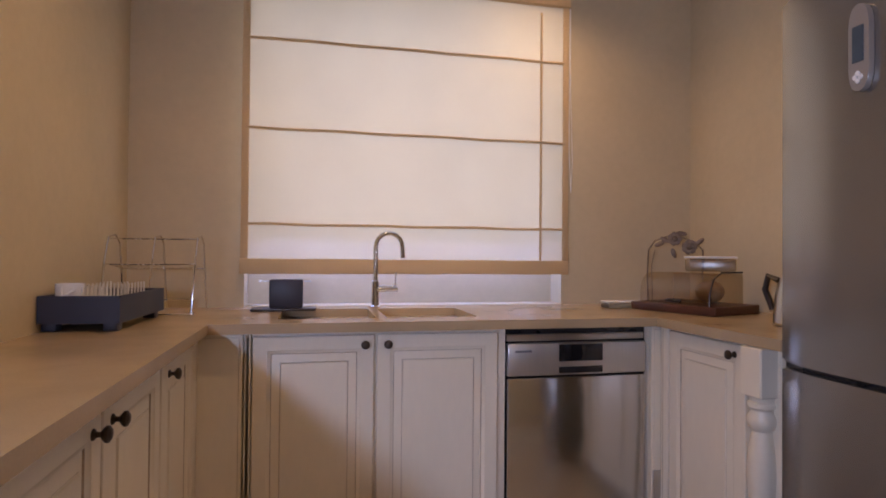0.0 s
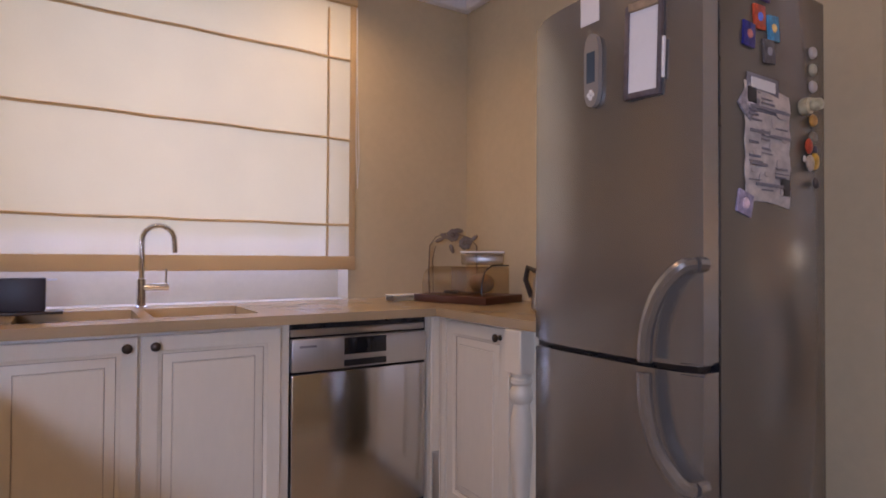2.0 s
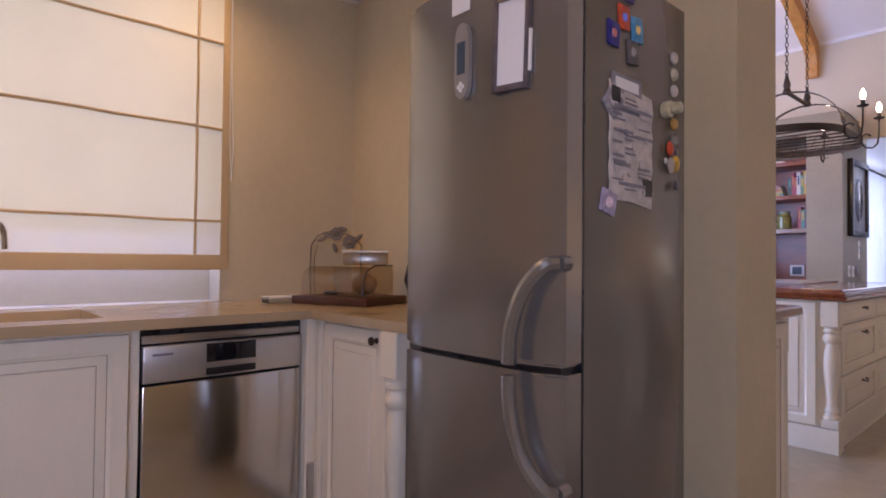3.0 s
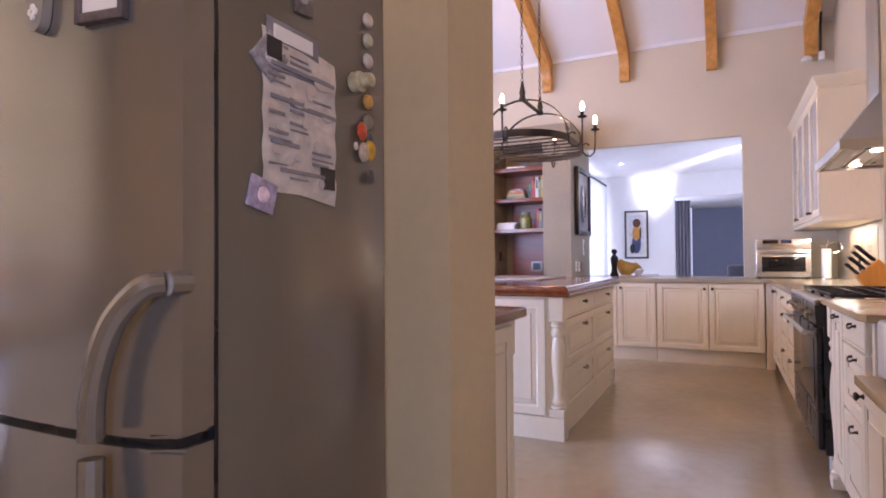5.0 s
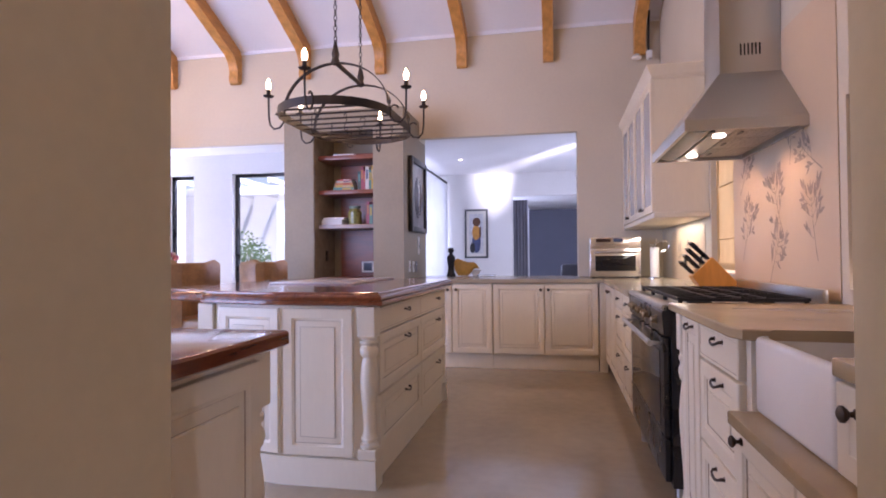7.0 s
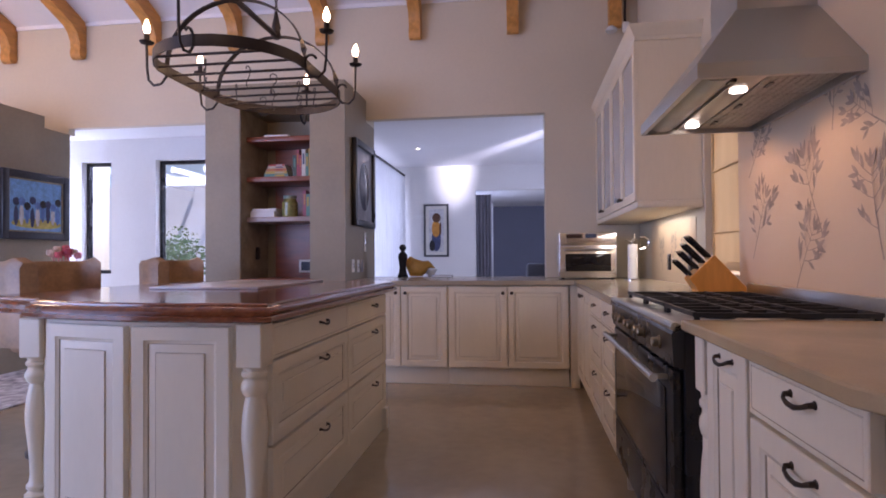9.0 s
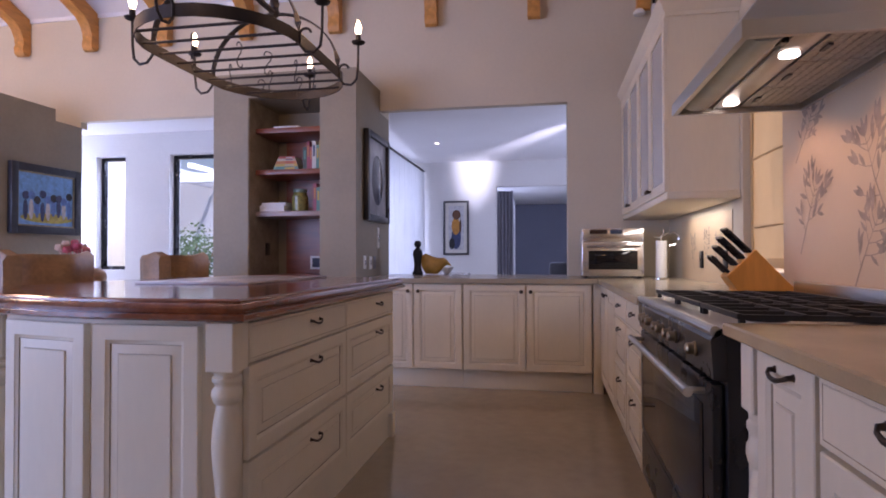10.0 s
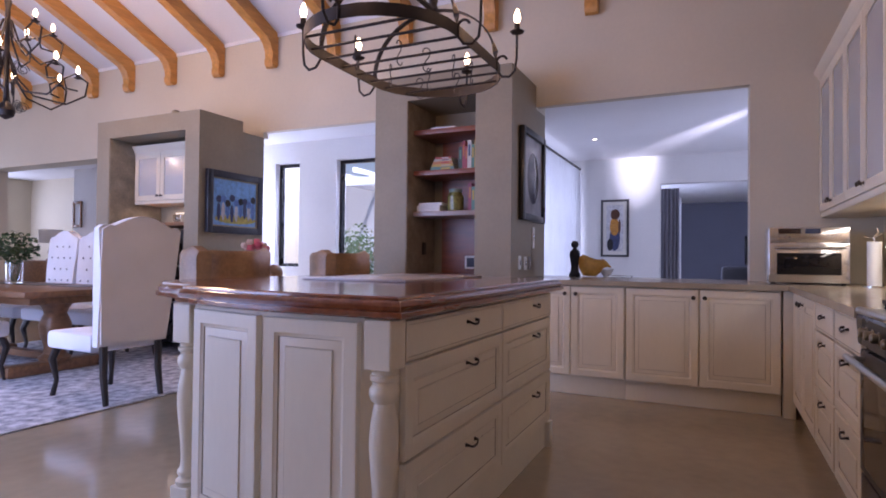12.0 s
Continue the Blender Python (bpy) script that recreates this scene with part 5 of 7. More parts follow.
part("canopy_band", cells([((-HW, 0.004, 0.0), (HW, 0.02, 0.05)), ((-HW, HD - 0.02, 0.0), (HW, HD, 0.05)), ((-HW, 0.02, 0.0), (-HW + 0.02, HD - 0.02, 0.05)), ((HW - 0.02, 0.02, 0.0), (HW, HD - 0.02, 0.05))]), STEEL, hd)
bm = bmesh.new()
lo = [bm.verts.new((x, y, 0.05)) for x, y in ((-HW, 0.004), (HW, 0.004), (HW, HD), (-HW, HD))]
hi = [bm.verts.new((x, y, 0.35)) for x, y in ((-0.16, 0.004), (0.16, 0.004), (0.16, 0.30), (-0.16, 0.30))]
for k in range(4):
    bm.faces.new((lo[k], lo[(k + 1) % 4], hi[(k + 1) % 4], hi[k]))
bm.faces.new(hi)
part("canopy", bm, STEEL, hd)
solid("chimney", [((-0.155, 0.004, 0.351), (0.155, 0.295, 1.75))], STEEL, hd, "", 0.003)
for i in range(6):
    solid("vent_slot", [((-0.157, 0.10 + i * 0.018, 0.44), (-0.1555, 0.108 + i * 0.018, 0.50))], BLACK, hd)
solid("underside", [((-HW + 0.021, 0.021, 0.028), (HW - 0.021, HD - 0.021, 0.034))], STEEL, hd)
FILTER = mat("filter_mesh", (0.42, 0.40, 0.37), 0.4, 1, 0.3, 90, 160, 0.5)
for i in range(3):
    x0 = -0.445 + i * 0.298
    f = solid("grease_filter", [((x0, 0.04, 0.018), (x0 + 0.290, 0.27, 0.0275))], FILTER, hd, "perforated steel filter", 0.003)
    solid("rib", [((x0 + 0.002, 0.05 + 0.03 * q, 0.0155), (x0 + 0.288, 0.058 + 0.03 * q, 0.0175)) for q in range(7)], FILTER, f)
    solid("catch", [((x0 + 0.115, 0.235, 0.010), (x0 + 0.175, 0.25, 0.0150))], BLACK, f)
solid("light_strip", [((-0.44, 0.285, 0.016), (0.44, 0.375, 0.0275))], STEEL, hd, "", 0.004)
bm = bmesh.new()
bm_prism(bm, [(0.41, 0.006), (0.44, -0.002), (0.48, 0.0), (0.505, 0.012), (0.505, 0.027), (0.41, 0.027)], -0.43, 0.38, Matrix(((0, 0, 1, 0), (1, 0, 0, 0), (0, 1, 0, 0), (0, 0, 0, 1))))
part("visor", bm, mat("grey_green_visor_plastic", (0.40, 0.42, 0.36), 0.22, 0, 0.08, 6, 60, 0), hd, "translucent grey visor bar")
solid("visor_clip", [((-0.40, 0.385, 0.002), (-0.36, 0.408, 0.0275))], BLACK, hd)
for x in (-0.255, 0.33):
    bm = bmesh.new()
    bm_lathe(bm, [(0.030, 0.006), (0.030, 0.0155)], 20, pose(x, 0.33, 0))
    part("halogen_lamp", bm, LED, hd, "lit halogen lens")
    spot_light("hood_lamp", (4.865 + x, -0.66, 1.695), (4.865 + x, -1.0, 1.0), 7.5, (1.0, 0.66, 0.36), 120, 0.03)

# ---- painted splashback ----
sp = thing("splashback", "cream splashback panel painted with grey leafy sprigs", "splashback", pose(0, KY0, 0))
solid("panel", [((4.13, 0.0005, 0.926), (5.545, 0.005, 2.25))], BACKSPLASH, sp)
solid("panel", [((6.30, 0.0005, 0.907), (7.6, 0.005, 1.36))], BACKSPLASH, sp)


def sprig(x, z, h, seed, lean=0.0, s=1.0):
    r_ = random.Random(seed)
    bm = bmesh.new()
    lay = [0.0062]

    def blade(px, pz, ang, L, W):
        lay[0] += 0.00004
        d, n = Vector((math.sin(ang), math.cos(ang))), Vector((math.cos(ang), -math.sin(ang)))
        vs = [bm.verts.new((px + d.x * L * u + n.x * W * v, lay[0], pz + d.y * L * u + n.y * W * v)) for u, v in ((0, 0), (0.25, 0.38), (0.55, 0.5), (0.85, 0.25), (1, 0), (0.85, -0.2), (0.55, -0.45), (0.25, -0.36))]
        bm.faces.new(vs)

    def stroke(p, q, w):
        sd = Vector(((q - p).y, -(q - p).x)).normalized() * w
        lay[0] += 0.00004
        bm.faces.new([bm.verts.new((c.x, lay[0], c.y)) for c in (p - sd, p + sd, q + sd * 0.8, q - sd * 0.8)])

    p, ang, n = Vector((x, z)), lean + 0.12, 12
    for k in range(n):
        ang += r_.uniform(-0.07, 0.05)
        q = p + Vector((math.sin(ang), math.cos(ang))) * h * 0.82 / n
        stroke(p, q, 0.0036 * (1.25 - k / n))
        p = q
        if k in (3, 5, 7, 9, 10):
            e = 1 if k % 4 == 3 else -1
            for side in ((e, -e) if k > 6 else (e,)):
                a2, b0 = ang + side * r_.uniform(0.8, 1.15), p
                for u in range(2):
                    b1 = b0 + Vector((math.sin(a2), math.cos(a2))) * h * r_.uniform(0.09, 0.14)
                    stroke(b0, b1, 0.002)
                    ll = h * r_.uniform(0.15, 0.21)
                    blade(b1.x, b1.y, a2 + r_.choice((-1, 1)) * r_.uniform(0.5, 0.8), ll, ll * 0.29)
                    a2 -= side * 0.18
                    b0 = b1
                ll = h * r_.uniform(0.16, 0.22)
                blade(b0.x, b0.y, a2, ll, ll * 0.29)
    for e in (-0.5, 0.0, 0.5):
        ll = h * 0.19
        blade(p.x, p.y, ang + e, ll, ll * 0.29)
    return tagged(part("painted_sprig", bm, LEAF_PRINT, sp), "grey-mauve painted leaf sprig", kind="stuff")


for k, (x, z, h, ln) in enumerate(((5.36, 1.09, 0.34, -0.55), (4.92, 0.955, 0.31, -0.50), (4.70, 1.18, 0.36, 0.30), (5.40, 1.49, 0.26, -0.9), (4.33, 1.09, 0.32, 0.22), (4.27, 1.49, 0.26, 0.95), (4.62, 1.56, 0.24, -0.2),
                                  (6.55, 0.98, 0.22, 0.1), (6.85, 1.02, 0.22, -0.1), (7.2, 0.99, 0.22, 0.1))):
    sprig(x, z, h * 1.15, k + 3, ln)
for x, z in ((6.42, 1.06), (6.98, 1.06)):
    s_ = thing("power_socket", "dark double wall socket on the splashback", "socket", pose(x, KY0 + 0.006, z))
    solid("plate", [((-0.04, 0, -0.06), (0.04, 0.010, 0.06))], BLACK, s_, "", 0.003)
    solid("switch", [((-0.012, 0.011, 0.01), (0.012, 0.014, 0.03))], GREY_INK, s_, "", 0.001)

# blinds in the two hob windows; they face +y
# plain linen in truth; the warm light on it is put into the cloth colour
roman_blind("roman_blind", "linen roman blind in the narrow window, coloured orange for warm light", pose(6.12, KY0 - 0.06, 0, 0, 0, 180), 0.56, 1.02, 2.30, (1.24, 1.62, 1.98), 0.05, False, BLIND_WARM)
roman_blind("roman_blind", "linen roman blind in the window over the sink, coloured orange for warm light", pose(4.065, KY0 - 0.06, 0, 0, 0, 180), 0.76, 1.06, 1.72, (1.25, 1.46), 0.05, False, BLIND_WARM)


# ---- wall cabinets ----
def wall_cabinet(label, m, w, d, z0, z1, doors, trim=True):
    c = thing("wall_cabinet", label, "wall cabinet", m, "wall cabinets")
    t = 0.02
    part("carcass", cells([((0, 0, z0), (t, d, z1)), ((w - t, 0, z0), (w, d, z1)), ((t, 0, z0), (w - t, d, z0 + t)), ((t, 0, z1 - t), (w - t, d, z1)), ((t, d - t, z0 + t), (w - t, d, z1 - t)), ((t, 0.02, (z0 + z1) / 2), (w - t, d - t, (z0 + z1) / 2 + t))]), PAINT, c)
    solid("light_rail", [((-0.012, -0.014, z0 - 0.045), (w + 0.012, d, z0 - 0.001))], PAINT, c, "", 0.008)
    bm = bmesh.new()
    prof = [(0.0, 0.0), (-0.018, 0.0), (-0.020, 0.02), (-0.030, 0.03), (-0.036, 0.05), (-0.055, 0.075), (-0.058, 0.095), (0.0, 0.095)]
    rings = []
    for o, z in prof:
        rings.append([bm.verts.new(v) for v in ((o, o, z1 + z), (w - o, o, z1 + z), (w - o, d, z1 + z), (o, d, z1 + z))])
    for p, q in zip(rings, rings[1:]):
        for k in range(4):
            bm.faces.new((p[k], p[(k + 1) % 4], q[(k + 1) % 4], q[k]))
    bm.faces.new(rings[-2])
    part("cornice", bm, PAINT, c)
    dw = w / doors
    for i in range(doors):
        x0, x1, fw = i * dw + 0.003, (i + 1) * dw - 0.003, 0.06
        f = part("glass_door", cells([((x0, -0.022, z0), (x0 + fw, -0.001, z1)), ((x1 - fw, -0.022, z0), (x1, -0.001, z1)), ((x0 + fw, -0.022, z0), (x1 - fw, -0.001, z0 + fw)), ((x0 + fw, -0.022, z1 - fw), (x1 - fw, -0.001, z1))]), PAINT, c)
        solid("pane", [((x0 + fw, -0.014, z0 + fw), (x1 - fw, -0.009, z1 - fw))], FROSTED, f, "reeded glass")
        h = new("knob", knob_mesh())
        h.parent = f
        h.location = ((x1 - 0.03) if i % 2 == 0 else (x0 + 0.03), -0.022, z0 + 0.05)
    return c


wall_cabinet("white glass-fronted wall cabinet above the far worktop", pose(8.125, -0.612, 0, 0, 0, 180), 1.965, 0.386, 1.458, 2.48, 4)
wall_cabinet("white glass-fronted wall cabinet over the sink window", pose(3.22, -0.66, 0, 0, 0, 180), 0.82, 0.338, 1.48, 2.45, 2)

# ---- worktop things ----
BRIGHT_STEEL = mat("bright_polished_steel", (0.80, 0.80, 0.81), 0.2, 1, 0.03, 2, 30, 0)
mo = thing("compact_oven", "stainless steel countertop oven with dark glass door", "oven", pose(7.55, -0.20, 0.906, 0, 0, -90))
solid("case", [((0, 0.02, 0.012), (0.49, 0.38, 0.41))], BRIGHT_STEEL, mo, "", 0.006)
solid("fascia", [((0, 0, 0.30), (0.49, 0.019, 0.41))], BRIGHT_STEEL, mo, "", 0.004)
solid("display", [((0.06, -0.003, 0.362), (0.20, -0.0005, 0.398))], mat("brown_display", (0.035, 0.02, 0.016), 0.12, 0, 0.3, 40, 60, 0), mo, "", 0.001)
solid("display", [((0.225, -0.003, 0.362), (0.32, -0.0005, 0.398))], mat("blue_display", (0.05, 0.07, 0.12), 0.12, 0, 0.3, 40, 60, 0), mo, "", 0.001)
for x in (0.07, 0.10, 0.13, 0.36, 0.385, 0.41, 0.435):
    bm = bmesh.new()
    bm_lathe(bm, [(0.006, 0), (0.005, 0.004)], 8, pose(x, 0.0, 0.338 if x < 0.3 else 0.35, 90))
    part("button", bm, GREY_INK, mo)
solid("door", [((0, -0.006, 0.02), (0.49, 0.019, 0.292))], BRIGHT_STEEL, mo, "", 0.005)
solid("door_window", [((0.05, -0.009, 0.07), (0.44, -0.0065, 0.225))], BLACK_GLASS, mo, "", 0.001)
bm = bmesh.new()
bm_tube(bm, [(0.03, -0.04, 0.262), (0.46, -0.04, 0.262)], 0.008, 10)
for x in (0.05, 0.44):
    bm_tube(bm, [(x, -0.04, 0.262), (x, -0.004, 0.262)], 0.006, 8)
part("handle", bm, CHROME, mo)
for x in (0.03, 0.46):
    solid("foot", [((x - 0.015, 0.05, 0), (x + 0.015, 0.33, 0.0115))], BLACK, mo)
pt = thing("paper_towel_holder", "white paper towel roll on a wire holder", "paper towels", pose(7.42, -0.80, 0.906))
bm = bmesh.new()
bm_lathe(bm, [(0.07, 0), (0.07, 0.008), (0.01, 0.010)], 24)
part("base", bm, CHROME, pt)
bm = bmesh.new()
bm_lathe(bm, [(0.041, 0.011), (0.042, 0.30), (0.02, 0.301), (0.018, 0.295)], 24)
part("roll", bm, PAPER, pt)
bm = bmesh.new()
bm_tube(bm, [(0, 0, 0.28), (0.0, 0, 0.335), (0.0, -0.02, 0.36), (0.0, -0.015, 0.39)], 0.004, 6)
bm_tube(bm, [(0.0, 0.06, 0.335), (0.0, 0.0, 0.325), (0.0, -0.05, 0.36), (0.0, -0.10, 0.365), (0.0, -0.135, 0.335), (0.0, -0.13, 0.29), (0.0, -0.10, 0.27), (0.0, -0.06, 0.26)], 0.004, 6)
part("wire_arm", bm, CHROME, pt)
kb = thing("knife_block", "slanted orange beech knife block full of black knives", "knife block", pose(5.42, -0.77, 0.906, 0, 0, -90))
bm = bmesh.new()
bm_prism(bm, [(-0.03, 0.0), (0.22, 0.0), (0.215, 0.02), (0.045, 0.205), (-0.075, 0.085), (-0.03, 0.03)], -0.055, 0.055, XZ)
bmesh.ops.bevel(bm, geom=[e for e in bm.edges], offset=0.004, segments=1, affect="EDGES")
part("block", bm, BLOCK_WOOD, kb)
ax = Vector((-0.707, 0, 0.707))
for r_i, (u, ys_) in enumerate(((0.10, (-0.034, 0.0, 0.034)), (0.34, (-0.036, -0.012, 0.012, 0.036)), (0.58, (-0.034, 0.0, 0.034)), (0.86, (-0.03, 0.03)))):
    base = Vector((0.045, 0, 0.205)).lerp(Vector((-0.075, 0, 0.085)), u)
    for y in ys_:
        L = 0.145 - 0.014 * r_i
        k_ = thing("knife", "black-handled kitchen knife standing in the block", "knife", kb.matrix_basis @ Matrix.Translation(base + Vector((0, y, 0))), "knives in the block")
        bm = bmesh.new()
        bm_tube(bm, [ax * 0.002, ax * L * 0.15, ax * L * 0.5, ax * L * 0.85, ax * L], [0.0075, 0.009, 0.0085, 0.010, 0.007], 8)
        part("grip", bm, BLACK, k_)
        bm = bmesh.new()
        bm_tube(bm, [ax * L, ax * (L + 0.006)], 0.0072, 8)
        part("end_cap", bm, STEEL, k_)

# ---- pot rack chandelier ----
pr_ = thing("pot_rack_chandelier", "oval wrought iron pot rack chandelier with six lit candle bulbs", "chandelier", pose(5.22, 1.50, 2.035))
SL, SR = 0.24, 0.355


def oval(z, o=0.0, n=14):
    return [(SL + (SR + o) * math.cos(a), (SR + o) * math.sin(a), z) for a in [-math.pi / 2 + math.pi * k / n for k in range(n + 1)]] + [(-SL + (SR + o) * math.cos(a), (SR + o) * math.sin(a), z) for a in [math.pi / 2 + math.pi * k / n for k in range(n + 1)]]


bm = bmesh.new()
bm_tube(bm, oval(0.0), 0.004, closed=True, flat=(0.006, 0.052))
part("oval_band", bm, IRON, pr_)
for k in range(8):
    x = -0.46 + k * 0.1314
    hw = SR if abs(x) <= SL else math.sqrt(max(0.0, SR ** 2 - (abs(x) - SL) ** 2))
    bm = bmesh.new()
    bm_tube(bm, [(x, -hw, -0.01), (x, hw, -0.01)], 0.0065, 6)
    part("cross_bar", bm, IRON, pr_)
for x in (-SL, SL):
    bm = bmesh.new()
    bm_tube(bm, [(x, SR * math.cos(a), 0.02 + 0.31 * math.sin(a)) for a in [math.pi * k / 20 for k in range(21)]], 0.004, flat=(0.030, 0.007))
    part("hoop", bm, IRON, pr_)
    bm = bmesh.new()
    bm_lathe(bm, [(0.02, 0.32), (0.03, 0.335), (0.02, 0.365), (0.026, 0.385), (0.014, 0.44), (0.008, 0.475)], 12, pose(x, 0, 0))
    part("finial", bm, IRON, pr_)
    bm = bmesh.new()
    top = RIDGE_Z - 2.035 - abs(5.22 + x - RIDGE_X) * SLOPE - 0.01
    z = 0.465
    k = 0
    while z < top - 0.03:
        c_, s2 = (1, 0) if k % 2 else (0, 1)
        bm_tube(bm, [(x + 0.010 * math.cos(a) * c_, 0.010 * math.cos(a) * s2, z + 0.02 + 0.021 * math.sin(a)) for a in [2 * math.pi * q / 8 for q in range(8)]], 0.003, 4, True)
        z += 0.034
        k += 1
    tagged(part("chain", bm, IRON, pr_, "long iron link chain"), kind="stuff")
    bm = bmesh.new()
    bm_lathe(bm, [(0.04, top - 0.02), (0.045, top)], 14, pose(x, 0, 0))
    part("ceiling_plate", bm, IRON, pr_)
bm = bmesh.new()
bm_tube(bm, [(-SL, 0, 0.335), (SL, 0, 0.335)], 0.005, flat=(0.03, 0.012))
part("top_tie", bm, IRON, pr_)
for ax_, ay_, ang in ((-SL, -SR, -90), (SL, -SR, -90), (-SL, SR, 90), (SL, SR, 90), (-SL - SR, 0, 180), (SL + SR, 0, 0)):
    arm = Matrix.Translation((ax_, ay_, 0)) @ pose(0, 0, 0, 0, 0, ang)
    bm = bmesh.new()
    pts = [(0.030 + 0.028 * math.cos(a), 0, 0.012 + 0.028 * math.sin(a)) for a in [math.radians(20 + 26 * k) for k in range(7)]]
    pts += [(0.004, 0, -0.03), (0.03, 0, -0.062), (0.07, 0, -0.068), (0.098, 0, -0.04), (0.106, 0, 0.02), (0.108, 0, 0.135)]
    bm_tube(bm, [arm @ Vector(p) for p in pts], 0.0065, 7)
    a_ = part("scroll_arm", bm, IRON, pr_)
    tip = arm @ Vector((0.108, 0, 0.135))
    bm = bmesh.new()
    bm_lathe(bm, [(0.008, 0), (0.030, 0.008), (0.036, 0.016), (0.030, 0.014), (0.014, 0.014), (0.013, 0.055), (0.009, 0.056)], 14, Matrix.Translation(tip))
    part("candle_cup", bm, IRON, a_)
    bm = bmesh.new()
    bm_lathe(bm, [(0.009, 0.056), (0.013, 0.066), (0.017, 0.080), (0.0165, 0.092), (0.010, 0.112), (0.003, 0.128)], 14, Matrix.Translation(tip))
    part("bulb", bm, BULB, a_, "lit candle bulb")
    p = pr_.matrix_basis @ tip
    point_light("candle_lamp", (p.x, p.y, p.z + 0.15), 6.4, WARM, 0.03)
rng = random.Random(8)
for k, (hx, hy) in enumerate(((-0.33, 0.1), (-0.20, -0.05), (-0.20, 0.18), (-0.066, -0.12), (0.066, 0.15), (0.066, -0.2), (0.197, 0.0), (0.197, -0.24), (0.328, 0.12), (0.328, -0.1))):
    hk = thing("pan_hook", "small iron S-hook hanging on the pot rack", "hook", pr_.matrix_basis @ pose(hx if abs(hx) < 0.5 else 0, hy, -0.005, 0, 0, rng.uniform(0, 180)), "pot hooks")
    bm = bmesh.new()
    bm_tube(bm, [(0.018 * math.cos(a) - 0.0, 0, 0.006 + 0.016 * math.sin(a)) for a in [math.radians(-20 + 40 * q) for q in range(6)]] + [(-0.012, 0, -0.02), (0.012, 0, -0.055)] + [(-0.004 + 0.02 * math.cos(a), 0, -0.072 + 0.018 * math.sin(a)) for a in [math.radians(10 - 38 * q) for q in range(6)]], 0.0028, 5)
    part("wire", bm, IRON, hk)

# ---- alcove shelves and contents ----
for i, z in enumerate((2.215, 1.835, 1.455)):
    ob = solid("shelf", [((7.52, AY0 + 0.008, z), (7.96, AY1 - 0.008, z + 0.045))], SHELF_WOOD if i < 2 else mat("pale_red_shelf", (0.32, 0.24, 0.22), 0.3, 0, 0.15, 3, 18, 0.02), None, "", 0.003)
    tagged(ob, "thick red-brown wooden shelf in the alcove", "shelf", "alcove shelves")
tagged(solid("desk_top", [((7.42, AY0 + 0.008, 0.885), (7.96, AY1 - 0.008, 0.92))], SHELF_WOOD, None, "", 0.004), "red-brown wooden desk top in the alcove", "shelf")
rng = random.Random(11)
COLS = [(0.45, 0.30, 0.05), (0.03, 0.05, 0.12), (0.05, 0.07, 0.05), (0.40, 0.06, 0.04), (0.42, 0.36, 0.26), (0.30, 0.05, 0.07), (0.08, 0.20, 0.16), (0.50, 0.47, 0.44), (0.10, 0.06, 0.12), (0.45, 0.16, 0.04)]
BOOK = [mat("book_cover", c, 0.5, 0, 0.1, 12, 60, 0.02) for c in COLS]


def book(m, w, d, h, k):
    b = thing("book", "hardback book with a coloured spine on the alcove shelf", "book", m, "alcove books")
    part("cover", cells([((0, 0, 0), (0.003, d, h)), ((w - 0.003, 0, 0), (w, d, h)), ((0.003, 0, 0), (w - 0.003, 0.003, h))]), BOOK[k % 10], b)
    solid("pages", [((0.0035, 0.0035, 0.004), (w - 0.0035, d - 0.004, h - 0.004))], PAPER, b)
    solid("title_bar", [((w * 0.25, -0.0012, h * 0.45), (w * 0.75, -0.0003, h * 0.85))], BOOK[(k + 4) % 10], b)


def shelf_books(y_from, y_to, z, hmin, hmax, seed):
    r_ = random.Random(seed)
    y = y_from
    k = seed
    while y > y_to:
        w = r_.uniform(0.018, 0.038)
        book(pose(7.56, y, z + 0.0005, 0, 0, -90), w, r_.uniform(0.15, 0.2), r_.uniform(hmin, hmax), k + r_.randint(0, 3))
        y -= w + 0.001
        k += 1


shelf_books(2.27, 2.07, 1.88, 0.20, 0.27, 2)
shelf_books(2.17, 2.07, 1.50, 0.20, 0.26, 5)
z = 1.8805
for k in range(5):
    w = (0.034, 0.022, 0.026, 0.020, 0.018)[k]
    book(pose(7.57, 2.30 + 0.26 - 0.012 * k, z + w, 0, 90, -90) , w, 0.17, 0.24 - 0.02 * k, (6, 0, 9, 4, 3)[k])
    z += w + 0.001
for z, w, y0 in ((2.2605, 0.026, 2.56), (1.5005, 0.03, 2.70), (1.5315, 0.028, 2.70), (1.5605, 0.024, 2.68)):
    ob = solid("paper_stack", [((0, 0, 0), (0.24, 0.20, w))], PAPER, None, "", 0.002, pose(7.57, y0, z, 0, 0, -90))
    tagged(ob, "neat stack of white papers on the alcove shelf", "paper")
jr_ = thing("glass_jar", "squat green-yellow glass jar of preserves on the shelf", "jar", pose(7.66, 2.34, 1.5005))
bm = bmesh.new()
bm_lathe(bm, [(0.065, 0), (0.075, 0.015), (0.076, 0.14), (0.06, 0.165), (0.055, 0.18)], 24)
part("jar_body", bm, mat("preserve_glass", (0.20, 0.19, 0.06), 0.12, 0, 0.4, 30, 60, 0), jr_)
bm = bmesh.new()
bm_lathe(bm, [(0.062, 0.181), (0.063, 0.205), (0.058, 0.21), (0.01, 0.211)], 24)
part("lid", bm, mat("green_lid", (0.16, 0.22, 0.17), 0.4, 0, 0.1, 8, 60, 0), jr_)
th = thing("intercom_panel", "white wall panel with a dark square screen", "intercom", pose(7.958, 2.29, 1.03))
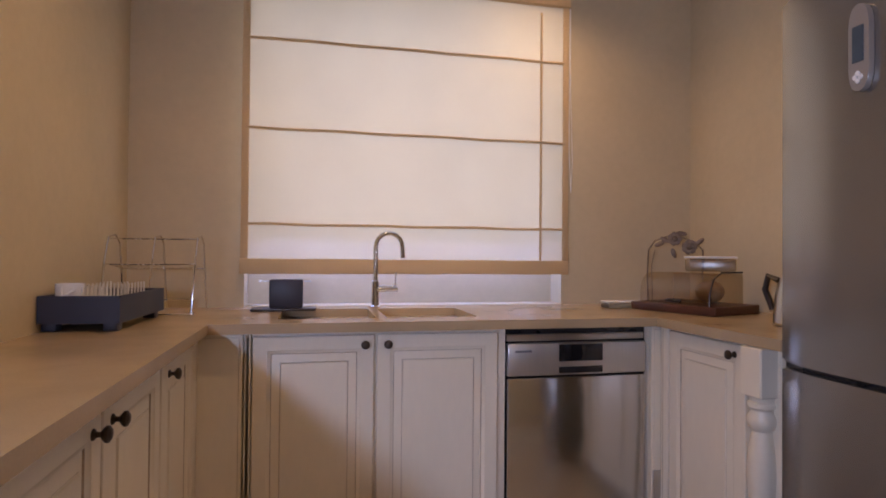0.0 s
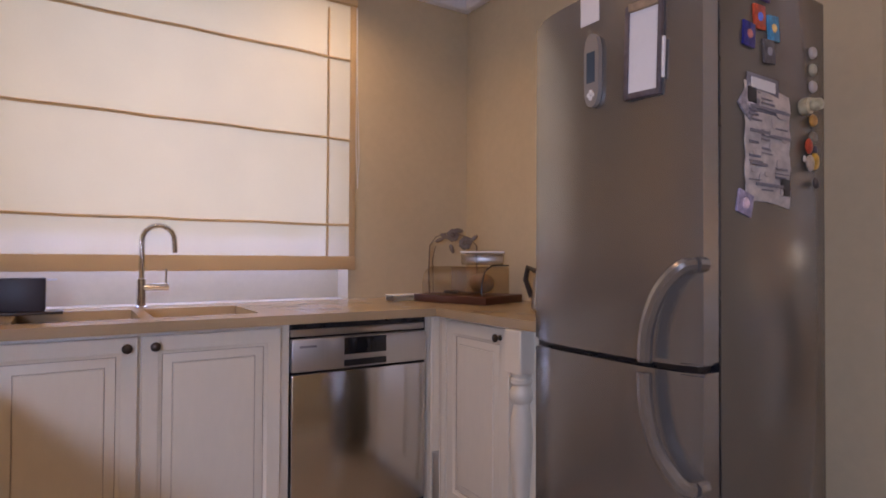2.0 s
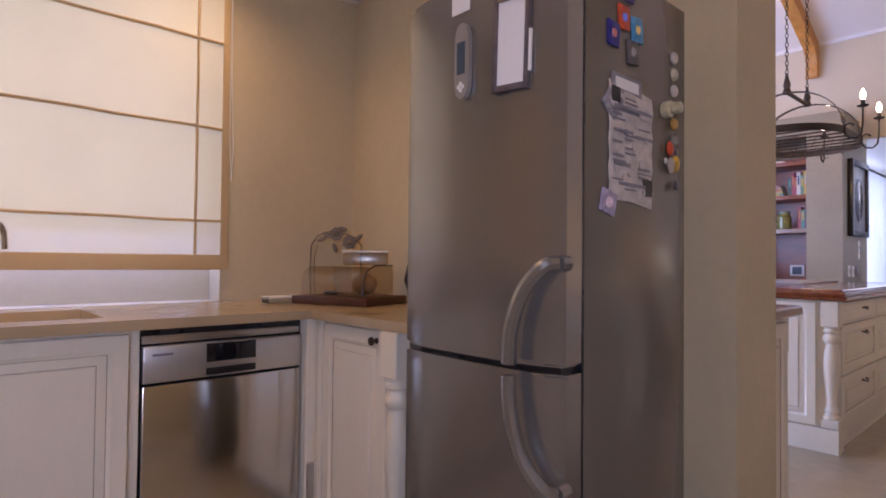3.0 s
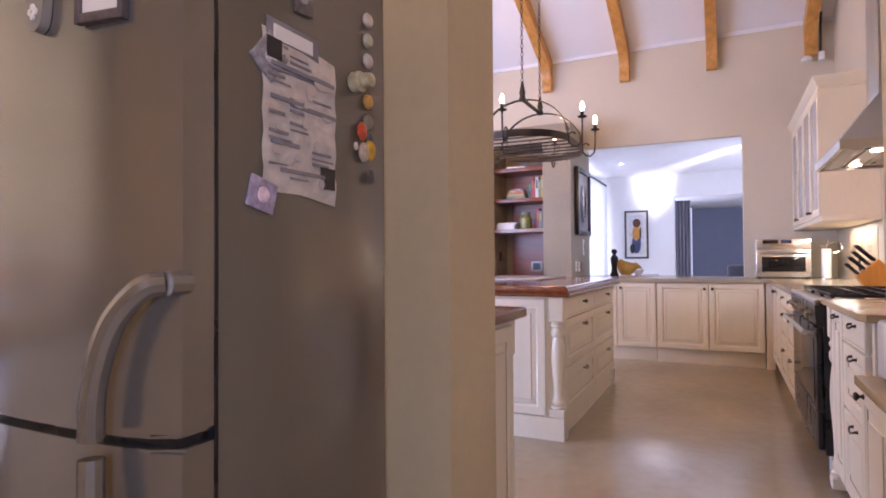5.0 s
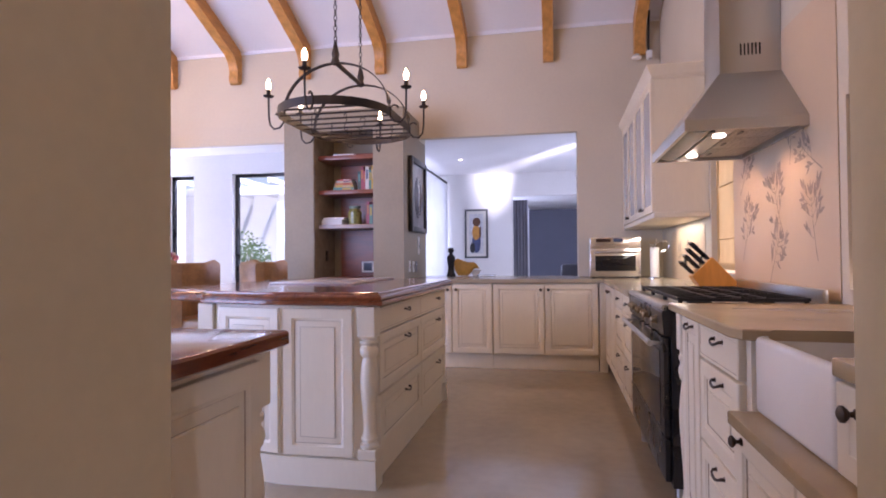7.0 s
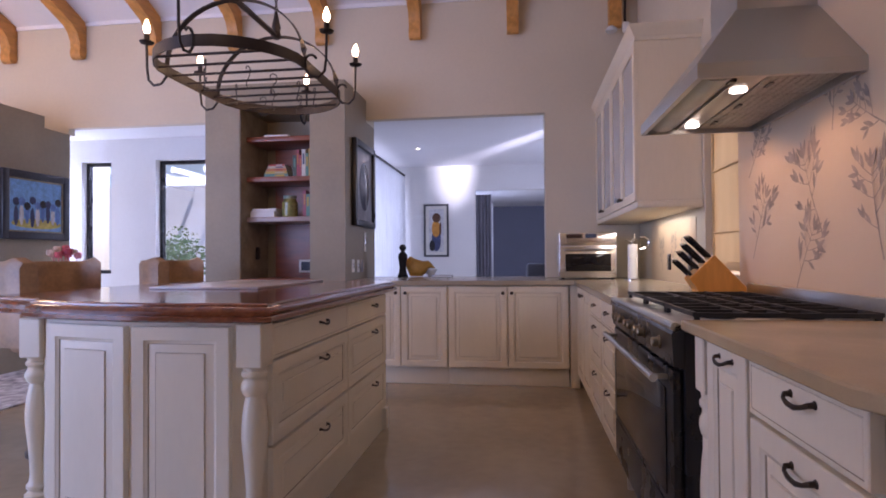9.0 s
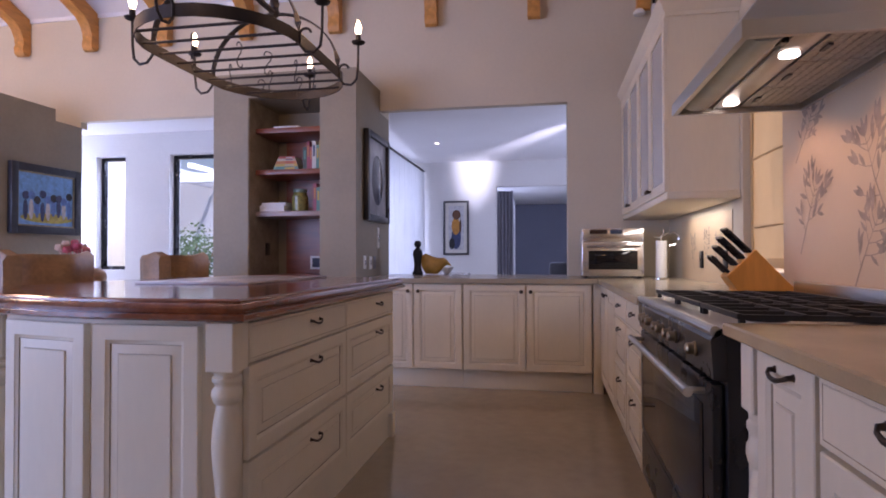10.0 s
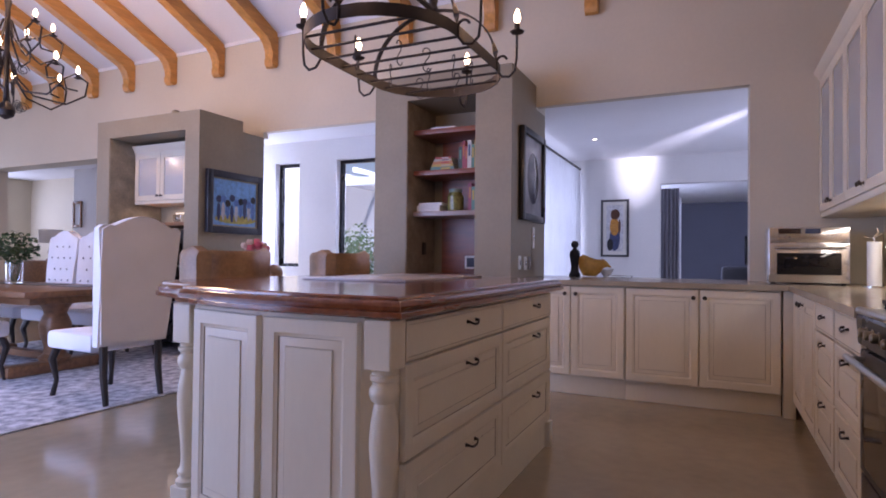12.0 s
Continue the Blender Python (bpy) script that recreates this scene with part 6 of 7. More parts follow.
solid("plate", [((-0.012, -0.075, -0.065), (0, 0.075, 0.065))], WHITE_PLASTIC, th, "", 0.004)
solid("screen", [((-0.0145, -0.05, -0.045), (-0.0125, 0.05, 0.045))], mat("dark_screen", (0.03, 0.035, 0.06), 0.15, 0, 0.1, 8, 60, 0), th)
s_ = thing("power_socket", "black wall socket in the mottled alcove side", "socket", pose(7.75, AY1 - 0.007, 1.16))
solid("plate", [((-0.04, -0.01, -0.06), (0.04, 0, 0.06))], BLACK, s_, "", 0.003)
for x, z, w, h, mt in ((7.63, 1.035, .035, .06, WHITE_PLASTIC), (7.80, 1.03, .035, .06, WHITE_PLASTIC), (7.93, 1.03, .035, .06, GREY_INK), (8.05, 1.27, .03, .10, WHITE_PLASTIC)):
    sw = thing("light_switch", "small wall switch plate on the taupe pier", "switch", pose(x, CY0, z))
    solid("plate", [((-w, -0.009, -h), (w, -0.0005, h))], mt, sw, "", 0.003)
    solid("rocker", [((-w * 0.4, -0.0125, -h * 0.4), (w * 0.4, -0.0095, h * 0.4))], CHROME, sw, "", 0.001)


# ---- framed pictures ----
def picture(label, m, w, h, fw, frame_m, art, mount=None, depth=0.035, slip=None):
    p = thing("framed_picture", label, "picture", m)
    for a, b in (((0, -depth, 0), (fw, -0.001, h)), ((w - fw, -depth, 0), (w, -0.001, h)), ((fw, -depth, 0), (w - fw, -0.001, fw)), ((fw, -depth, h - fw), (w - fw, -0.001, h))):
        solid("frame_bar", [(a, b)], frame_m, p, "", 0.006)
    if slip:
        g = 0.014
        for a, b in (((fw, 0), (fw + g, h)), ((w - fw - g, 0), (w - fw, h))):
            solid("slip", [((a[0], -depth * 0.7, fw), (b[0], -0.001, h - fw))], slip, p, "dull gold inner slip", 0.002)
        for z in (fw, h - fw - g):
            solid("slip", [((fw + g, -depth * 0.7, z), (w - fw - g, -0.001, z + g))], slip, p, "dull gold inner slip", 0.002)
    c = solid("canvas", [((fw, -depth * 0.45, fw), (w - fw, -0.002, h - fw))], mount or art[0], p)
    return p


def blobs(p, rows_):
    """Flat painted patches: (x, z, rx, rz, material, depth)."""
    for x, z, rx, rz, m_, y in rows_:
        bm = bmesh.new()
        bm_lathe(bm, [(1, 0), (0.98, 0.001)], 18, Matrix.Translation((x, y, z)) @ pose(0, 0, 0, 90) @ Matrix.Diagonal((rx, rz, 1, 1)))
        part("painted_patch", bm, m_, p)


FRAME_BLK = mat("black_frame", (0.015, 0.013, 0.013), 0.3, 0, 0.2, 8, 40, 0.03)
SILVER = mat("tarnished_silver", (0.30, 0.29, 0.28), 0.35, 0.8, 0.25, 10, 60, 0.1)
pa = picture("dark framed tall mirror-glazed print on the pier", pose(7.60, CY0, 1.415), 0.71, 0.83, 0.06, FRAME_BLK, (PAPER,), mat("glazed_print", (0.40, 0.40, 0.42), 0.06, 0, 0.3, 2, 8, 0), 0.05)
blobs(pa, [(0.36, 0.40, 0.18, 0.24, mat("print_shadow", (0.13, 0.13, 0.15), 0.1, 0, 0.3, 6, 20, 0), -0.0245)])
pb = picture("tall narrow framed painting of abstract orange and blue shapes", pose(LX, 1.875, 1.12, 0, 0, -90), 0.45, 0.945, 0.035, mat("grey_frame", (0.07, 0.07, 0.075), 0.4, 0, 0.1, 8, 40, 0.02), (PAPER,), mat("cream_mount", (0.62, 0.60, 0.55), 0.7, 0, 0.05, 8, 40, 0))
INKS = {n: mat("art_" + n, c, 0.6, 0, 0.25, 25, 70, 0.05) for n, c in (("ochre", (0.50, 0.22, 0.04)), ("brown", (0.10, 0.04, 0.02)), ("navy", (0.04, 0.055, 0.13)), ("blue", (0.10, 0.20, 0.48)), ("sky", (0.16, 0.36, 0.66)), ("sand", (0.45, 0.38, 0.10)), ("pale", (0.50, 0.50, 0.52)), ("black", (0.015, 0.015, 0.02)))}
solid("picture_field", [((0.09, -0.0175, 0.09), (0.36, -0.0162, 0.855))], INKS["pale"], pb)
blobs(pb, [(0.225, 0.30, 0.085, 0.20, INKS["navy"], -0.019), (0.22, 0.50, 0.075, 0.15, INKS["ochre"], -0.0205), (0.23, 0.70, 0.075, 0.085, INKS["brown"], -0.022), (0.15, 0.20, 0.05, 0.10, INKS["black"], -0.0195), (0.30, 0.50, 0.02, 0.12, INKS["brown"], -0.021)])
pc = picture("broad dark framed blue painting on the grey niche side", pose(7.243, NY0, 1.318), 0.825, 0.685, 0.075, mat("carved_dark_frame", (0.02, 0.02, 0.028), 0.35, 0, 0.4, 18, 60, 0.2), (INKS["sky"],), INKS["sky"], 0.05, mat("dull_gold", (0.30, 0.24, 0.15), 0.4, 0.5, 0.3, 20, 60, 0.05))
rows_ = [(0.425, 0.16, 0.31, 0.05, INKS["sand"], -0.024)]
rng = random.Random(3)
for k in range(9):
    x = 0.17 + 0.064 * k
    rows_ += [(x, 0.25 + rng.uniform(-.03, .03), 0.026, 0.10, INKS[("navy", "pale", "blue")[k % 3]], -0.0255 - 0.0003 * k), (x, 0.36 + rng.uniform(-.03, .05), 0.04, 0.04, INKS[("navy", "black", "blue")[(k * 2) % 3]], -0.029 - 0.0003 * k)]
blobs(pc, rows_)

# ---- servery ledge ornaments ----
sg = bmesh.new()
bm_lathe(sg, [(0.055, 0), (0.058, 0.02), (0.042, 0.05), (0.034, 0.12), (0.045, 0.20), (0.052, 0.25), (0.045, 0.29), (0.022, 0.315), (0.018, 0.33), (0.034, 0.35), (0.038, 0.375), (0.026, 0.405), (0.004, 0.412)], 16)
ob = part("statuette", sg, mat("dark_bronze_cast", (0.02, 0.022, 0.03), 0.4, 0.5, 0.3, 12, 40, 0.1))
ob.location = (8.33, 1.375, 0.906)
ob.scale = (0.85, 1.0, 0.83)
tagged(ob, "slim dark bronze statuette on the servery ledge", "statuette")
wd = bmesh.new()
rings_ = []
for y, z, ry, rz in ((0.10, 0.13, 0.012, 0.05), (0.06, 0.11, 0.045, 0.105), (0.0, 0.095, 0.06, 0.093), (-0.06, 0.085, 0.055, 0.083), (-0.10, 0.10, 0.045, 0.065), (-0.13, 0.125, 0.036, 0.045), (-0.165, 0.118, 0.018, 0.024), (-0.20, 0.092, 0.003, 0.006)):
    rings_.append([wd.verts.new((ry * math.cos(2 * math.pi * k / 14), y, z + rz * math.sin(2 * math.pi * k / 14))) for k in range(14)])
for p, q in zip(rings_, rings_[1:]):
    for k in range(14):
        wd.faces.new((p[k], p[(k + 1) % 14], q[(k + 1) % 14], q[k]))
wd.faces.new(list(reversed(rings_[0])))
wd.faces.new(rings_[-1])
ob = part("wooden_bird", wd, mat("golden_carved_wood", (0.50, 0.27, 0.05), 0.45, 0, 0.2, 8, 30, 0.1))
ob.location = (8.33, 1.235, 0.907)
tagged(ob, "golden carved wooden bird ornament on the ledge", "ornament")
bm = bmesh.new()
bm_lathe(bm, [(0.03, 0), (0.035, 0.01), (0.07, 0.075), (0.066, 0.075), (0.02, 0.014)], 20, pose(8.42, 1.09, 0.906))
tagged(part("white_bowl", bm, CERAMIC), "small white bowl on the servery ledge", "bowl")
tagged(solid("glass_dish", [((8.28, 0.85, 0.9065), (8.42, 1.06, 0.925))], glass("dish_glass"), None, "", 0.006), "shallow clear glass dish on the ledge", "dish")

# ---- lounge and den ----
cu = thing("sheer_curtains", "white sheer pleated curtains on a dark rail", "curtains", pose(9.0, 2.22, 0.0))


def pleats(bm, L, h, n, amp, z0=0.02):
    m_ = n * 6
    lo = [bm.verts.new((L * i / m_, amp * math.sin(2 * math.pi * i / 6) + 0.01 * math.sin(i * 0.37), z0)) for i in range(m_ + 1)]
    hi = [bm.verts.new((v.co.x, v.co.y * 0.7, h)) for v in lo]
    for i in range(m_):
        bm.faces.new((lo[i], lo[i + 1], hi[i + 1], hi[i]))


bm = bmesh.new()
pleats(bm, 3.50, 2.56, 36, 0.032)
part("curtain", bm, SHEER, cu)
bm = bmesh.new()
bm_tube(bm, [(-0.2, 0, 2.593), (3.56, 0, 2.593)], 0.018, 10)
part("rail", bm, IRON, cu)
cv = thing("door_curtain", "grey drawn-back curtain beside the den doorway", "curtains", pose(LX + 0.3, 0.98, 0.0, 0, 0, -90))
bm = bmesh.new()
pleats(bm, 0.30, 2.25, 5, 0.03)
part("curtain", bm, mat("grey_curtain", (0.20, 0.20, 0.24), 0.9, 0, 0.1, 5, 200, 0.2), cv)
cw = thing("den_curtain", "pale sheer curtain at the den window", "curtains", pose(14.0, 1.15, 0.0, 0, 0, -80))
bm = bmesh.new()
pleats(bm, 0.45, 2.2, 6, 0.03)
part("curtain", bm, SHEER, cw)
tv = thing("television", "black flat television on the den wall", "television", pose(18.99, -0.52, 0.98, 0, 0, -90))
solid("screen", [((0, -0.05, 0), (1.2, -0.005, 0.72))], BLACK_GLASS, tv, "", 0.01)
ac = thing("armchair", "dark grey armchair in the den", "armchair", pose(14.2, -0.35, 0.0))
solid("seat", [((-0.4, -0.4, 0.12), (0.4, 0.4, 0.45))], mat("dark_grey_cloth", (0.05, 0.05, 0.06), 0.9, 0, 0.1, 5, 200, 0.2), ac, "", 0.05)
solid("backrest", [((0.2, -0.4, 0.451), (0.42, 0.4, 0.98))], bpy.data.materials["dark_grey_cloth"], ac, "", 0.08)
dl = thing("downlight", "small round recessed ceiling downlight", "downlight", pose(10.9, 1.67, LZ))
bm = bmesh.new()
bm_lathe(bm, [(0.045, -0.006), (0.045, -0.0005)], 18)
part("bezel", bm, WHITE_PLASTIC, dl)
bm = bmesh.new()
bm_lathe(bm, [(0.028, -0.010), (0.028, -0.0065)], 16)
part("lens", bm, LED, dl)

# ---- bar stools ----
def bar_stool(m):
    s = thing("bar_stool", "worn tan leather bar stool with winged back", "bar stool", m, "bar stools")
    bm = bmesh.new()
    n = 16
    path = [(-0.262, -0.07), (-0.268, -0.02), (-0.26, 0.05), (-0.235, 0.10), (-0.18, 0.135), (-0.1, 0.15), (0.1, 0.15), (0.18, 0.135), (0.235, 0.10), (0.26, 0.05), (0.268, -0.02), (0.262, -0.07)]
    rings = []
    for i, (x, y) in enumerate(path):
        u = i / (len(path) - 1)
        edge = abs(2 * u - 1)
        top = 1.10 + (0.022 if edge > 0.75 else 0.0) - (0.03 if edge > 0.95 else 0)
        a = math.atan2(y + 0.3, x)
        nx, ny = math.cos(a) * 0.035, math.sin(a) * 0.035
        rings.append([bm.verts.new(v) for v in ((x - nx, y - ny, 0.66), (x + nx, y + ny, 0.64), (x + nx * 1.3, y + ny * 1.3, top - 0.03), (x + nx * 0.8, y + ny * 0.8, top), (x - nx * 0.6, y - ny * 0.6, top), (x - nx, y - ny, top - 0.03))])
    for p, q in zip(rings, rings[1:]):
        for k in range(6):
            bm.faces.new((p[k], p[(k + 1) % 6], q[(k + 1) % 6], q[k]))
    bm.faces.new(list(reversed(rings[0])))
    bm.faces.new(rings[-1])
    part("backrest", bm, LEATHER, s)
    solid("seat", [((-0.225, -0.24, 0.60), (0.225, 0.10, 0.70))], LEATHER, s, "", 0.03)
    bm = bmesh.new()
    bm_lathe(bm, [(0.20, 0.0), (0.20, 0.015), (0.05, 0.04), (0.03, 0.08), (0.03, 0.56), (0.09, 0.599)], 20, pose(0.05, -0.02, 0))
    part("pedestal", bm, DARK_WOOD, s)
    return s


bs = bar_stool(pose(5.37, 2.80, 0))
copy_thing(bs, pose(6.60, 2.84, 0))

# ---- dining ----
tagged(solid("rug", [((4.3, 3.93, 0.001), (8.0, 7.6, 0.014))], RUG, None, "", 0.004), "mottled white and grey woven rug under the table", "rug")


def dining_chair(m, tuft=False):
    c = thing("dining_chair", "white linen dining chair with camel back and dark legs" if not tuft else "white button-tufted linen dining chair with dark legs", "dining chair", m, "dining chairs")
    bm = bmesh.new()
    n = 20
    fr_, bk = [], []
    prof = []
    for i in range(n + 1):
        u = -1 + 2 * i / n
        z = 1.225 + 0.105 * max(0.0, math.cos(u * math.pi * 0.52)) ** 1.5 + 0.035 * math.exp(-((abs(u) - 0.92) / 0.07) ** 2)
        prof.append((0.318 * u, z))
    poly = [(-0.265, 0.41)] + [(-0.29, 0.9)] + prof + [(0.29, 0.9), (0.265, 0.41)]
    bm_prism(bm, poly, -0.045, 0.045, Matrix(((1, 0, 0, 0), (0, 0, 1, 0), (0, 1, 0, 0), (0, 0, 0, 1))))
    bmesh.ops.bevel(bm, geom=[e for e in bm.edges if abs(e.verts[0].co.y - e.verts[1].co.y) < 1e-4], offset=0.018, segments=2, affect="EDGES")
    for v in bm.verts:
        v.co.y -= (v.co.z - 0.41) * 0.10
    b = part("backrest", bm, LINEN, c)
    if tuft:
        for r_ in range(5):
            for q in range(3 + r_ % 2):
                bm = bmesh.new()
                bmesh.ops.create_icosphere(bm, subdivisions=1, radius=0.013)
                zz = 0.62 + r_ * 0.13
                # grey button colour paints in the shade of the tufting dimples
                part("button", bm, mat("tuft_shadow", (0.35, 0.33, 0.35), 0.9, 0, 0.1, 9, 60, 0), b, "", pose(-0.15 + q * 0.13 - (r_ % 2) * 0.045, 0.046 - (zz - 0.41) * 0.10, zz))
    solid("seat", [((-0.27, 0.047, 0.36), (0.27, 0.60, 0.49))], LINEN, c, "", 0.03)
    for x in (-0.21, 0.21):
        bm = bmesh.new()
        bm_tube(bm, [(x, -0.01, 0.41), (x, -0.015, 0.2), (x, -0.05, 0.0)], [0.028, 0.026, 0.02], 8)
        part("leg", bm, DARK_WOOD, c)
        bm = bmesh.new()
        bm_tube(bm, [(x, 0.56, 0.36), (x * 1.08, 0.59, 0.27), (x, 0.56, 0.12), (x * 1.05, 0.59, 0.0)], [0.030, 0.028, 0.016, 0.02], 8)
        part("leg", bm, DARK_WOOD, c)
    return c


dining_chair(pose(5.62, 4.02, 0.0145, 0, 0, -3))
c2 = dining_chair(pose(6.95, 6.47, 0.0145, 0, 0, 90), True)
copy_thing(c2, pose(6.98, 7.12, 0.0145, 0, 0, 86))
c3 = dining_chair(pose(5.0, 5.75, 0.0145, 0, 0, -90))
copy_thing(c3, pose(6.95, 5.72, 0.0145, 0, 0, 92))
dt = thing("dining_table", "heavy wooden trestle dining table with turned pedestals", "dining table", pose(6.0, 6.25, 0.0145, 0, 0, 90))
solid("tabletop", [((-1.2, -0.54, 0.70), (1.2, 0.54, 0.75))], OAK, dt, "", 0.008)
solid("apron", [((-1.05, -0.42, 0.63), (1.05, 0.42, 0.699))], OAK, dt, "", 0.004)
for x in (-0.70, 0.70):
    bm = bmesh.new()
    bm_lathe(bm, [(0.12, 0.10), (0.13, 0.13), (0.09, 0.16), (0.085, 0.22), (0.12, 0.34), (0.13, 0.42), (0.09, 0.52), (0.10, 0.56), (0.15, 0.63)], 20, pose(x, 0, 0))
    part("pedestal", bm, OAK, dt)
    solid("foot_rail", [((x - 0.07, -0.42, 0.0), (x + 0.07, 0.42, 0.10))], OAK, dt, "", 0.02)
solid("stretcher", [((-0.70, -0.05, 0.101), (0.70, 0.05, 0.16))], OAK, dt, "", 0.006)
for i, x in enumerate((5.6, 6.2, 6.8)):
    ob = solid("table_mat", [((6.1, x - 0.2, 0.766), (6.45, x + 0.2, 0.77))], DARK_WOOD)
    tagged(ob, "dark woven place mat on the dining table", "place mat", "place mats")


def leaf_cloud(bm, centre, rx, rz, count, seed, size=0.05):
    r_ = random.Random(seed)
    for _ in range(count):
        a, u, k = r_.uniform(0, 6.28), r_.uniform(-1, 1), r_.random() ** 0.4
        p = Vector(centre) + Vector((rx * k * math.cos(a) * math.sqrt(1 - u * u), rx * k * math.sin(a) * math.sqrt(1 - u * u), rz * k * u))
        m_ = Matrix.Translation(p) @ Euler((r_.uniform(-1, 1), r_.uniform(-1, 1), r_.uniform(0, 6.28))).to_matrix().to_4x4()
        s = size * r_.uniform(0.6, 1.3)
        vs = [bm.verts.new(m_ @ Vector(v)) for v in ((0, 0, 0), (s * 0.35, s * 0.4, 0.1 * s), (0, s, 0), (-s * 0.35, s * 0.4, 0.1 * s))]
        bm.faces.new(vs)


vs_ = thing("vase_of_greenery", "clear glass vase of dark green foliage on the dining table", "vase", pose(6.12, 6.42, 0.766))
bm = bmesh.new()
bm_lathe(bm, [(0.06, 0), (0.07, 0.01), (0.075, 0.22), (0.07, 0.22), (0.066, 0.02)], 20)
part("vase", bm, glass("vase_glass"), vs_)
bm = bmesh.new()
leaf_cloud(bm, (0, 0, 0.36), 0.22, 0.17, 420, 5)
for k in range(9):
    a = k * 0.7
    bm_tube(bm, [(0.02 * math.cos(a), 0.02 * math.sin(a), 0.03), (0.06 * math.cos(a), 0.06 * math.sin(a), 0.22), (0.14 * math.cos(a), 0.14 * math.sin(a), 0.40)], 0.003, 4)
tagged(part("foliage", bm, LEAF, vs_), kind="stuff")

# dining chandelier of scrolled arms
dc = thing("dining_chandelier", "dark scrolled iron chandelier with many lit bulbs over the table", "chandelier", pose(5.74, 5.9, 2.27))
bm = bmesh.new()
bm_lathe(bm, [(0.01, 0.0), (0.06, 0.03), (0.075, 0.08), (0.05, 0.13), (0.02, 0.16), (0.02, 0.5), (0.035, 0.56), (0.02, 0.62), (0.02, 1.0), (0.03, 1.06), (0.012, 1.12), (0.012, 2.515)], 16)
part("stem", bm, IRON, dc)
for tier, (n, R, z0, zt) in enumerate(((8, 0.60, 0.10, 0.62), (6, 0.40, 0.45, 1.0))):
    for k in range(n):
        rot = pose(0, 0, 0, 0, 0, 360 * k / n + 12 + tier * 25)
        bm = bmesh.new()
        pts = [(0.03, z0 + 0.45), (0.08, z0 + 0.28), (0.20, z0 + 0.14), (R - 0.15, z0 + 0.10), (R, z0 + 0.20), (R + 0.02, z0 + 0.33), (R - 0.08, z0 + 0.40), (R - 0.17, z0 + 0.34), (R - 0.15, z0 + 0.25), (R - 0.06, z0 + 0.24)]
        bm_tube(bm, [rot @ Vector((x, 0, z)) for x, z in pts], 0.0085, 6)
        bm_tube(bm, [rot @ Vector((0.12 + 0.05 * (1 - q / 22) * math.cos(q * 0.75), 0.0, z0 + 0.02 + 0.05 * (1 - q / 22) * math.sin(q * 0.75))) for q in range(16)], 0.004, 5)
        bm_tube(bm, [rot @ Vector((R - 0.08, 0, z0 + 0.40)), rot @ Vector((R - 0.06, 0, zt - 0.17))], 0.006, 6)
        a_ = part("scroll_arm", bm, IRON, dc)
        tip = rot @ Vector((R - 0.06, 0, zt - 0.17))
        bm = bmesh.new()
        bm_lathe(bm, [(0.006, 0), (0.034, 0.010), (0.036, 0.014), (0.013, 0.014), (0.012, 0.05), (0.008, 0.051)], 12, Matrix.Translation(tip))
        part("candle_cup", bm, IRON, a_)
        bm = bmesh.new()
        bm_lathe(bm, [(0.009, 0.051), (0.015, 0.068), (0.018, 0.085), (0.011, 0.11), (0.003, 0.125)], 12, Matrix.Translation(tip))
        part("bulb", bm, BULB, a_, "lit candle bulb")
point_light("dining_candle_glow", (5.74, 5.9, 3.5), 105, WARM, 0.25)

# niche contents
nc = wall_cabinet("white glass-fronted display cabinet in the taupe niche", pose(7.50, 6.515, 0, 0, 0, -90), 0.88, 0.355, 1.72, 2.28, 2)
for y in (0.24, 0.64):
    bm = bmesh.new()
    bm_lathe(bm, [(0.022, 2.243), (0.022, 2.256)], 14, pose(y, 0.16, 0))
    part("cabinet_lamp", bm, LED, nc, "small lit halogen lamp")
point_light("niche_cabinet_lamp", (7.66, 6.08, 2.20), 1.6, (1.0, 0.86, 0.66), 0.03)
area_light("niche_shelf_lamp", (7.66, 6.0, 1.665), (7.66, 6.0, 0), 0.2, 0.7, 3.0, (1.0, 0.9, 0.72))
tagged(solid("niche_shelf", [((7.30, 5.302, 1.40), (7.858, NI - 0.008, 1.44))], OAK, None, "", 0.004), "orange wooden shelf in the taupe niche", "shelf")
tagged(solid("silver_bowl", [((7.45, 5.45, 1.4405), (7.7, 5.85, 1.56))], glass("cut_glass", (0.9, 0.92, 0.92), 0.1), None, "", 0.05), "cut glass bowl on the niche shelf", "bowl")
nf = thing("wall_oven", "black built-in oven in the niche", "oven", pose(7.30, 6.39, 0.0, 0, 0, -90))
solid("case", [((0, 0.0, 0.10), (1.08, 0.55, 1.35))], BLACK, nf, "", 0.004)
for z in (0.95, 0.55):
    bm = bmesh.new()
    bm_tube(bm, [(0.1, -0.04, z), (0.98, -0.04, z)], 0.011, 8)
    part("handle", bm, STEEL, nf)
sn = thing("motion_sensor", "small taupe sensor dome on top of the niche block", "sensor", pose(7.5, 5.86, 2.621))
bm = bmesh.new()
bm_lathe(bm, [(0.05, 0), (0.05, 0.10), (0.04, 0.135), (0.01, 0.15)], 16)
part("dome", bm, TAUPE, sn)

# side table with flowers under the blue painting
sd = thing("side_table", "white painted side table with slim wooden legs", "side table", pose(7.35, 4.58, 0))
solid("top", [((-0.12, -0.20, 0.76), (0.75, 0.20, 0.79))], PAINT, sd, "", 0.005)
solid("drawer_box", [((-0.08, -0.17, 0.65), (0.70, 0.17, 0.759))], PAINT, sd, "", 0.004)
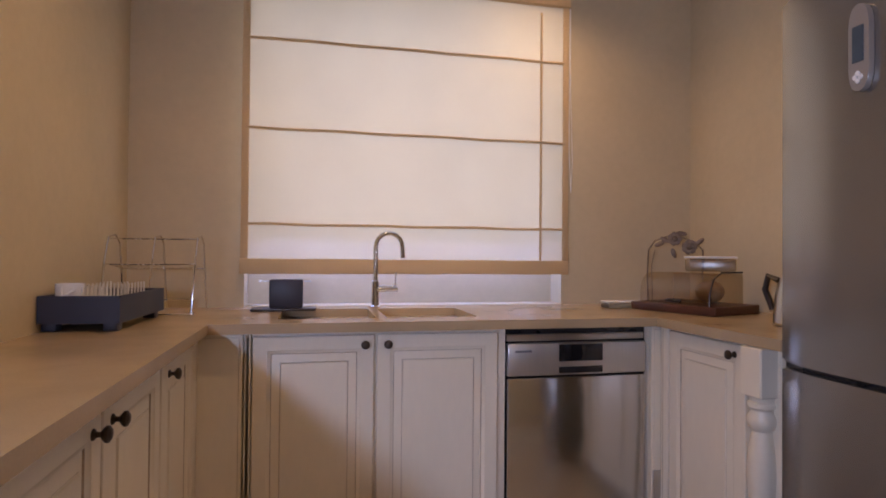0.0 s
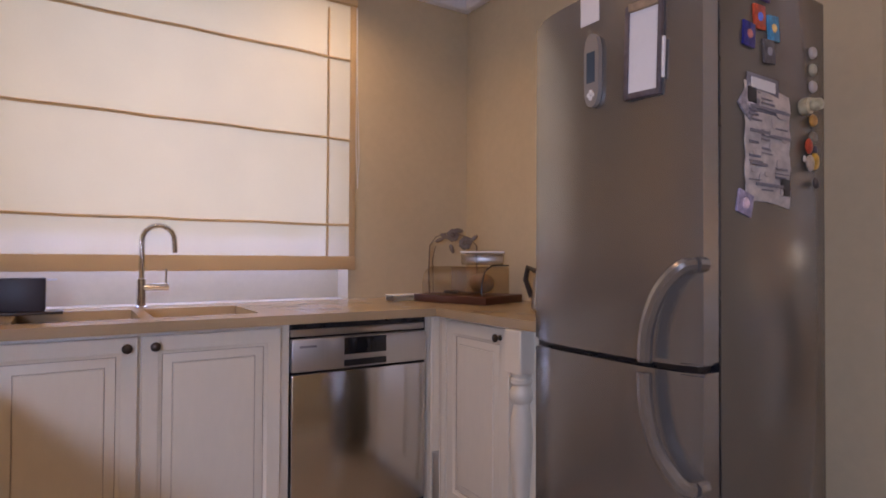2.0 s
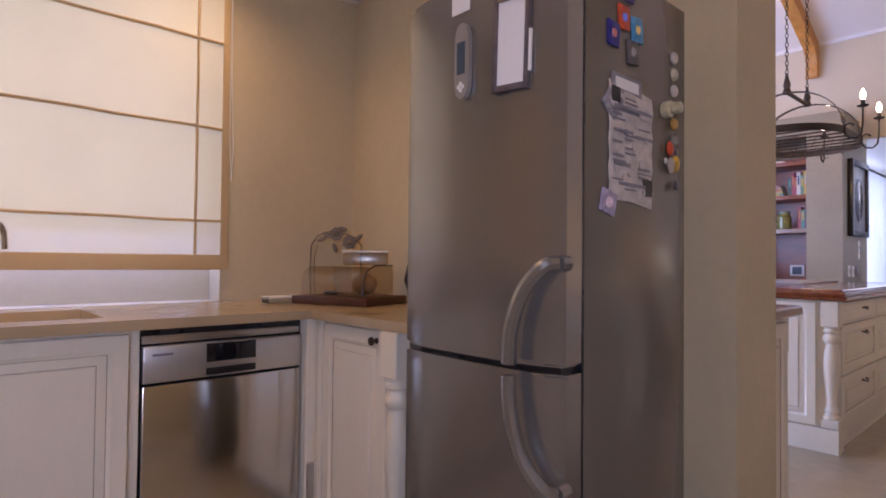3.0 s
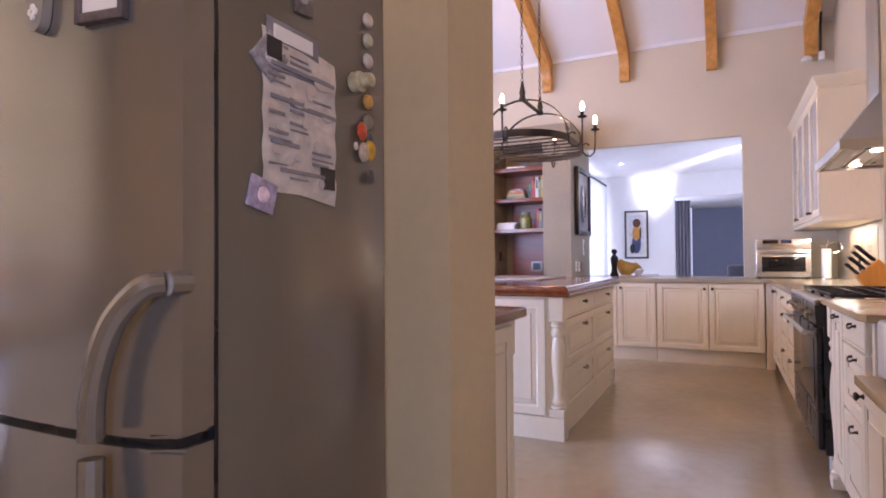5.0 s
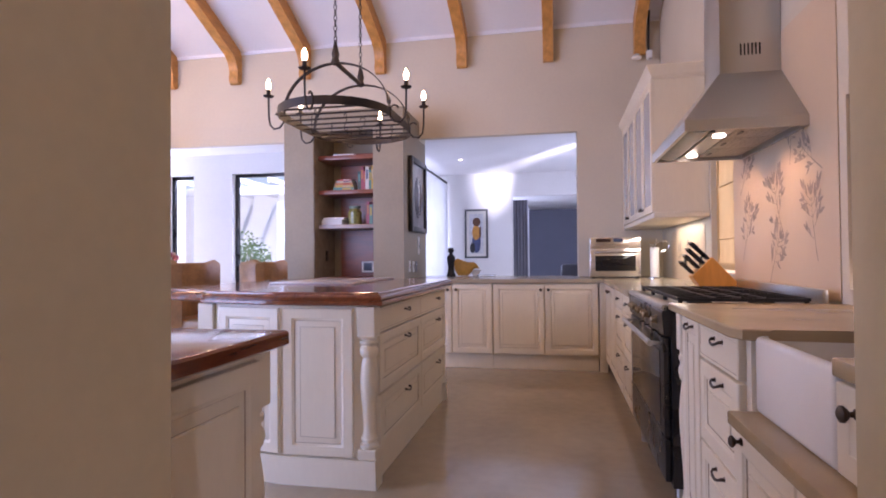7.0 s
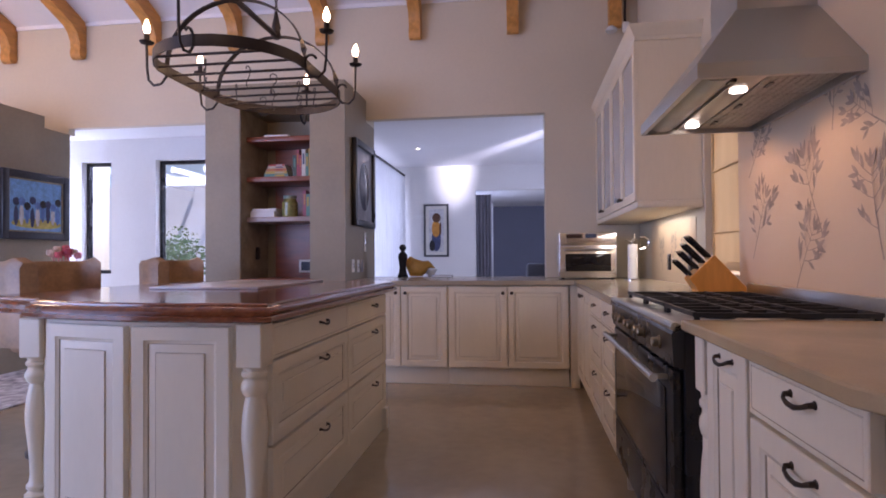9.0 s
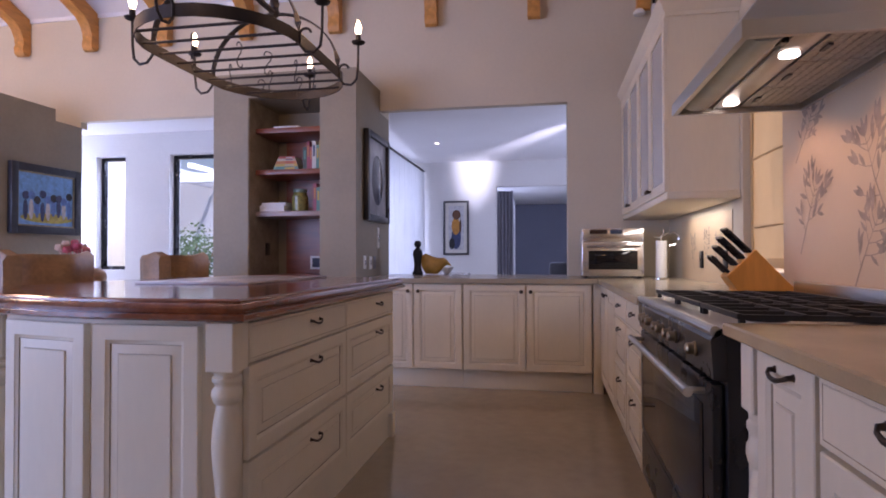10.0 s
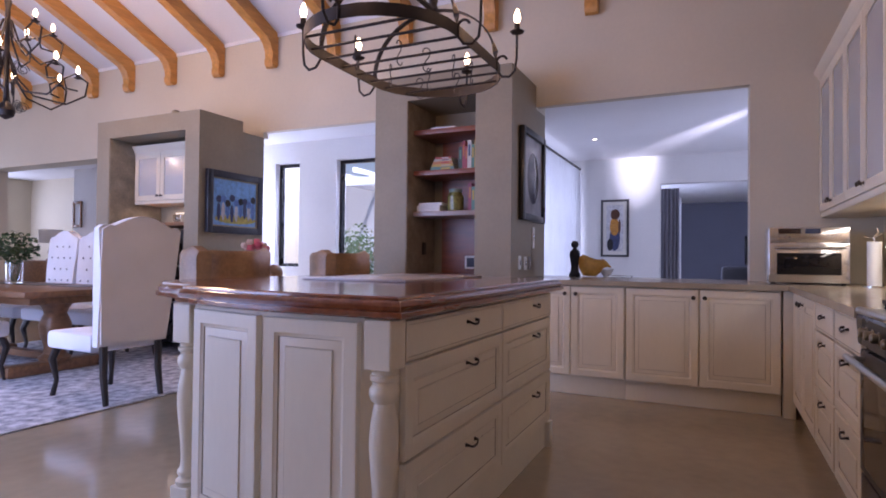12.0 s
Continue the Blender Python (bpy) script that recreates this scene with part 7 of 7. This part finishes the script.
for x in (-0.05, 0.67):
    for y in (-0.14, 0.14):
        bm = bmesh.new()
        bm_lathe(bm, [(0.012, 0), (0.018, 0.15), (0.024, 0.45), (0.018, 0.50), (0.028, 0.56), (0.028, 0.649)], 12, pose(x, y, 0))
        part("leg", bm, BLOCK_WOOD if y > 0 else PAINT, sd)
bm = bmesh.new()
bm_lathe(bm, [(0.012, 0), (0.014, 0.015), (0.004, 0.02)], 10, pose(0.3, -0.17, 0.705, 90))
part("knob", bm, BRONZE, sd)
fl = thing("flower_vase", "glass vase of pink and cream proteas on the side table", "vase", pose(7.50, 4.62, 0.7905))
bm = bmesh.new()
bm_lathe(bm, [(0.04, 0), (0.045, 0.01), (0.055, 0.30), (0.05, 0.30), (0.04, 0.015)], 18)
part("vase", bm, glass("flower_glass"), fl)
PINK = [mat("petal", c, 0.7, 0, 0.3, 30, 60, 0.2) for c in ((0.52, 0.10, 0.12), (0.62, 0.45, 0.36), (0.56, 0.20, 0.22), (0.40, 0.05, 0.08))]
rng = random.Random(6)
for k in range(11):
    a, rr = k * 2.4, 0.03 + 0.10 * (k / 11) ** 0.6
    bm = bmesh.new()
    c0 = Vector((rr * math.cos(a), rr * math.sin(a), 0.43 - rr * 0.5 + rng.uniform(-.02, .03)))
    for q in range(9):
        b_ = q * 0.7
        bmesh.ops.create_icosphere(bm, subdivisions=1, radius=0.024, matrix=Matrix.Translation(c0 + Vector((0.022 * math.cos(b_), 0.022 * math.sin(b_), 0.0))) @ Matrix.Diagonal((0.6, 0.6, 1.4, 1)))
    bm_tube(bm, [c0, (c0.x * 0.3, c0.y * 0.3, 0.03)], 0.004, 5)
    part("bloom", bm, PINK[k % 4], fl)
bw = thing("carved_bowl", "dark carved wooden head-shaped ornament on the side table", "ornament", pose(7.72, 4.55, 0.7905))
bm = bmesh.new()
bmesh.ops.create_icosphere(bm, subdivisions=3, radius=0.10, matrix=pose(0, 0, 0.095) @ Matrix.Diagonal((1.1, 0.9, 0.95, 1)))
for v in bm.verts:
    v.co += v.co.normalized() * 0.012 * noise.noise(v.co * 22)
part("carving", bm, OAK, bw)

# side room
sp2 = picture("small brown framed picture on the white side-room wall", pose(9.745, 11.28, 1.58, 0, 0, -90), 0.26, 0.50, 0.05, OAK, (PAPER,), PAPER, 0.03)
lp = thing("table_lamp", "white drum-shaded table lamp in the side room", "lamp", pose(9.2, 11.05, 0.951))
bm = bmesh.new()
bm_lathe(bm, [(0.19, 0.32), (0.19, 0.56), (0.185, 0.56), (0.185, 0.325)], 24)
part("shade", bm, cloth("lamp_shade", (0.8, 0.76, 0.7), 0.4), lp)
bm = bmesh.new()
bm_lathe(bm, [(0.09, 0), (0.08, 0.02), (0.03, 0.05), (0.05, 0.15), (0.02, 0.28), (0.01, 0.40)], 18)
part("base", bm, OAK, lp)
tagged(solid("chest", [((8.9, 10.6, 0.0), (9.5, 12.25, 0.95))], OAK, None, "", 0.01), "wooden chest of drawers in the side room", "chest")
# fill lamp added out of view at the solid end wall of the side room
area_light("sideroom_fill", (9.2, 13.9, 1.6), (9.9, 10.5, 1.2), 1.2, 1.6, 85, DAY)

# wall sensor and conduit beside the end rafter
cd = thing("alarm_sensor", "white alarm sensor with cable on the end rafter", "sensor", pose(8.0, -0.86, 3.30))
solid("box", [((-0.03, -0.035, -0.06), (0.03, 0.02, 0.03))], WHITE_PLASTIC, cd, "", 0.008)
bm = bmesh.new()
bm_tube(bm, [(0.0, 0.0, 0.02), (0.0, -0.005, 0.35), (-0.05, -0.005, 0.45)], 0.012, 6)
part("cable", bm, IRON, cd)
bm = bmesh.new()
bm_lathe(bm, [(0.05, -0.02), (0.055, 0.0), (0.03, 0.03)], 14, pose(0.03, 0.12, -0.02))
part("dome", bm, WHITE_PLASTIC, cd)

# garden shrubs outside the passage windows
GARDEN_LEAF = cloth("sunlit_leaf", (0.10, 0.15, 0.08), 0.5, 60)
for x, y, s in ((9.75, 4.88, 1.08), (10.9, 5.6, 1.2), (11.4, 3.9, 1.4)):
    sh = thing("garden_shrub", "leafy green garden shrub outside the window", "shrub", pose(x, y, -0.14))
    bm = bmesh.new()
    for k in range(5):
        a = k * 1.3
        bm_tube(bm, [(0.02 * math.cos(a), 0.02 * math.sin(a), 0), (0.1 * math.cos(a) * s, 0.1 * math.sin(a) * s, 0.6 * s), (0.28 * math.cos(a) * s, 0.28 * math.sin(a) * s, 1.2 * s)], [0.018, 0.012, 0.004], 6)
    part("stems", bm, OAK, sh)
    bm = bmesh.new()
    leaf_cloud(bm, (0, 0, 1.05 * s), 0.42 * s, 0.42 * s, 520, int(x * 10), 0.075)
    tagged(part("leaves", bm, GARDEN_LEAF, sh), kind="stuff")

# white timber pergola over the garden path
pg_ = thing("pergola", "white painted timber pergola outside the passage windows", "pergola", pose(11.2, 3.4, -0.14))
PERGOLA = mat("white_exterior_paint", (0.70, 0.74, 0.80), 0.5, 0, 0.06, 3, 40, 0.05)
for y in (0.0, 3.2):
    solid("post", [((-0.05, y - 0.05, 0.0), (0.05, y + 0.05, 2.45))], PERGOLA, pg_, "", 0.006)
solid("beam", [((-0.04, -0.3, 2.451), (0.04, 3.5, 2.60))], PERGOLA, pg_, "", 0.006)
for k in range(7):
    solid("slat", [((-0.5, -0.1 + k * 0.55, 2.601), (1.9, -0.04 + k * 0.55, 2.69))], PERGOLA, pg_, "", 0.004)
